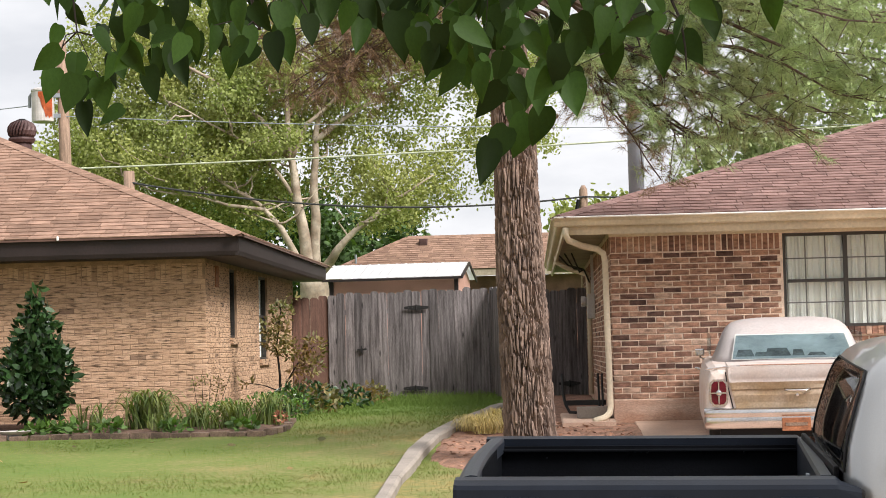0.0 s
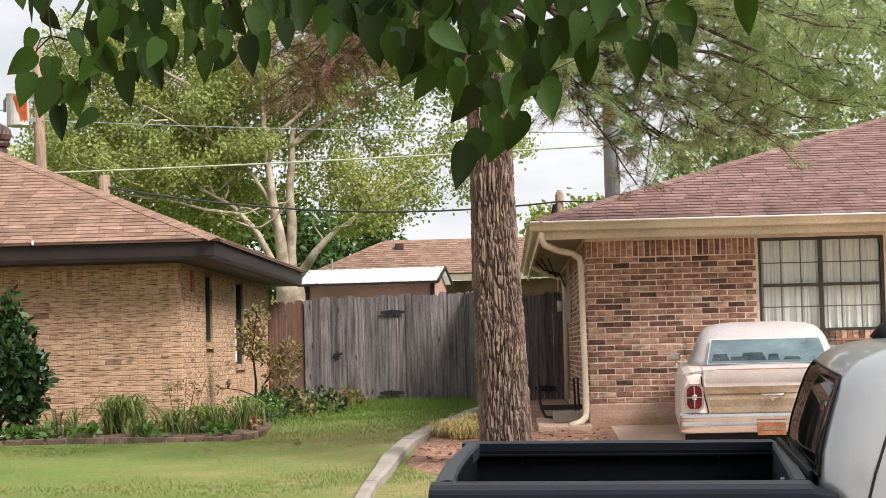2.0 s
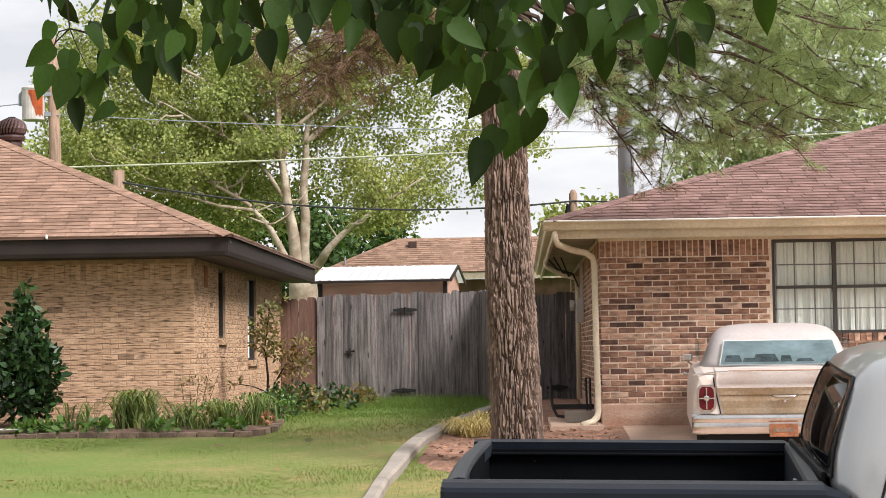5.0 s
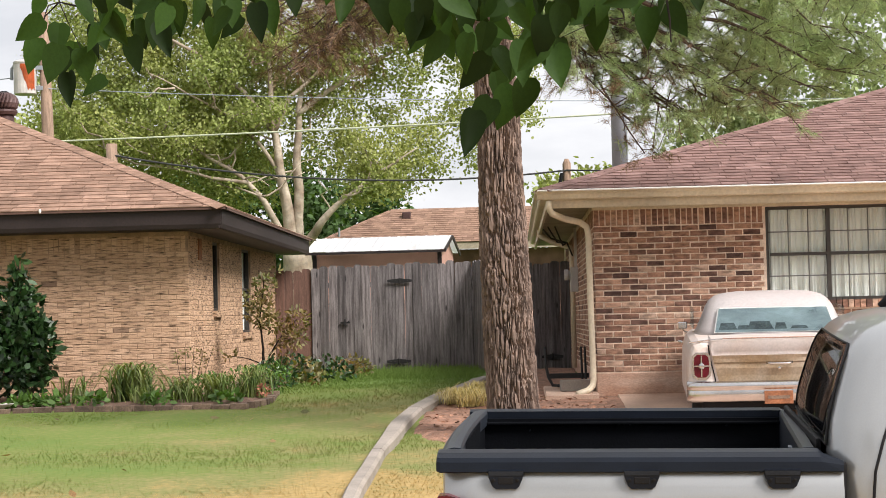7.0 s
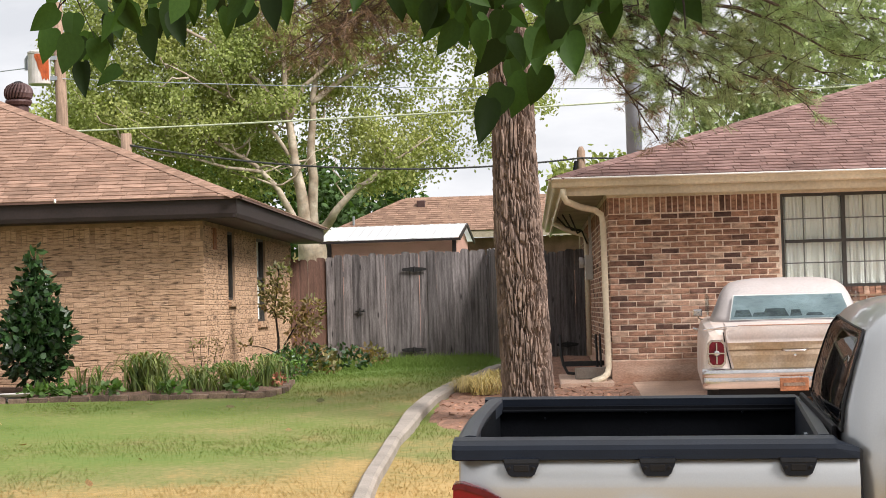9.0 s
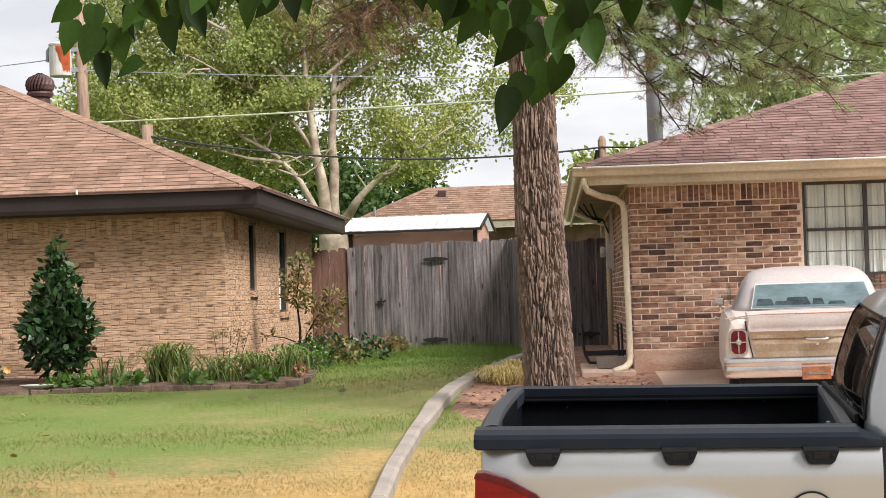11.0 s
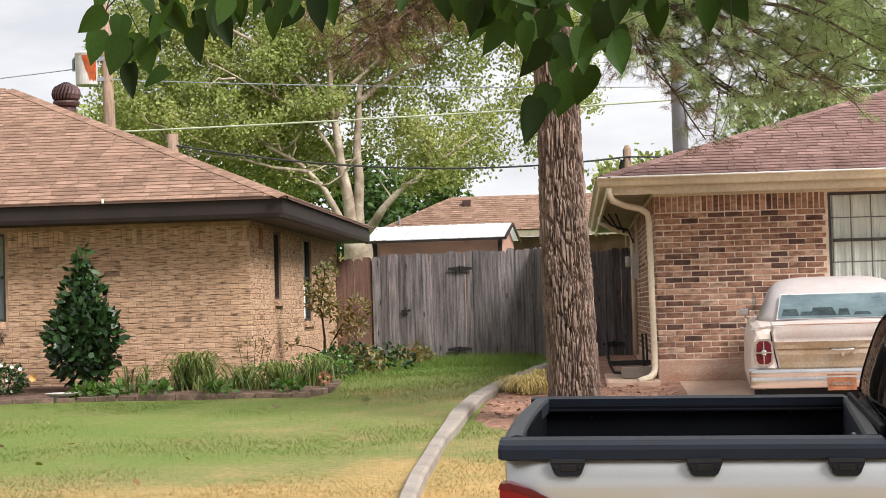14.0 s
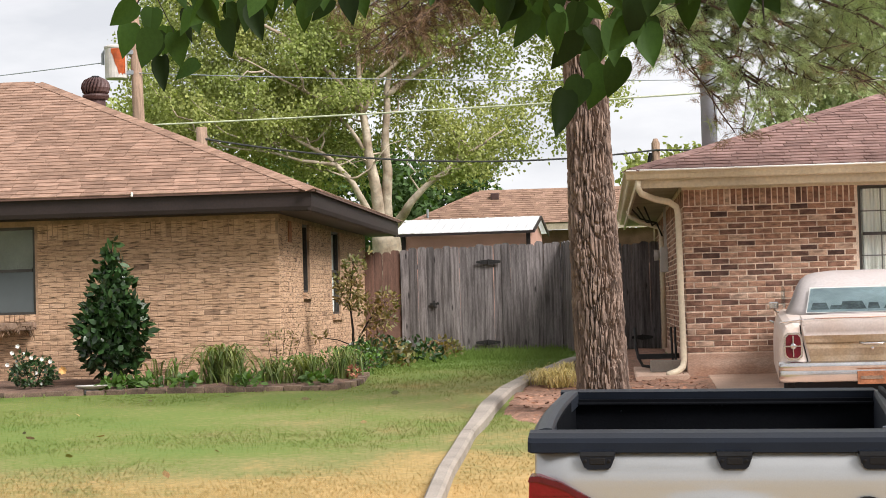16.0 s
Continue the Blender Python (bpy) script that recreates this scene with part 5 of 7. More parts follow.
for s in (1, -1):
    fy = (lambda y: y) if s > 0 else (lambda y: BW - y)
    o = [(1.72, 0.05), (1.76, 0.35), (2.55, 0.36), (2.85, 0.06)]
    bm = bmesh.new()
    loft(bm, [[(x, fy(-0.14 + 0.46 * z - d), z) for x, z in o] for d in (0.0, 0.02)])
    part("side_window", bm, M["dark_glass"], truck, "dark side window")
    part("roof_rack", tubed([(1.66, fy(0.2), 0.43), (1.70, fy(0.2), 0.47), (1.78, fy(0.2), 0.50), (2.4, fy(0.2), 0.51), (2.5, fy(0.2), 0.45)], [0.03, 0.035, 0.028, 0.026, 0.03], 8), M["dark_trim"], truck, "black roof rail", smooth=True)


# ---- old sedan ----
sedan = new("sedan")
sedan.location = (2.45, 17.6, ground_z(18.8) - 0.035)
sedan.rotation_euler = (radians(1.6), 0, radians(-4.5))
tagged(sedan, "faded white 1960s sedan with a dented gold trunk lid", "car")
BASE = 0.30 - 0.06


def car_ring(y, half, deck, low, tuck=0.03):
    h = half
    side = [(h - tuck, low), (h, low + 0.10), (h, low + 0.27), (h - 0.012, deck - 0.18), (h - 0.034, deck - 0.09), (h - 0.06, deck - 0.03), (h - 0.12, deck)]
    return [(-u, y, z) for u, z in side] + [(u, y, z) for u, z in side[::-1]]


part("body", loft(bmesh.new(), [car_ring(0.05, 0.80, 0.80, 0.34), car_ring(0.065, 0.825, 0.83, 0.325), car_ring(0.11, 0.838, 0.855, 0.31), car_ring(0.30, 0.845, 0.865, 0.28), car_ring(1.0, 0.86, 0.875, 0.24), car_ring(2.4, 0.865, 0.865, 0.22), car_ring(3.5, 0.855, 0.85, 0.24), car_ring(3.9, 0.84, 0.82, 0.30)]), M["car_paint"], sedan)


def rounded(cx, y0, y1, half, z, n=28, p=5.0):
    out = []
    cy, hy = (y0 + y1) / 2, (y1 - y0) / 2
    for k in range(n):
        a = 2 * math.pi * (k + 0.5) / n
        c, s = math.cos(a), math.sin(a)
        r = (abs(c) ** p + abs(s) ** p) ** (-1 / p)
        out.append((cx + half * r * c, cy + hy * r * s, z))
    return out


GREEN = ((0.855, 0.90, 3.05, 0.765), (0.93, 1.04, 2.85, 0.728), (1.02, 1.20, 2.70, 0.690), (1.13, 1.40, 2.55, 0.648), (1.20, 1.54, 2.45, 0.605), (1.245, 1.68, 2.38, 0.55), (1.272, 1.80, 2.30, 0.46), (1.288, 1.92, 2.22, 0.30))
part("greenhouse", loft(bmesh.new(), [rounded(0.03, y0, y1, half, z, 36, 4.5) for z, y0, y1, half in GREEN]), M["car_roof"], sedan, "chalky white roof", smooth=True)


def slope_y(z):
    return float(np.interp(z, [q[0] for q in GREEN], [q[1] for q in GREEN]))


def back_patch(hb, ht, z0, z1, out, n=10):
    rings = []
    for k in range(n + 1):
        f = k / n
        rings.append([(0.045 + (f - 0.5) * 2 * (hb + (ht - hb) * v), slope_y(z0 + (z1 - z0) * v) - out, z0 + (z1 - z0) * v) for v in (0, 0.25, 0.5, 0.75, 1.0)])
    bm = loft(bmesh.new(), rings, close=False, caps=False)
    bmesh.ops.solidify(bm, geom=bm.faces[:], thickness=0.004)
    return bm


part("window_surround", back_patch(0.599, 0.543, 0.897, 1.136, 0.015), M["white_trim"], sedan, "bright rear window trim")
# Flat backing on the solid shell: painted sky brightness, then dark seat outlines.
part("parcel_shelf", back_patch(0.588, 0.533, 0.905, 1.126, 0.020), M["sky_backing"], sedan, "pale panel behind the glass, coloured for the sky in it")
for cx, hw, top in ((-0.46, 0.09, 0.99), (-0.30, 0.07, 0.965), (-0.14, 0.13, 1.0), (0.06, 0.06, 0.985), (0.24, 0.09, 0.955)):
    bm = back_patch(hw, hw * 0.72, 0.926, top, 0.0245)
    bmesh.ops.translate(bm, verts=bm.verts, vec=(cx, 0, 0))
    part("headrest", bm, M["headrest"], sedan, "flat dark patch in the shape of a shadowed seat back")
part("rear_window", back_patch(0.59, 0.535, 0.903, 1.128, 0.030), M["car_glass"], sedan, "blue-grey rear window")
LID = ((0.475, 0.038), (0.53, 0.040), (0.60, 0.030), (0.645, 0.040), (0.658, 0.024), (0.69, 0.018), (0.722, 0.012), (0.76, 0.010), (0.80, 0.016), (0.835, 0.030), (0.862, 0.056), (0.880, 0.095))
lid = []
for k in range(41):
    f = k / 40
    row = []
    for z, y in LID:
        x = (f - 0.5) * 2 * (0.545 + 0.07 * min(1.0, (z - 0.475) / 0.3))
        dent = 0.035 * math.exp(-((x - 0.30) / 0.13) ** 2 - ((z - 0.70) / 0.05) ** 2) + 0.02 * math.exp(-((x + 0.46) / 0.08) ** 2 - ((z - 0.70) / 0.04) ** 2) - 0.018 * math.exp(-((x - 0.42) / 0.07) ** 2 - ((z - 0.72) / 0.03) ** 2)
        row.append((x, y + dent, z))
    lid.append(row)
for rows_of, key, what in ((slice(0, 7), "trunk_paint", "dented gold lower half of the trunk lid"), (slice(6, 12), "car_paint", "pinkish white rolled upper half of the trunk lid")):
    bm = loft(bmesh.new(), [row[rows_of] for row in lid], close=False, caps=False)
    bmesh.ops.solidify(bm, geom=bm.faces[:], thickness=-0.02)
    part("trunk_lid", bm, M[key], sedan, what, smooth=rows_of.start > 0)
part("deck_lid_top", boxed(-0.615, 0.615, 0.096, 0.90, 0.858, 0.881, bevel=0.006), M["car_paint"], sedan)
part("rust_edge", tubed([(-0.50, 0.088, 0.878), (-0.2, 0.084, 0.880), (0.2, 0.084, 0.880), (0.56, 0.088, 0.878)], 0.006, 6), M["rust_pale"], sedan, "rusty trunk edge")
part("chrome_spear", tubed([(-0.82, 0.1, 0.845), (-0.62, 0.085, 0.868), (-0.5, 0.08, 0.872)], 0.008, 6), M["chrome"], sedan)
part("chrome_spear", tubed([(0.82, 0.1, 0.845), (0.62, 0.085, 0.868)], 0.008, 6), M["chrome"], sedan)
for x in (-0.615, 0.615):
    part("lid_gap", tubed([(x * 1.035, 0.055, 0.82), (x * 1.02, 0.042, 0.72), (x * 0.93, 0.045, 0.47)], 0.006, 6), M["dark_trim"], sedan)
part("lid_handle", tubed([(-0.10, 0.012, 0.648), (-0.06, -0.012, 0.640), (0.10, -0.012, 0.640), (0.14, 0.012, 0.650)], 0.011, 8), M["chrome"], sedan, smooth=True)
part("key_lock", lathe(bmesh.new(), [(0.014, 0.03), (0.014, 0.012), (0, 0.010)], (0.02, 0, 0.595), 10, "y"), M["chrome"], sedan)
for x in (-0.34, -0.10):
    part("emblem_mount", boxed(x - 0.018, x + 0.018, 0.024, 0.044, 0.675, 0.692), M["rust"], sedan)
for s in (-1, 1):
    cx, cz, hw, hh = s * 0.705, 0.626, 0.092, 0.128
    six = [(cx - hw * 0.55, cz - hh), (cx + hw * 0.55, cz - hh), (cx + hw * 0.92, cz - hh * 0.75), (cx + hw, cz), (cx + hw * 0.92, cz + hh * 0.75), (cx + hw * 0.55, cz + hh), (cx - hw * 0.55, cz + hh), (cx - hw * 0.92, cz + hh * 0.75), (cx - hw, cz), (cx - hw * 0.92, cz - hh * 0.75)]
    lamp = part("tail_lamp", prism(bmesh.new(), six, 0.028, 0.10), M["chrome"], sedan, "chrome-rimmed tall red tail lamp")
    inner = [((x - cx) * 0.78 + cx, (z - cz) * 0.84 + cz) for x, z in six]
    part("lens", prism(bmesh.new(), inner, 0.018, 0.06), M["old_lens"], lamp, "ribbed red lens")
    part("reflector", lathe(bmesh.new(), [(0.028, 0.03), (0.028, 0.008), (0.020, 0.0), (0, -0.002)], (cx, 0, cz), 16, "y"), M["chrome"], lamp)
    bm = boxed(cx - 0.075, cx + 0.075, 0.010, 0.03, cz - 0.006, cz + 0.006)
    box(bm, cx - 0.006, cx + 0.006, 0.0102, 0.0302, cz - 0.10, cz + 0.10)
    part("lens_bar", bm, M["chrome"], lamp)
    part("door_mirror", boxed(*sorted((s * 0.80, s * 0.90)), 2.25, 2.31, 0.90, 0.975, bevel=0.012), M["chrome"], sedan, "small chrome door mirror")
    part("mirror_stalk", tubed([(s * 0.80, 2.28, 0.86), (s * 0.84, 2.28, 0.88), (s * 0.85, 2.28, 0.905)], 0.008, 6), M["chrome"], sedan)
    part("door_handle", tubed([(s * 0.865, 1.5, 0.79), (s * 0.90, 1.52, 0.80), (s * 0.90, 1.66, 0.80), (s * 0.865, 1.68, 0.79)], 0.012, 6), M["chrome"], sedan)
    part("side_glass", boxed(*sorted((s * 0.74, s * 0.765)), 1.45, 2.55, 0.94, 1.13), M["car_glass"], sedan)
    for y in (0.85, 3.15):
        w = part("wheel", lathe(bmesh.new(), [(0.17, 0), (0.19, 0.02), (0.19, 0.16), (0.17, 0.18)], (s * 0.70 - 0.09, y, 0.355), 24, "x"), M["chrome"], sedan)
        part("tyre", lathe(bmesh.new(), [(0.19, 0.0), (0.26, 0.0), (0.28, 0.03), (0.285, 0.09), (0.28, 0.15), (0.26, 0.18), (0.19, 0.18)], (s * 0.70 - 0.09, y, 0.355), 28, "x"), M["rubber"], w)
bp2 = [(0.06, 0.482), (-0.03, 0.482), (-0.058, 0.474), (-0.073, 0.456), (-0.077, 0.436), (-0.071, 0.417), (-0.058, 0.408), (-0.059, 0.396), (-0.066, 0.365), (-0.062, 0.33), (-0.045, 0.300), (-0.01, 0.284), (0.08, 0.29)]
rings = []
for k in range(21):
    f = k / 20
    x = (f - 0.5) * 2 * 0.845
    b = 0.06 * abs(2 * f - 1) ** 6
    rings.append([(x, y + b, z) for y, z in bp2])
part("bumper", loft(bmesh.new(), rings), M["chrome"], sedan, "aged chrome bumper", smooth=True)
part("valance", boxed(-0.70, 0.70, 0.06, 0.12, 0.20, 0.30), M["dark_trim"], sedan)
plate = part("plate_recess", boxed(-0.132, 0.132, -0.082, -0.06, 0.268, 0.390, bevel=0.004), M["rust"], sedan, "rusty plate bracket")
part("plate_bar", boxed(-0.10, 0.10, -0.086, -0.0825, 0.315, 0.345), M["edging"], plate)


# ---- far buildings, poles and wires ----
shed = thing("shed", (-2.6, 37, 0), "pink-walled shed with a white sheet-metal roof behind the fence", "shed")
SX0, SX1 = -3.84, -1.34
part("wall", boxed(SX0, SX1, 36.2, 38.4, 0, 2.2), M["pink_wall"], shed, "pink painted siding")
bm = bmesh.new()
prism(bm, [(36.2, 2.2), (38.4, 2.2), (37.3, 2.52)], SX1 - 0.02, SX1, axis="x")
part("gable", bm, M["pink_wall"], shed)
sl = math.hypot(1.32, 0.33)
n = 30
rows2 = []
for i in range(n * 4 + 1):
    x = SX0 - 0.14 + (SX1 - SX0 + 0.26) * i / (n * 4)
    rib = 0.006 if i % 8 in (0, 1) else 0.0
    rows2.append([(x, 35.98, 2.225 + rib), (x, 37.3, 2.545 + rib), (x, 38.62, 2.225 + rib)])
bm = loft(bmesh.new(), rows2, close=False, caps=False)
bmesh.ops.solidify(bm, geom=bm.faces[:], thickness=0.012)
part("roof", bm, M["metal_roof"], shed, "ribbed white metal roof")
part("eave_trim", boxed(SX0 - 0.14, SX1 + 0.12, 35.99, 36.02, 2.17, 2.215), M["brown_paint"], shed)
for ya, za, yb, zb in ((35.98, 2.17, 37.3, 2.49), (38.62, 2.17, 37.3, 2.49)):
    part("barge_board", loft(bmesh.new(), [[(SX1 + 0.10, ya, za), (SX1 + 0.13, ya, za), (SX1 + 0.13, ya, za + 0.07), (SX1 + 0.10, ya, za + 0.07)], [(SX1 + 0.10, yb, zb), (SX1 + 0.13, yb, zb), (SX1 + 0.13, yb, zb + 0.06), (SX1 + 0.10, yb, zb + 0.06)]]), M["brown_paint"], shed)
part("corner_board", boxed(SX0 - 0.02, SX0 + 0.06, 36.17, 36.2, 0, 2.2), M["brown_paint"], shed)
part("corner_board", boxed(SX1 - 0.06, SX1 + 0.02, 36.17, 36.2, 0, 2.2), M["brown_paint"], shed)
shed.rotation_euler = (0, 0, radians(-4.5))

far = thing("far_house", (2, 54, 0), "distant brick house with an orange-brown shingle roof and cream eaves", "house")
part("wall", boxed(-4.9, 12.0, 50.6, 53.6, 0, 2.75), M["brown_brick"], far, "brown brick wall")
far_roof, _, _ = hip_roof(far, "roof", -5.5, 12.6, 50.0, 54.2, 2.93, 0.486, "orange-brown shingle roof", front_singles=0)
part("fascia", boxed(-5.48, 12.6, 50.02, 50.08, 2.74, 2.92), M["dim_cream"], far, "tan painted fascia")
part("roof_vent", boxed(-3.05, -2.82, 51.5, 51.7, 3.66, 3.86, bevel=0.02), M["vent_metal"], far)
part("roof_pipe", tubed([(-4.72, 50.5, 3.1), (-4.72, 50.5, 3.42)], 0.03, 8), M["galv"], far)

turb = thing("turbine_vent", (-7.41, 27.3, 4.0), "brown metal turbine vent on the shingle roof", "roof vent")
part("base", lathe(bmesh.new(), [(0.17, 3.75), (0.165, 4.02), (0.155, 4.05)], (-7.41, 27.3, 0), 24), M["vent_metal"], turb)
part("collar", lathe(bmesh.new(), [(0.20, 4.05), (0.225, 4.10), (0.22, 4.13), (0.16, 4.14)], (-7.41, 27.3, 0), 24), M["vent_metal"], turb)
for k in range(24):
    a = 2 * math.pi * k / 24
    bm = bmesh.new()
    rr = []
    for z, r in ((4.13, 0.17), (4.17, 0.215), (4.24, 0.235), (4.31, 0.225), (4.37, 0.18), (4.41, 0.10), (4.43, 0.04)):
        b = a + (z - 4.13) * 1.4
        rr.append([(-7.41 + (r + q) * math.cos(b + w), 27.3 + (r + q) * math.sin(b + w), z) for w, q in ((-0.10, -0.012), (0.0, 0.006), (0.12, 0.012), (0.10, -0.02))])
    loft(bm, rr)
    part("vane", bm, M["vent_metal"], turb)
part("core", lathe(bmesh.new(), [(0.14, 4.12), (0.19, 4.2), (0.19, 4.3), (0.12, 4.40), (0.05, 4.44), (0, 4.445)], (-7.41, 27.3, 0), 20), M["dark_trim"], turb)

turb.scale = (0.88, 0.88, 0.92)
turb.location.x -= 0.085

pole = thing("utility_pole", (-11.35, 45, 0), "wooden utility pole with a rust-streaked transformer tank", "utility pole")
part("pole", tubed([(-11.22, 45, -0.2), (-11.27, 45, 5.0), (-11.36, 45, 8.6)], [0.17, 0.15, 0.12], 14), M["pole_wood"], pole, smooth=True)
tank = part("transformer", lathe(bmesh.new(), [(0.255, 6.58), (0.275, 6.60), (0.275, 7.32), (0.288, 7.34), (0.288, 7.38), (0.20, 7.42), (0, 7.43)], (-11.80, 44.9, 0), 22), M["tank"], pole, "pale grey transformer tank")
bm = bmesh.new()
rings = []
for k in range(9):
    a = -1.75 + 1.35 * k / 8
    rings.append([(-11.80 + 0.281 * math.cos(a), 44.9 + 0.281 * math.sin(a), 7.31), (-11.80 + 0.281 * math.cos(a), 44.9 + 0.281 * math.sin(a), 6.66 + 0.55 * max(0, 4 - k) / 4 + 0.06 * (k % 2))])
loft(bm, rings, close=False, caps=False)
bmesh.ops.solidify(bm, geom=bm.faces[:], thickness=0.006)
part("rust_streak", bm, M["orange"], tank, "orange rust streaks")
part("bracket", boxed(-11.60, -11.36, 44.85, 44.95, 6.68, 6.78), M["galv"], pole)
part("bracket", boxed(-11.60, -11.36, 44.85, 44.95, 7.18, 7.28), M["galv"], pole)
part("bushing", tubed([(-12.13, 44.9, 6.95), (-12.13, 44.9, 7.22), (-12.0, 44.9, 7.38)], 0.04, 8), M["galv"], pole)

stub = thing("utility_pole", (1.42, 48, 0), "short wooden service pole behind the roof", "utility pole")
part("pole", tubed([(1.42, 48, -0.2), (1.43, 48, 4.80), (1.43, 48, 4.92)], [0.13, 0.11, 0.05], 12), M["pole_wood"], stub, smooth=True)
part("insulator", tubed([(1.25, 47.9, 4.30), (1.30, 47.9, 4.55)], 0.05, 8), M["dark_trim"], stub)
stub2 = thing("utility_pole", (-9.5, 44, 0), "old wooden pole stub among the trees", "utility pole")
part("pole", tubed([(-9.5, 44.2, -0.2), (-9.55, 44.2, 5.25)], [0.16, 0.13], 12), M["pole_wood"], stub2, smooth=True)
flue = thing("utility_pole", (1.86, 30.8, 0), "grey metal mast rising behind the brown shingle roof", "mast")
part("mast", lathe(bmesh.new(), [(0.13, 2.6), (0.13, 5.0), (0.14, 5.02), (0.14, 5.08), (0.0, 5.1)], (1.80, 30.8, 0), 20), M["galv"], flue, smooth=True)


def nearer(ob, s):
    """Draws a far thing towards the eye's side of the yard, smaller by the same share, ahead of the tree crowns."""
    eye = Vector((0.005, 0, 0.872))
    b = Vector(ob.get("base_at", (0, 0, 0)))
    ob.scale = (s, s, s)
    ob.location = b * s + eye * (1 - s)


for px0, lab in ((13.0, "wooden utility pole at the east end of the lines"), (-30.0, "wooden utility pole at the west end of the lines")):
    q = thing("utility_pole", (px0, 45.5, 0), lab, "utility pole")
    part("pole", tubed([(px0, 45.5, -0.2), (px0, 45.5, 8.4)], [0.17, 0.12], 12), M["pole_wood"], q, smooth=True)
    nearer(q, 0.93)
for q in (pole, stub, stub2):
    nearer(q, 0.93)


def wire(label, a, b, sag, r, mat):
    a, b = Vector(a), Vector(b)
    pts = [a.lerp(b, i / 24) + Vector((0, 0, -4 * sag * (i / 24) * (1 - i / 24))) for i in range(25)]
    ob = tagged(part("overhead_wire", tubed(pts, r, 6), mat, None), label, "wire", "overhead wires")
    nearer(ob, 0.93)


wire("pale service cable strung between poles", (-11.27, 44.9, 5.42), (13.0, 45.4, 6.2), 0.12, 0.021, M["cable_pale"])
wire("thick black utility cable strung between poles", (-9.55, 44.1, 4.98), (1.43, 47.9, 4.62), 0.42, 0.024, M["cable"])
wire("thick black utility cable strung between poles", (1.43, 47.9, 4.62), (13.0, 45.4, 4.9), 0.25, 0.022, M["cable"])
wire("thin grey power line strung between poles", (-11.32, 44.9, 6.72), (13.0, 45.4, 6.0), 0.25, 0.011, M["galv"])
wire("thin grey power line strung between poles", (-12.13, 44.9, 7.0), (-30, 45.4, 6.1), 0.15, 0.014, M["galv"])


# ---- plants ----
def strap_mesh(name, n, spread, height, width, droop, rnd, jitter=0.12):
    """Arching strap leaves from one crown."""
    verts, faces = [], []
    for _ in range(n):
        a = rnd.uniform(0, 2 * math.pi)
        h, s, w = height * rnd.uniform(0.6, 1.1), spread * rnd.uniform(0.3, 1.1), width * rnd.uniform(0.7, 1.2)
        bx, by = rnd.gauss(0, jitter), rnd.gauss(0, jitter)
        side = Vector((-math.sin(a), math.cos(a), 0))
        k = len(verts)
        m = 6
        for i in range(m + 1):
            f = i / m
            r = s * f ** 1.3
            z = h * (math.sin(min(f * 1.25, 1.6) * math.pi / 2) - droop * f ** 3)
            ww = w * (1 - f ** 2.5) * 0.5 + 0.001
            c = Vector((bx + r * math.cos(a), by + r * math.sin(a), z))
            verts += [c - side * ww, c + side * ww]
        faces += [(k + 2 * i, k + 2 * i + 1, k + 2 * i + 3, k + 2 * i + 2) for i in range(m)]
    return mesh_of(name, verts, faces)


def clump(x, y, n, spread, height, width, droop, mat, label, category, seed, group="", jitter=0.10, name="plant_clump"):
    t = thing(name, (x, y, ground_z(y) + 0.03), label, category, group)
    me = strap_mesh("leaves", n, spread, height, width, droop, random.Random(seed), jitter)
    me.transform(Matrix.Translation((x, y, ground_z(y) + 0.02)))
    link("leaves", me, M[mat], t)
    return t


LILY = "arching green strap-leaved daylily clump in the bed"
for i, (x, y, n, s, h, w) in enumerate(((-4.63, 22.25, 150, 0.48, 0.52, 0.028), (-5.25, 22.1, 36, 0.26, 0.36, 0.022), (-4.05, 22.3, 80, 0.36, 0.34, 0.022), (-3.55, 22.2, 80, 0.36, 0.36, 0.024), (-4.35, 21.9, 50, 0.28, 0.25, 0.015), (-3.20, 22.6, 70, 0.28, 0.42, 0.018), (-3.85, 22.0, 60, 0.25, 0.26, 0.014))):
    clump(x, y, n, s, h, w, 0.35, "lily", LILY, "daylily", 20 + i, "daylilies in the bed", name="daylily")
for i, (x, y, n, s, h) in enumerate(((-0.50, 20.7, 260, 0.40, 0.25), (-0.68, 21.0, 200, 0.36, 0.22), (-0.40, 21.3, 200, 0.34, 0.27))):
    clump(x, y, n, s, h, 0.006, 0.55, "straw", "tuft of dry yellow ornamental grass by the kerb", "grass tuft", 41 + i, "dry grass tufts", name="grass_tuft", jitter=0.07)


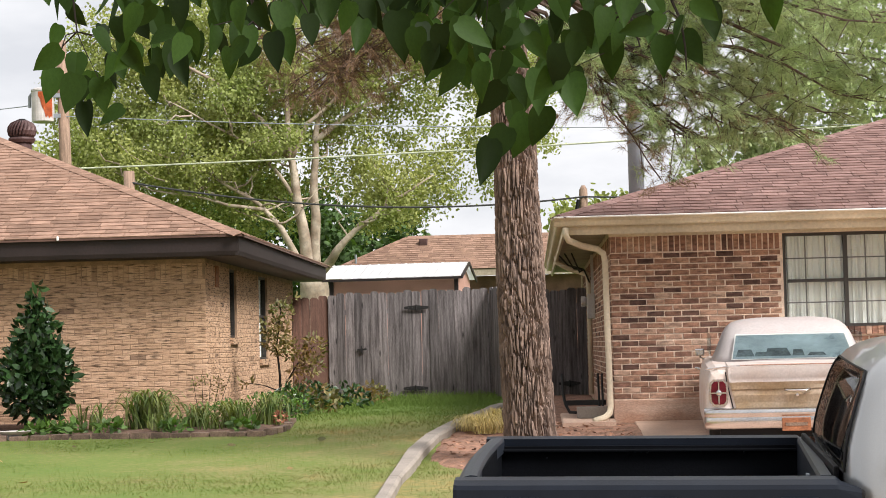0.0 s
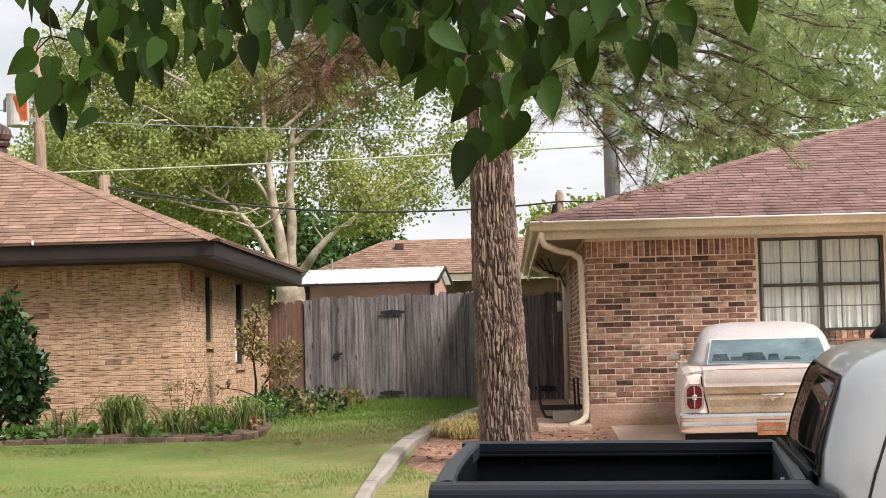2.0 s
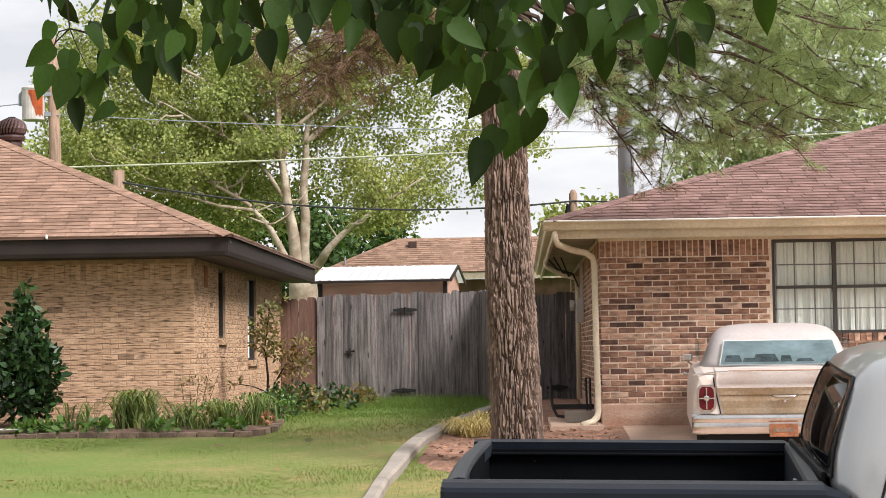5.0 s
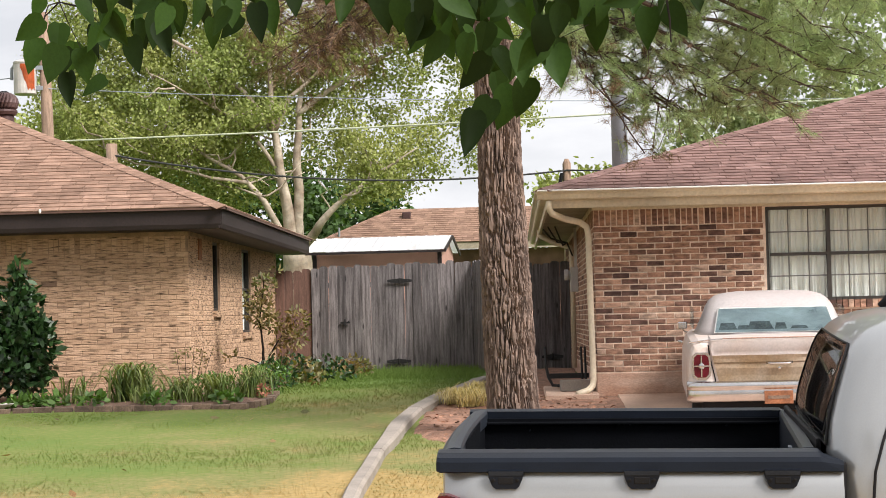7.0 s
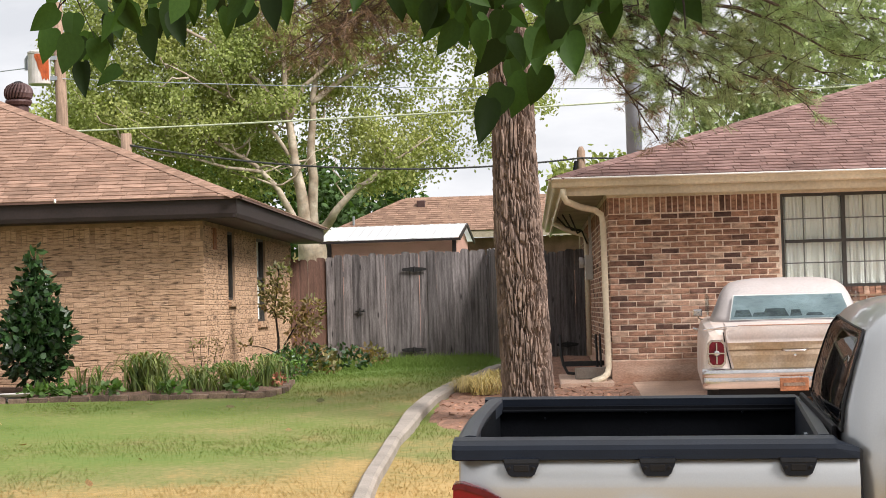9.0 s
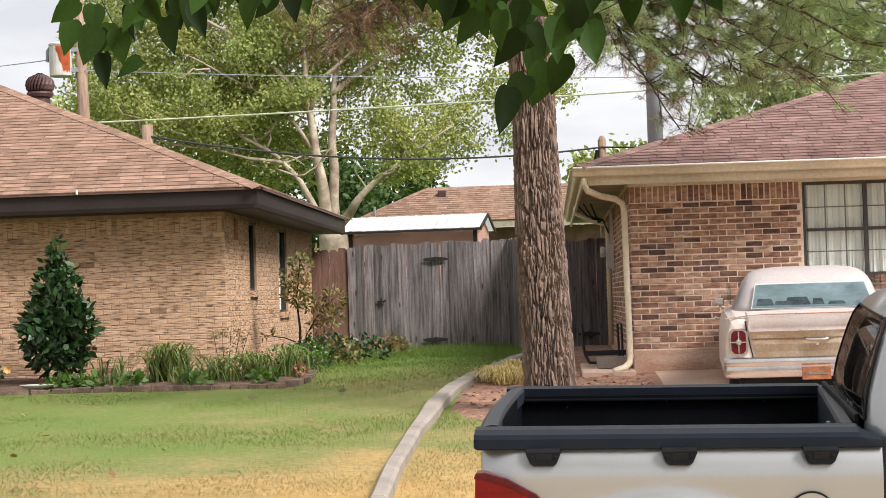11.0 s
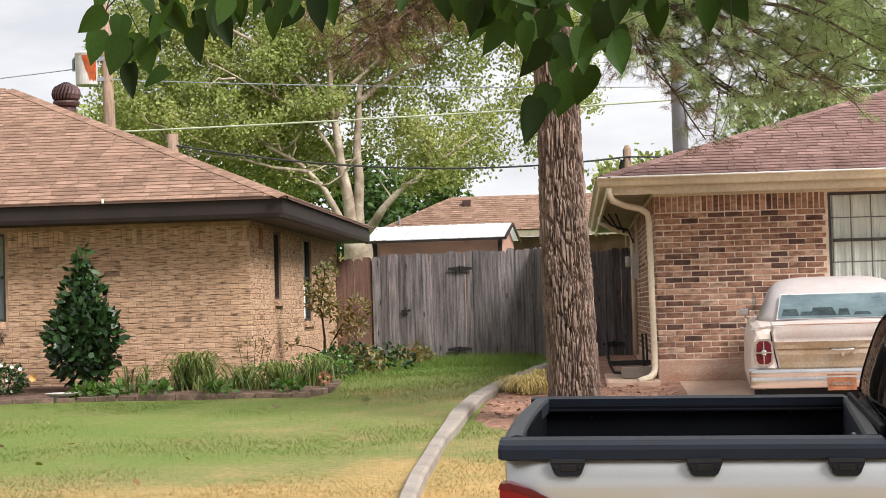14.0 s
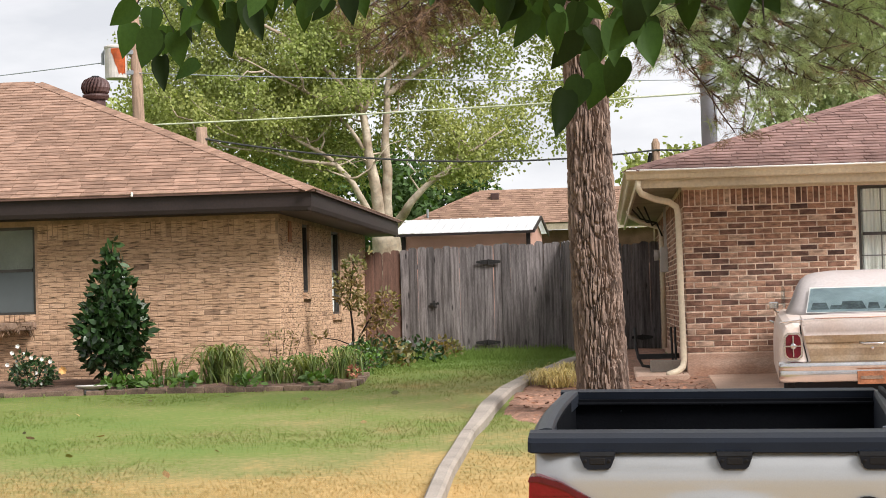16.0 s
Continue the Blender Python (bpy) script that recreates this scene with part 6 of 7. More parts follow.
def leafy(name, x, y, label, category, blobs, n, length, width, mat, stems=(), bias=0.6, flowers=(), seed=1, stem_mat="twig", group=""):
    """A shrub: stems and many leaves round blobs of (dx, dy, z, radius x, radius z)."""
    g0 = ground_z(y) + 0.02
    t = thing(name, (x, y, g0), label, category, group)
    gen = np.random.default_rng(seed)
    per = np.array([b[3] ** 2 * b[4] for b in blobs])
    per = np.maximum(6, (per / per.sum() * n).astype(int))
    allp, alln = [], []
    for (dx, dy, z, rx, rz), k in zip(blobs, per):
        d = unit(gen.normal(size=(k, 3)))
        rad = gen.uniform(0.55, 1.0, (k, 1)) ** 0.6
        allp.append(np.array([x + dx, y + dy, g0 + z]) + d * rad * np.array([rx, rx, rz]))
        alln.append(d)
    pos3, nor = np.concatenate(allp), np.concatenate(alln)
    ax3 = unit(nor * bias + gen.normal(size=pos3.shape) * 0.6 + np.array([0, 0, 0.15]))
    sd3 = unit(np.cross(ax3, gen.normal(size=pos3.shape)))
    keep = pos3[:, 2] > g0 + 0.01
    pos3, ax3, sd3 = pos3[keep], ax3[keep], sd3[keep]
    link("foliage", scatter_mesh("foliage", pos3, ax3, sd3, gen.uniform(0.7, 1.25, len(pos3)) * length, gen.uniform(0.75, 1.2, len(pos3)) * width), M[mat], t)
    for pts, r0, r1 in stems:
        m = len(pts)
        part("stem", tubed([(x + a, y + b, g0 + c) for a, b, c in pts], [r0 + (r1 - r0) * i / (m - 1) for i in range(m)], 7), M[stem_mat], t)
    for a, b, c, r, mt in flowers:
        bm = bmesh.new()
        for k in range(7):
            w = 2 * math.pi * k / 7
            c0 = Vector((x + a, y + b, g0 + c))
            o, s = Vector((math.cos(w), -0.5, math.sin(w))), Vector((-math.sin(w), 0, math.cos(w)))
            vs = [bm.verts.new(c0 + q) for q in (Vector((0, 0, 0)), o * r * 0.6 + s * r * 0.4, o * r, o * r * 0.6 - s * r * 0.4)]
            bm.faces.new(vs)
        part("flower", bm, M[mt], t)
    return t


# magnolia cone
blobs = []
rnd = random.Random(5)
for i in range(46):
    f = i / 45
    r = float(np.interp(f, [0, 0.08, 0.2, 0.34, 0.48, 0.62, 0.8, 1.0], [0.26, 0.38, 0.50, 0.54, 0.42, 0.31, 0.20, 0.06]))
    a = i * 2.4
    q = r * 0.55
    blobs.append((q * math.cos(a), q * math.sin(a), 0.18 + 1.52 * f, r * 0.52 + 0.03, 0.12))
blobs += [(0.42, -0.1, 0.72, 0.16, 0.13), (-0.40, -0.1, 0.62, 0.16, 0.12), (0.33, -0.1, 0.98, 0.12, 0.10), (-0.02, 0, 1.72, 0.07, 0.10)]
blobs = [(dx * 0.80, dy * 0.80, z, rx * 0.80, rz) for dx, dy, z, rx, rz in blobs]
leafy("magnolia_shrub", -6.0, 22.4, "cone-shaped evergreen shrub with dark glossy leaves", "shrub", blobs, 2300, 0.125, 0.066, "magnolia", stems=[([(0, 0, -0.1), (0.02, 0, 0.5), (0, 0, 1.1), (0, 0, 1.7)], 0.035, 0.008)], bias=0.9, seed=3)
leafy("nandina_shrub", -3.45, 25.3, "leggy shrub with dark stems and reddish-green leaves against buff brick", "shrub",
      [(0.05, 0, 1.35, 0.17, 0.16), (0.0, 0, 1.0, 0.20, 0.20), (-0.1, 0, 1.18, 0.14, 0.12), (0.12, 0, 0.85, 0.16, 0.14), (0.48, 0.1, 0.88, 0.17, 0.16), (0.42, 0, 0.62, 0.18, 0.13), (-0.45, 0, 0.42, 0.13, 0.04), (0.18, 0, 1.55, 0.10, 0.06), (0.25, 0, 0.5, 0.12, 0.14)],
      900, 0.075, 0.034, "nandina", stems=[([(0, 0, -0.1), (0.02, 0, 0.5), (-0.02, 0, 0.9), (0.05, 0, 1.45)], 0.022, 0.006), ([(0.05, 0, -0.1), (0.1, 0, 0.4), (0.25, 0, 0.65), (0.48, 0.1, 0.9)], 0.016, 0.005), ([(0.0, 0, 0.3), (-0.2, 0, 0.38), (-0.45, 0, 0.42)], 0.010, 0.004)], seed=8)
for i, (x, y, r, h) in enumerate(((-3.25, 24.9, 0.30, 0.24), (-3.0, 25.6, 0.34, 0.24), (-2.75, 27.2, 0.36, 0.22), (-2.55, 28.6, 0.35, 0.20), (-3.3, 27.3, 0.3, 0.26))):
    leafy("groundcover_shrub", x, y, "low mound of dark green broad-leaved groundcover", "shrub", [(0, 0, h * 0.6, r, h), (0.15, -0.1, h * 0.4, r * 0.7, h * 0.7), (-0.15, 0.1, h * 0.5, r * 0.7, h * 0.8)], 260, 0.085, 0.05, "magnolia" if i % 2 == 0 else "nandina", seed=30 + i, group="groundcover mounds")
for i, (x, y, r, h) in enumerate(((-3.35, 23.0, 0.26, 0.34), (-3.75, 22.8, 0.24, 0.28), (-3.1, 23.6, 0.26, 0.34))):
    leafy("bedding_plant", x, y, "bushy bright green bedding plant", "plant", [(0, 0, h * 0.5, r, h * 0.55), (0.1, 0, h * 0.8, r * 0.6, h * 0.3)], 320, 0.06, 0.025, "herb", seed=40 + i, group="bedding plants")
for i, (x, y) in enumerate(((-5.62, 21.85), (-5.42, 21.75), (-4.98, 21.8), (-5.8, 21.7), (-4.2, 21.65), (-3.4, 21.7))):
    leafy("hosta", x, y, "low bright green broad-leaved plant at the bed's edge", "plant", [(0, 0, 0.06, 0.17, 0.07)], 60, 0.11, 0.06, "herb", seed=50 + i, group="low broad-leaved plants")
leafy("reddish_sprigs", -4.0, 22.9, "wispy reddish-stemmed perennial by the brick corner", "plant", [(0, 0, 0.45, 0.22, 0.16), (0.2, 0, 0.55, 0.1, 0.12)], 110, 0.05, 0.018, "nandina", stems=[([(0.05 * k - 0.1, 0, -0.02), (0.08 * k - 0.15, 0, 0.3), (0.12 * k - 0.2, 0, 0.62)], 0.005, 0.002) for k in range(5)], seed=60)
leafy("coral_flowers", -3.05, 22.5, "small clump of coral-red flowers", "flower", [(0, 0, 0.10, 0.07, 0.07)], 60, 0.05, 0.03, "red_petal", seed=61)
leafy("rose_bush", -6.95, 22.2, "rose bush with small white blooms", "rose bush", [(0, 0, 0.16, 0.30, 0.16), (-0.12, 0, 0.34, 0.14, 0.12), (0.1, 0, 0.30, 0.16, 0.08)], 620, 0.055, 0.036, "magnolia",
      stems=[([(0, 0, -0.05), (-0.1, 0, 0.25), (-0.15, 0, 0.5)], 0.008, 0.003), ([(0, 0, -0.05), (0.1, 0, 0.2), (0.2, 0, 0.36)], 0.008, 0.003)],
      flowers=[(-0.15, -0.1, 0.52, 0.03, "white_petal"), (-0.22, -0.1, 0.44, 0.03, "white_petal"), (0.05, -0.2, 0.38, 0.028, "white_petal"), (0.18, -0.2, 0.36, 0.028, "white_petal"), (0.28, -0.2, 0.33, 0.028, "white_petal"), (-0.25, -0.2, 0.3, 0.03, "white_petal"), (0.12, -0.25, 0.2, 0.025, "white_petal"), (0.45, -0.25, 0.22, 0.055, "yellow_petal")], seed=62)
dish = thing("saucer", (-6.02, 21.45, ground_z(21.45)), "pale shallow saucer resting on the bed edging", "saucer")
part("bowl", lathe(bmesh.new(), [(0.08, 0.05), (0.15, 0.062), (0.19, 0.09), (0.195, 0.097), (0.185, 0.095), (0.14, 0.072), (0.0, 0.068)], (-6.02, 21.45, ground_z(21.45)), 28), M["tank"], dish, smooth=True)
part("foot", lathe(bmesh.new(), [(0.09, 0.0), (0.08, 0.05)], (-6.02, 21.45, ground_z(21.45)), 20), M["tank"], dish)

planter = thing("window_box", (-8.1, 23.35, 0.70), "window box with dry brown trailing stems", "window box")
part("trough", boxed(-8.9, -7.28, 23.22, 23.45, 0.66, 0.76, bevel=0.01), M["pole_wood"], planter)
k = 420
gen = np.random.default_rng(77)
pos = np.stack([gen.uniform(-8.9, -7.26, k), gen.uniform(23.16, 23.40, k), gen.uniform(0.68, 0.79, k)], 1)
ax = unit(gen.normal(size=(k, 3)) * 0.5 + np.array([0, -0.3, -0.6]))
link("dry_stems", scatter_mesh("dry_stems", pos, ax, unit(np.cross(ax, gen.normal(size=(k, 3)))), gen.uniform(0.08, 0.22, k), gen.uniform(0.008, 0.016, k)), M["dead_needle"], planter, "dry brown stems")


# ---- trees ----
def limb(bm, pts, r0, r1, sides=8):
    m = len(pts)
    tube(bm, pts, [r0 + (r1 - r0) * (i / (m - 1)) ** 0.8 for i in range(m)], sides)


def curve_pts(a, b, rnd, wob, n=6):
    a, b = Vector(a), Vector(b)
    return [a.lerp(b, i / n) + Vector((rnd.uniform(-wob, wob), rnd.uniform(-wob, wob), rnd.uniform(-wob, wob))) * (0 if i in (0, n) else 1) for i in range(n + 1)]


def crown(name, tree, centres, radii, per, length, width, mat, seed, label="", droop=0.3):
    gen = np.random.default_rng(seed)
    c = np.repeat(np.asarray(centres), per, 0)
    r = np.repeat(np.asarray(radii), per, 0)
    n = len(c)
    pos3 = c + gen.normal(size=(n, 3)) * r[:, None] * np.array([0.55, 0.55, 0.42])
    a3 = unit(gen.normal(size=(n, 3)) + np.array([0, 0, -droop]))
    s3 = unit(np.cross(a3, gen.normal(size=(n, 3))))
    return link(name, scatter_mesh(name, pos3, a3, s3, gen.uniform(0.7, 1.3, n) * length, gen.uniform(0.7, 1.3, n) * width), M[mat], tree, label)


def sycamore():
    t = thing("sycamore_tree", (-5.1, 45, 0), "broad sycamore with pale mottled limbs and thinning yellow-green leaves", "tree")
    rnd = random.Random(11)
    trunk = [(-5.15, 44.4, -0.2), (-5.12, 44.4, 1.2), (-5.14, 44.3, 2.3), (-5.18, 44.2, 2.9)]
    part("trunk", tubed(trunk, [0.46, 0.38, 0.35, 0.30], 16), M["syc_bark"], t, "pale mottled trunk", smooth=True)
    mains = (((-5.25, 44.2, 2.6), (-5.42, 44, 4.2), (-5.62, 43.9, 5.6), (-5.75, 43.9, 7.2), (-5.9, 44.2, 10.0), 0.17),
             ((-5.1, 44.3, 2.6), (-5.12, 44.1, 4.4), (-5.05, 44, 5.9), (-4.6, 44.1, 7.4), (-4.0, 44.4, 10.0), 0.15),
             ((-5.35, 44.2, 2.7), (-5.85, 43.8, 3.75), (-6.4, 43.7, 4.35), (-7.4, 43.6, 5.05), (-9.2, 43.6, 5.75), 0.10),
             ((-4.95, 44.2, 2.7), (-4.6, 43.8, 3.15), (-4.1, 43.7, 3.65), (-3.4, 43.6, 4.15), (-2.2, 43.6, 4.9), 0.14),
             ((-5.6, 43.9, 5.4), (-5.2, 43.8, 6.2), (-4.5, 43.8, 6.8), (-3.4, 43.9, 7.3), (-2.2, 44.0, 7.7), 0.07),
             ((-5.55, 44, 5.3), (-6.3, 44, 6.4), (-7.5, 44.2, 7.4), (-9.0, 44.4, 8.2), (-10.2, 44.5, 8.6), 0.08),
             ((-5.05, 44, 5.8), (-4.0, 44.2, 6.6), (-2.8, 44.4, 7.3), (-1.6, 44.6, 7.8), (-0.6, 44.6, 8.0), 0.08),
             ((-6.2, 43.7, 4.2), (-7.0, 43.6, 4.3), (-8.0, 43.6, 4.6), (-8.9, 43.6, 4.7), (-9.8, 43.8, 5.2), 0.05),
             ((-5.4, 44.0, 4.3), (-6.0, 43.9, 5.2), (-6.6, 43.8, 5.8), (-7.6, 43.8, 6.3), (-8.6, 43.9, 6.9), 0.06))
    ends = []
    for *pts, r in mains:
        bm = bmesh.new()
        fine = []
        for i, (a, b) in enumerate(zip(map(Vector, pts), map(Vector, pts[1:]))):
            for k in range(5):
                p = a.lerp(b, k / 5)
                fine.append(p + 0.11 * Vector((noise.noise(p * 0.9 + Vector((r * 90, 0, 0))), 0.5 * noise.noise(p * 1.1), 0.4 * noise.noise(p * 1.3))) * min(1.0, (i * 5 + k) / 4))
        fine.append(Vector(pts[-1]))
        limb(bm, fine, r, 0.014, 10)
        part("limb", bm, M["syc_bark"], t, smooth=True)
        for k in range(9):
            f = rnd.uniform(0.25, 1.0) * (len(pts) - 1)
            i = min(int(f), len(pts) - 2)
            a = Vector(pts[i]).lerp(Vector(pts[i + 1]), f - i)
            b = a + Vector((rnd.uniform(-1.5, 1.5), rnd.uniform(-1.0, 1.0), rnd.uniform(-0.2, 1.2)))
            bm = bmesh.new()
            q = curve_pts(a, b, rnd, 0.12)
            limb(bm, q, 0.03, 0.008, 6)
            part("branch", bm, M["syc_bark"], t, smooth=True)
            ends += [Vector(v) for v in q[3:]]
    centres = []
    for e in ends:
        if not (-6.1 < e.x < -4.2 and e.z < 4.8):
            centres.append(e)
    for _ in range(1900):
        x, z = rnd.uniform(-11.6, 0.6), rnd.uniform(3.7, 9.8)
        cx = (x + 5.5) / 6.2
        low = 3.5 + 1.0 * abs(cx) ** 2 + (1.0 if -5.9 < x < -4.3 else 0) + (0.6 if x > -2.6 else 0)
        if z < low or cx * cx + ((z - 6.4) / 4.4) ** 2 > 1:
            continue
        dens = 1.0 if x < -6.2 else 0.6 if x < -3 else 0.55
        if noise.noise((x * 0.8, z * 0.8, 3.3)) * 0.5 + 0.5 > dens + 0.1 and rnd.random() > 0.3:
            continue
        if rnd.random() < dens:
            centres.append(Vector((x, rnd.uniform(43.9, 47.5), z)))
    crown("crown", t, [tuple(c) for c in centres], [0.36] * len(centres), 84, 0.080, 0.062, "syc_leaf", 3)


sycamore()


def far_tree(x, y, rx, z0, z1, n, seed, mat="far_leaf", trunk=True, size=0.2):
    t = thing("background_tree", (x, y, 0), "dense dark green tree beyond the back fence", "tree", "trees beyond the fence")
    rnd = random.Random(seed)
    part("trunk", tubed([(x, y, -0.2), (x + 0.1, y, z0 + 0.5), (x, y, (z0 + z1) / 2)], [0.3, 0.22, 0.08], 8), M["pole_wood"], t)
    centres, rad = [], []
    for _ in range(n):
        d = unit(np.array([[rnd.gauss(0, 1), rnd.gauss(0, 1), rnd.gauss(0, 1)]]))[0] * rnd.uniform(0.35, 1.0) ** 0.5
        centres.append((x + rx * d[0], y + rx * 0.6 * d[1], (z0 + z1) / 2 + (z1 - z0) / 2 * d[2]))
        rad.append(rnd.uniform(0.35, 0.75))
    crown("crown", t, centres, rad, 70, size, size * 0.7, mat, seed)


far_tree(-8.3, 56, 3.0, 2.0, 6.2, 120, 4)
far_tree(-13.6, 58, 3.6, 2.2, 8.2, 120, 5, "syc_leaf")
far_tree(-5.2, 60, 2.2, 2.2, 5.6, 60, 6)
far_tree(2.9, 62, 2.6, 2.6, 5.9, 60, 7, "syc_leaf")
far_tree(-17, 62, 3.5, 2.0, 7.2, 60, 9)
# These two crowns take the leaf colour with haze painted in.
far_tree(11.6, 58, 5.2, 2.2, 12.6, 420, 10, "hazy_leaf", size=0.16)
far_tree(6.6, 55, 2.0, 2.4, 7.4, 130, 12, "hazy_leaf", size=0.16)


def needles(tree, tips, per, length, mat, seed, name="needle_tuft", width=0.0055, cone=0.75):
    gen = np.random.default_rng(seed)
    p = np.repeat(np.array([t[0] for t in tips]), per, 0)
    d = np.repeat(np.array([t[1] for t in tips]), per, 0)
    n = len(p)
    a3 = unit(d + gen.normal(size=(n, 3)) * cone)
    p = p - d * gen.uniform(0, 0.16, (n, 1)) + gen.normal(size=(n, 3)) * 0.008
    s3 = unit(np.cross(a3, gen.normal(size=(n, 3))))
    link(name, scatter_mesh(name, p, a3, s3, gen.uniform(0.6, 1.25, n) * length, np.full(n, width), "blade"), M[mat], tree)


def pine_boughs():
    rnd = random.Random(21)
    live, dead, bare = [], [], []
    spec = []
    for i in range(8):
        spec.append(((-0.2, 18.1, rnd.uniform(4.4, 5.3)), (rnd.uniform(2.8, 6.0), 19 + rnd.uniform(-0.9, 1.6), rnd.uniform(3.3, 4.9)), 0.034, "live"))
    for i in range(4):
        spec.append(((-0.2, 18.1, rnd.uniform(4.5, 5.6)), (rnd.uniform(2.4, 4.6), 18.8 + rnd.uniform(-0.5, 1.2), rnd.uniform(3.05, 4.3)), 0.026, "live"))
    for i in range(9):
        spec.append(((-0.2, 18.1, rnd.uniform(4.6, 5.2)), (rnd.uniform(-2.8, -1.7), 18.2 + rnd.uniform(-0.3, 0.4), rnd.uniform(3.25, 4.0)), 0.018, "dead"))
    spec += [((-0.2, 18, 4.5), (1.28, 18.9, 2.78), 0.028, "mixed"), ((-0.2, 18, 4.4), (1.36, 18.9, 2.5), 0.02, "dead"), ((-0.2, 18, 4.6), (1.78, 18.9, 2.8), 0.025, "mixed"), ((-0.2, 18, 4.6), (2.25, 18.9, 2.95), 0.02, "mixed"), ((-0.15, 18.0, 4.5), (3.6, 19.0, 3.24), 0.042, "live"), ((-0.2, 18.2, 4.9), (4.0, 19.2, 3.2), 0.04, "live"), ((-0.2, 18.2, 4.7), (3.2, 19.4, 3.15), 0.04, "live"), ((-0.2, 18.2, 4.5), (2.4, 19.2, 3.1), 0.03, "mixed"), ((-0.15, 18.0, 4.2), (1.3, 18.8, 3.65), 0.035, "live"), ((-0.15, 18.0, 4.25), (1.0, 18.6, 3.35), 0.03, "mixed"), ((-0.15, 18, 4.1), (1.15, 18.4, 3.45), 0.025, "live"),
             ((-0.2, 18, 4.5), (1.6, 19.2, 3.0), 0.03, "mixed"), ((-0.2, 18, 4.6), (2.75, 19.0, 3.0), 0.035, "mixed"),
             ((-0.15, 18, 4.2), (1.45, 18.8, 3.3), 0.022, "mixed"), ((-0.15, 18, 4.0), (0.6, 18.5, 3.35), 0.02, "dead"), ((-0.2, 18, 4.4), (1.75, 18.9, 2.95), 0.02, "mixed"), ((-0.2, 18, 4.4), (2.7, 18.9, 2.95), 0.025, "mixed"), ((-0.2, 18, 5.0), (-1.9, 18.3, 4.0), 0.03, "dead"), ((-0.2, 18, 4.8), (-1.6, 18.0, 3.75), 0.025, "dead"), ((-0.2, 18, 5.2), (-2.1, 18.2, 4.4), 0.03, "dead"), ((-0.2, 18, 4.6), (-0.85, 17.8, 3.85), 0.02, "dead")]
    for a, b, r, kind in spec:
        pts = curve_pts(a, b, rnd, 0.10, 8)
        bm = bmesh.new()
        limb(bm, pts, r * (0.55 if kind == "dead" else 1.0), 0.007, 7)
        part("bough", bm, M["pine_twig"], PINE)
        bm = bmesh.new()
        length = (Vector(b) - Vector(a)).length
        for k in range(int(9 + 6 * length)):
            f = rnd.uniform(0.3, 1.0) ** 0.8 * 8
            i = min(int(f), 7)
            p = Vector(pts[i]).lerp(Vector(pts[i + 1]), f - i)
            d = Vector((rnd.uniform(-0.6, 0.9), rnd.uniform(-0.7, 0.7), rnd.uniform(-0.6, 0.5))).normalized()
            e = p + d * rnd.uniform(0.2, 0.55) + Vector((0, 0, -0.06))
            mid = p.lerp(e, 0.5) + Vector((0, 0, 0.04))
            tube(bm, [p, mid, e], [0.004, 0.003, 0.002] if kind == "dead" else [0.007, 0.005, 0.003], 5)
            for q in (e, mid, p.lerp(e, 0.8), e + Vector((rnd.uniform(-0.1, 0.1), rnd.uniform(-0.1, 0.1), rnd.uniform(-0.08, 0.08)))):
                dd = (d + Vector((rnd.uniform(-0.5, 0.5), rnd.uniform(-0.5, 0.5), rnd.uniform(-0.4, 0.5)))).normalized()
                w = rnd.random()
                if kind == "live" or (kind == "mixed" and w < 0.6):
                    live.append((tuple(q), tuple(dd)))
                elif w < 0.75:
                    dead.append((tuple(q), tuple((dd + Vector((0, 0, -0.5))).normalized())))
        part("twig", bm, M["pine_twig"], PINE, kind="stuff")
    needles(PINE, live, 40, 0.11, "needle", 5, width=0.006)
    needles(PINE, dead, 26, 0.11, "dead_needle", 6, cone=0.7, width=0.005)


pine_boughs()


# ---- shade tree over the camera: hanging heart-shaped leaves ----
def heart_leaf(name, fold, curl):
    out = [(0, 0.0), (0.20, -0.035), (0.37, 0.06), (0.445, 0.22), (0.43, 0.40), (0.335, 0.60), (0.20, 0.79), (0.075, 0.93), (0.0, 1.02)]
    verts, faces = [], []
    for u, v in out:
        verts.append((u, v, fold * u - curl * v * v))
    n = len(out)
    for u, v in out[1:-1]:
        verts.append((-u, v, fold * u * 1.1 - curl * v * v))
    spine = []
    for v in (0.16, 0.35, 0.55, 0.75):
        spine.append(len(verts))
        verts.append((0, v, -0.02 - curl * v * v))
    left = [0] + list(range(n, n + n - 2)) + [n - 1]
    right = list(range(n))
    for edge, flip in ((right, False), (left, True)):
        quads = [(edge[0], edge[1], edge[2], spine[0]), (spine[0], edge[2], edge[3], spine[1]), (spine[1], edge[3], edge[4], edge[5]), (spine[1], edge[5], spine[2]), (spine[2], edge[5], edge[6], spine[3]), (spine[3], edge[6], edge[7], edge[8])]
        for q in quads:
            faces.append(tuple(reversed(q)) if flip else q)
    me = mesh_of(name, verts, faces)
    me.polygons.foreach_set("use_smooth", [True] * len(me.polygons))
    me.materials.append(M["leaf"])
    return me


SHADE = thing("shade_tree", (2.9, 3.3, ground_z(3.3)), "shade tree with hanging broad heart-shaped green leaves", "tree")
bark_trunk(SHADE, [(2.9, 3.3, -1.1), (2.86, 3.3, 0.3), (2.8, 3.3, 1.6), (2.7, 3.3, 2.4), (2.6, 3.3, 3.4)], [0.19, 0.15, 0.13, 0.11, 0.05], 40, 24, 0.01)
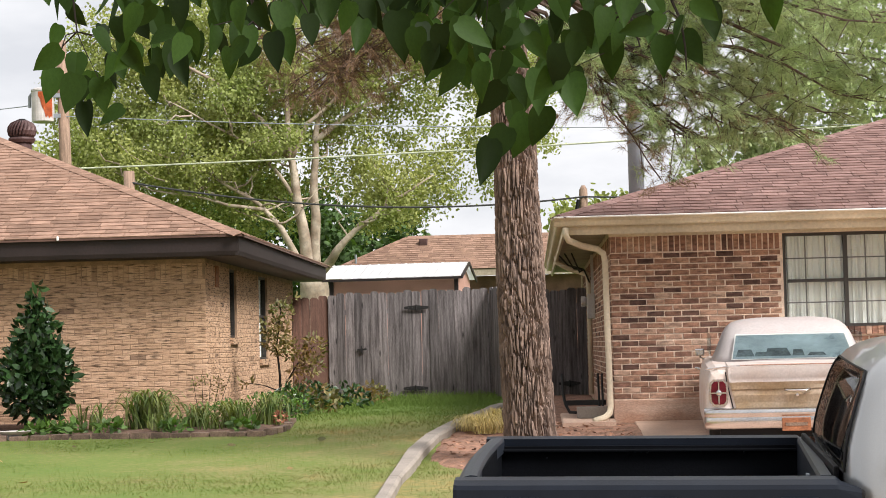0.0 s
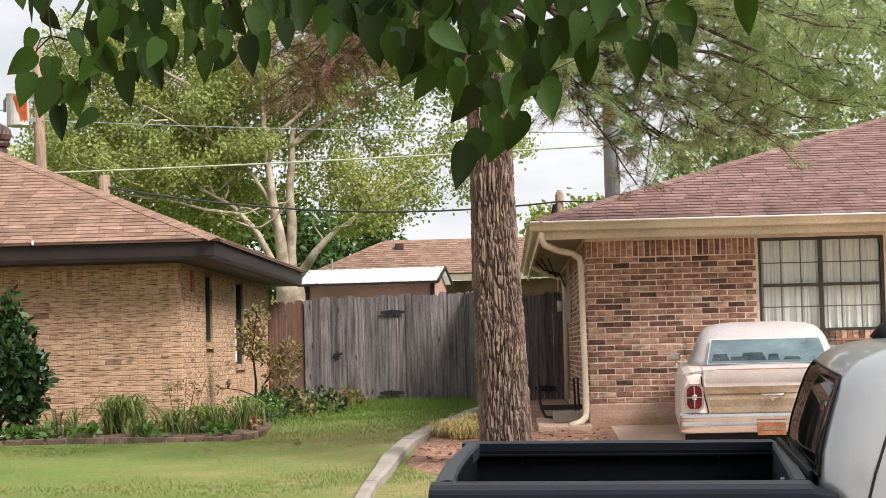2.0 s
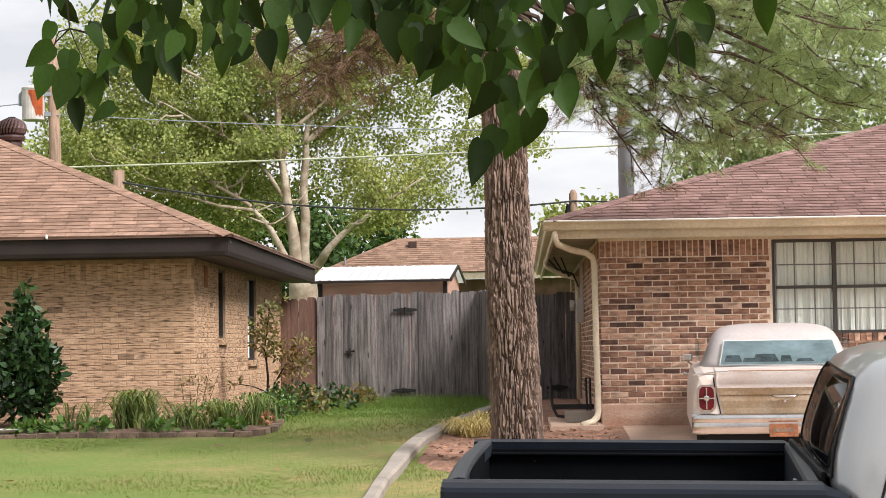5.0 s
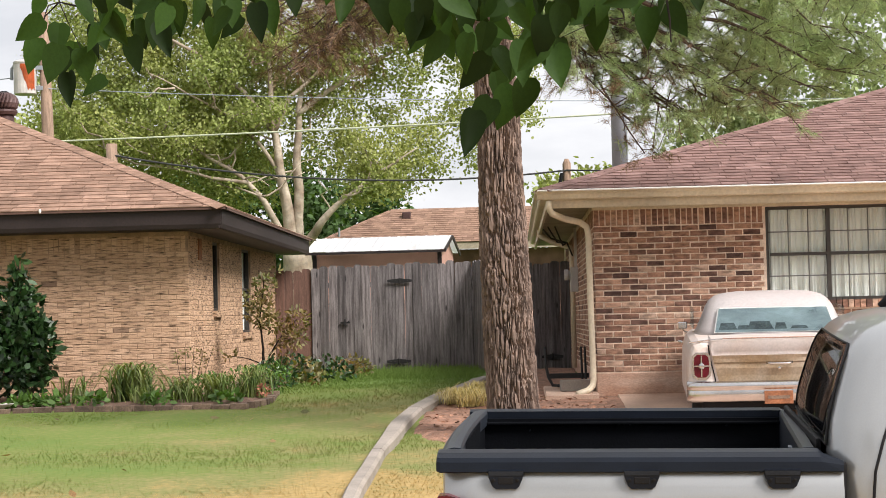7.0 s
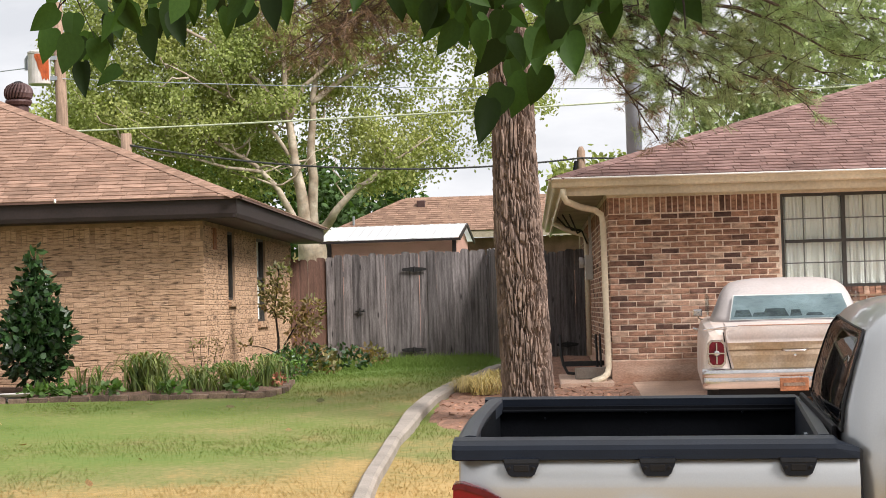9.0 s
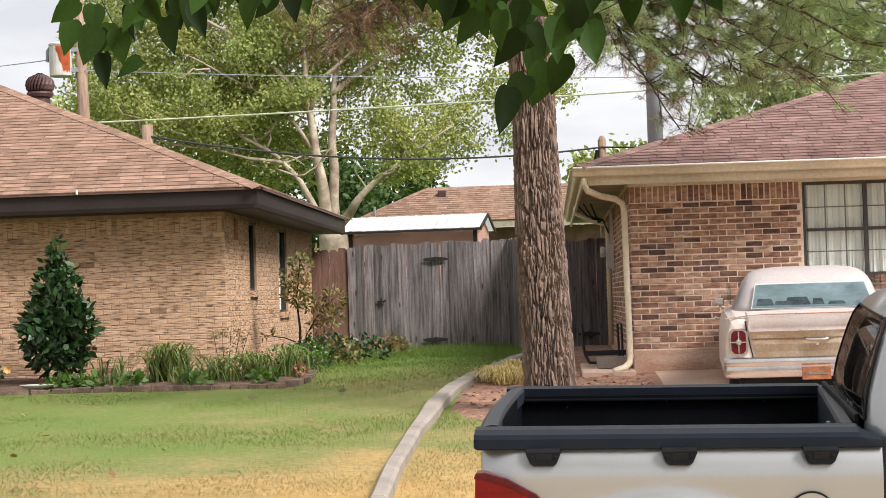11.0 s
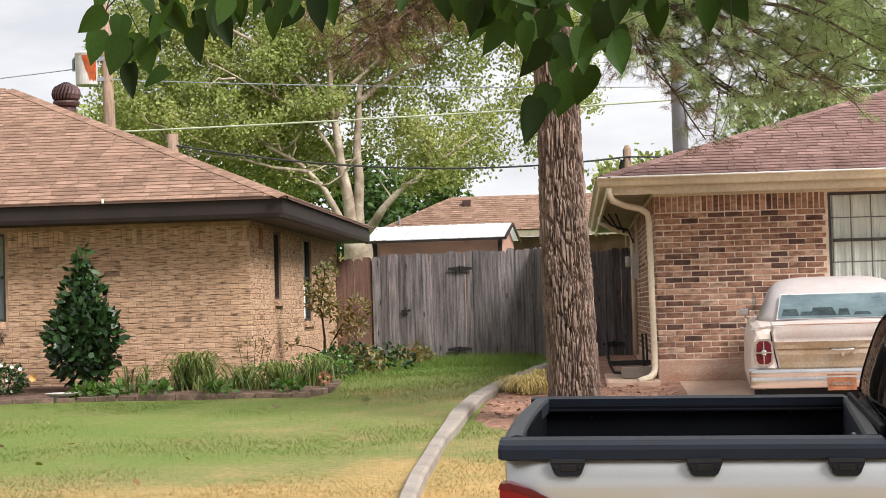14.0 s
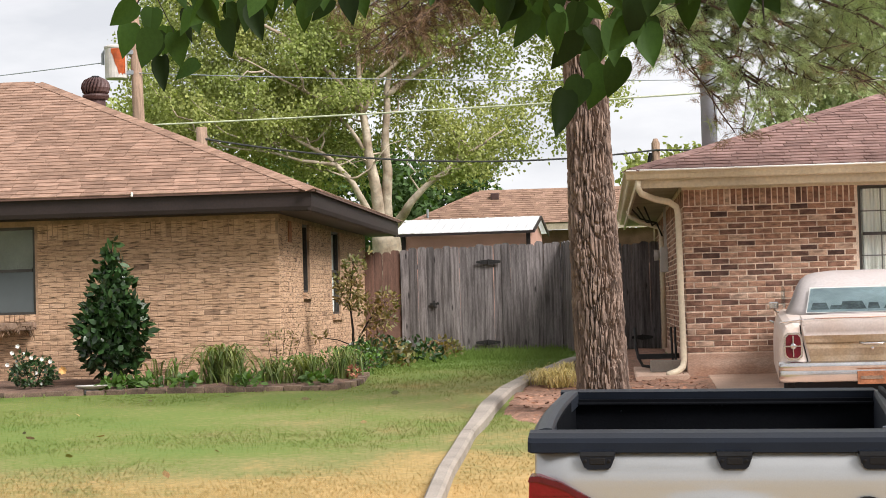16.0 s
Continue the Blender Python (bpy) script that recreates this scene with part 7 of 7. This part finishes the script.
hearts = [heart_leaf("leaf", f, c) for f, c in ((0.12, 0.10), (0.25, 0.18), (0.05, 0.05), (0.35, -0.08), (0.18, 0.25))]
# lower rim of the foliage: place across and height, 3.6 m ahead
rim_u = [-70, -20, 0, 15, 40, 70, 100, 130, 150, 185, 215, 250, 290, 325, 345, 365, 400, 430, 460, 495, 530, 580, 620, 660, 690, 715, 750, 780, 800, 830, 870, 895, 925, 955, 975, 1000, 1030, 1060, 1110, 1140, 1180, 1210, 1240, 1280, 1300, 1330, 1370, 1500]
rim_v = [30, 100, 155, 210, 232, 240, 272, 232, 172, 168, 212, 190, 175, 145, 175, 168, 150, 160, 150, 145, 110, 130, 105, 140, 208, 190, 170, 262, 360, 340, 270, 240, 245, 250, 180, 130, 180, 120, 175, 135, 158, 110, 60, 75, 100, 70, 30, 20]


def shade_place(u, v, y):
    k = y / 3.6
    u, v = u + 14, v - 18
    return Vector(((-0.966 + u * 0.0011027) * k, y, 0.873 + (0.716 - 0.00002 * u - v * 0.00111) * k))


rnd = random.Random(33)
stems_to = []
made = 0


def hang_leaf(u, v, y, size, lean, face):
    """A leaf whose tip hangs at (u, v)."""
    global made
    tip = shade_place(u, v, y)
    down = Vector((math.sin(lean), rnd.uniform(-0.25, 0.25), -math.cos(lean))).normalized()
    nor = Vector((math.sin(face), -math.cos(face), rnd.uniform(-0.2, 0.5)))
    nor = (nor - down * nor.dot(down)).normalized()
    side = down.cross(nor)
    basep = tip - down * size
    ob = new("leaf", hearts[made % 5])
    ob.parent = SHADE
    ob.matrix_parent_inverse = Matrix.Translation([-c for c in SHADE["base_at"]])
    ob.matrix_basis = Matrix.Translation(basep) @ Matrix((side, down, nor)).transposed().to_4x4() @ Matrix.Diagonal((size * rnd.uniform(0.60, 0.78), size, size, 1))
    stems_to.append(basep)
    made += 1


for u, v, s, lean in ((-9, 155, 0.075, -1.0), (16, 212, 0.075, -0.2), (50, 232, 0.080, -0.3), (92, 276, 0.075, 0.1), (122, 230, 0.07, 0.2), (155, 172, 0.06, 0.3), (192, 168, 0.075, 0.5), (212, 215, 0.075, 0.2), (272, 190, 0.08, 0.3), (346, 174, 0.065, 0.0), (430, 162, 0.08, 0.1), (455, 150, 0.07, 0.2), (494, 118, 0.065, 0.1), (570, 135, 0.075, -0.2), (655, 145, 0.10, 0.1), (716, 210, 0.075, -0.6), (735, 195, 0.10, -0.1), (780, 250, 0.085, -0.7), (783, 368, 0.095, -0.25), (800, 330, 0.085, -0.5), (845, 320, 0.095, -0.35), (880, 300, 0.085, -0.3), (892, 245, 0.095, 0.0), (958, 250, 0.090, 0.15), (930, 200, 0.085, 0.0), (1018, 186, 0.085, -0.1), (1108, 178, 0.085, -0.15), (1180, 160, 0.080, 0.5), (1200, 120, 0.080, 0.2), (1300, 102, 0.085, -0.1)):
    hang_leaf(u, v, rnd.uniform(3.45, 3.8), s, lean, rnd.uniform(-0.5, 0.5))
for i in range(250):
    u = rnd.uniform(0, 1560) if i % 3 else rnd.uniform(560, 1080)
    low = float(np.interp(u, rim_u, rim_v)) - 12
    if u > 1000 and rnd.random() < (0.35 if u < 1090 else 0.62):
        continue
    if 765 < u < 850:
        low = min(low, 225)
    v = low - rnd.random() ** 1.5 * (low + (150 if i % 4 == 0 else 40))
    hang_leaf(u, v, rnd.uniform(3.3, 4.2), rnd.uniform(0.054, 0.080), rnd.gauss(0, 0.42), rnd.gauss(0, 0.65))
# the further leaves, joined
outline = [(0, 0.0), (0.20, -0.035), (0.40, 0.10), (0.44, 0.30), (0.335, 0.60), (0.075, 0.93), (0.0, 1.02), (-0.075, 0.93), (-0.335, 0.60), (-0.44, 0.30), (-0.40, 0.10), (-0.20, -0.035)]
verts, faces = [], []
for i in range(300):
    u = rnd.uniform(15, 1400) if i % 5 < 3 else rnd.uniform(560, 1090)
    low = float(np.interp(u, rim_u, rim_v)) - 25
    if 765 < u < 850:
        low = min(low, 200)
    if u > 990 and rnd.random() < (0.55 if u < 1090 else 0.8):
        continue
    v = low - rnd.random() ** 1.3 * (low + 130)
    tip = shade_place(u, v, rnd.uniform(3.9, 4.7))
    lean, face, size = rnd.gauss(0, 0.45), rnd.gauss(0, 0.7), rnd.uniform(0.058, 0.088)
    down = Vector((math.sin(lean), rnd.uniform(-0.3, 0.3), -math.cos(lean))).normalized()
    nor = Vector((math.sin(face), -math.cos(face), rnd.uniform(-0.2, 0.6)))
    nor = (nor - down * nor.dot(down)).normalized()
    side, wd = down.cross(nor), rnd.uniform(0.72, 0.9)
    k = len(verts)
    for a, b in outline:
        verts.append(tip - down * size + side * (a * size * wd) + down * (b * size) + nor * (0.18 * abs(a) * size))
    faces += [(k, k + 1, k + 2, k + 3, k + 4, k + 5, k + 6), (k, k + 6, k + 7, k + 8, k + 9, k + 10, k + 11)]
    stems_to.append(tip - down * size)
link("leaf", mesh_of("leaves", verts, faces), M["leaf_far"], SHADE, kind="stuff")
bm = bmesh.new()
main = [(2.72, 3.35, 2.3), (2.0, 3.5, 2.15), (1.2, 3.6, 2.0), (0.5, 3.7, 1.92), (-0.1, 3.7, 1.86), (-0.7, 3.75, 1.84), (-1.5, 3.8, 1.86)]
limb(bm, main, 0.05, 0.01, 8)
part("bough", bm, M["twig"], SHADE)
second = [(2.75, 3.3, 2.0), (1.9, 3.5, 1.86), (1.1, 3.7, 1.75), (0.4, 3.8, 1.68), (0.05, 3.75, 1.62)]
bm = bmesh.new()
limb(bm, second, 0.04, 0.006, 8)
part("bough", bm, M["twig"], SHADE)
bm = bmesh.new()
line = [Vector(p) for p in main + second]
dense = [a.lerp(b, i / 8) for seq in (main, second) for a, b in zip(map(Vector, seq), map(Vector, seq[1:])) for i in range(8)]
hubs = []
for k in range(44):
    a = rnd.choice(dense)
    if a.x > 0.52 or a.x < -0.92:
        continue
    b = a + Vector((rnd.uniform(-0.12, 0.12), rnd.uniform(-0.1, 0.1), -rnd.uniform(0.12, 0.32)))
    pts = curve_pts(a, b, rnd, 0.012, 5)
    tube(bm, pts, [0.0042 - 0.0005 * i for i in range(6)], 5)
    hubs += [Vector(p) for p in pts[2:]]
for p in stems_to:
    h = min(hubs, key=lambda q: (q - p).length + (0.2 if q.z < p.z else 0))
    if (h - p).length < 0.14:
        mid = h.lerp(p, 0.55) + Vector((rnd.uniform(-0.01, 0.01), 0, 0.012))
        tube(bm, [h, mid, p], [0.0018, 0.0014, 0.0010], 4)
part("twig", bm, M["twig"], SHADE, kind="stuff")


# ---- grass ----
def grass():
    gen = np.random.default_rng(12)
    xs, ys, hs, ws = [], [], [], []
    for x0, x1, y0, y1, dens, h, w in ((-7.8, 1.15, 9.0, 14, 1700, 0.026, 0.0065), (-7.8, 1.15, 14, 21.35, 1000, 0.026, 0.0085), (-3.3, -0.5, 21.35, 32, 420, 0.055, 0.011), (-3.3, -0.6, 27.5, 31.9, 500, 0.15, 0.014)):
        n = int((x1 - x0) * (y1 - y0) * dens)
        xs.append(gen.uniform(x0, x1, n))
        ys.append(gen.uniform(y0, y1, n))
        hs.append(gen.uniform(0.5, 1.35, n) * h)
        ws.append(np.full(n, w))
    x, y, h, w = map(np.concatenate, (xs, ys, hs, ws))
    kerb = np.interp(y, [q[1] for q in KERB] + [32], [q[0] for q in KERB] + [-0.36])
    bed = np.interp(y, [21.15, 22.0, 24.0, 28.0, 31.8], [-3.0, -2.9, -3.05, -3.25, -3.5])
    keep = (np.abs(x - kerb) > 0.085) & ~((x > kerb) & (y > np.interp(x, [-1.2, -1.0, -0.75, -0.2, 1.3], [18.4, 18.1, 17.5, 17.0, 16.5]) + 0.15 * np.sin(x * 17) + gen.uniform(-0.15, 0.35, len(x)))) & ~((y > 21.15) & (x < bed)) & ~((x > -0.1) & (y < 9.6))
    x, y, h, w = x[keep], y[keep], h[keep], w[keep]
    z = np.interp(y, GY, GZ) - 0.004
    n = len(x)
    a3 = unit(np.stack([gen.normal(0, 1.3, n), gen.normal(0, 1.3, n), np.ones(n)], 1))
    s3 = unit(np.stack([np.ones(n), gen.normal(0, 0.6, n), np.zeros(n)], 1))
    ob = link("lawn_grass", scatter_mesh("lawn_grass", np.stack([x, y, z], 1), a3, s3, h, w, "blade"), M["blade"], None)
    tagged(ob, "mown grass blades, green by the houses and straw-dry near the street", "grass", kind="stuff")


grass()
k = 26
px, py = rng.uniform(-6.5, -1.6, k), rng.uniform(13.5, 20.5, k)
pos = np.stack([px, py, np.interp(py, GY, GZ) + 0.035], 1)
ax, sd = random_axes(k)
ax[:, 2] *= 0.3
sd[:, 2] *= 0.3
ob = link("fallen_leaves", scatter_mesh("fallen_leaves", pos, unit(ax), unit(sd), rng.uniform(0.06, 0.12, k), rng.uniform(0.04, 0.07, k)), M["nandina"], None)
tagged(ob, "scattered dry fallen leaves on the grass", "leaves", kind="stuff")


# ---- bricks of both houses ----
lay_bricks(r1, "x", RY, -1, RX, 8.0, 0.20, 2.11, [(2.90, 4.41, 0.90, 2.12)], "red", singles=(RX, 3.2))
lay_bricks(r2, "y", RX, -1, RY + 0.0, RYB, 0.20, 2.11, [], "red")
lay_bricks(w1, "x", WY, -1, -12.0, WX, -0.2, 2.01, [(-9.24, -7.27, 0.77, 2.02)], "tan", singles=(-6.4, WX))
lay_bricks(w2, "y", WX, 1, WY + 0.0, WYB, -0.2, 2.01, [(25.40, 26.02, 0.97, 2.02), (28.12, 29.09, 0.65, 2.02)], "tan")
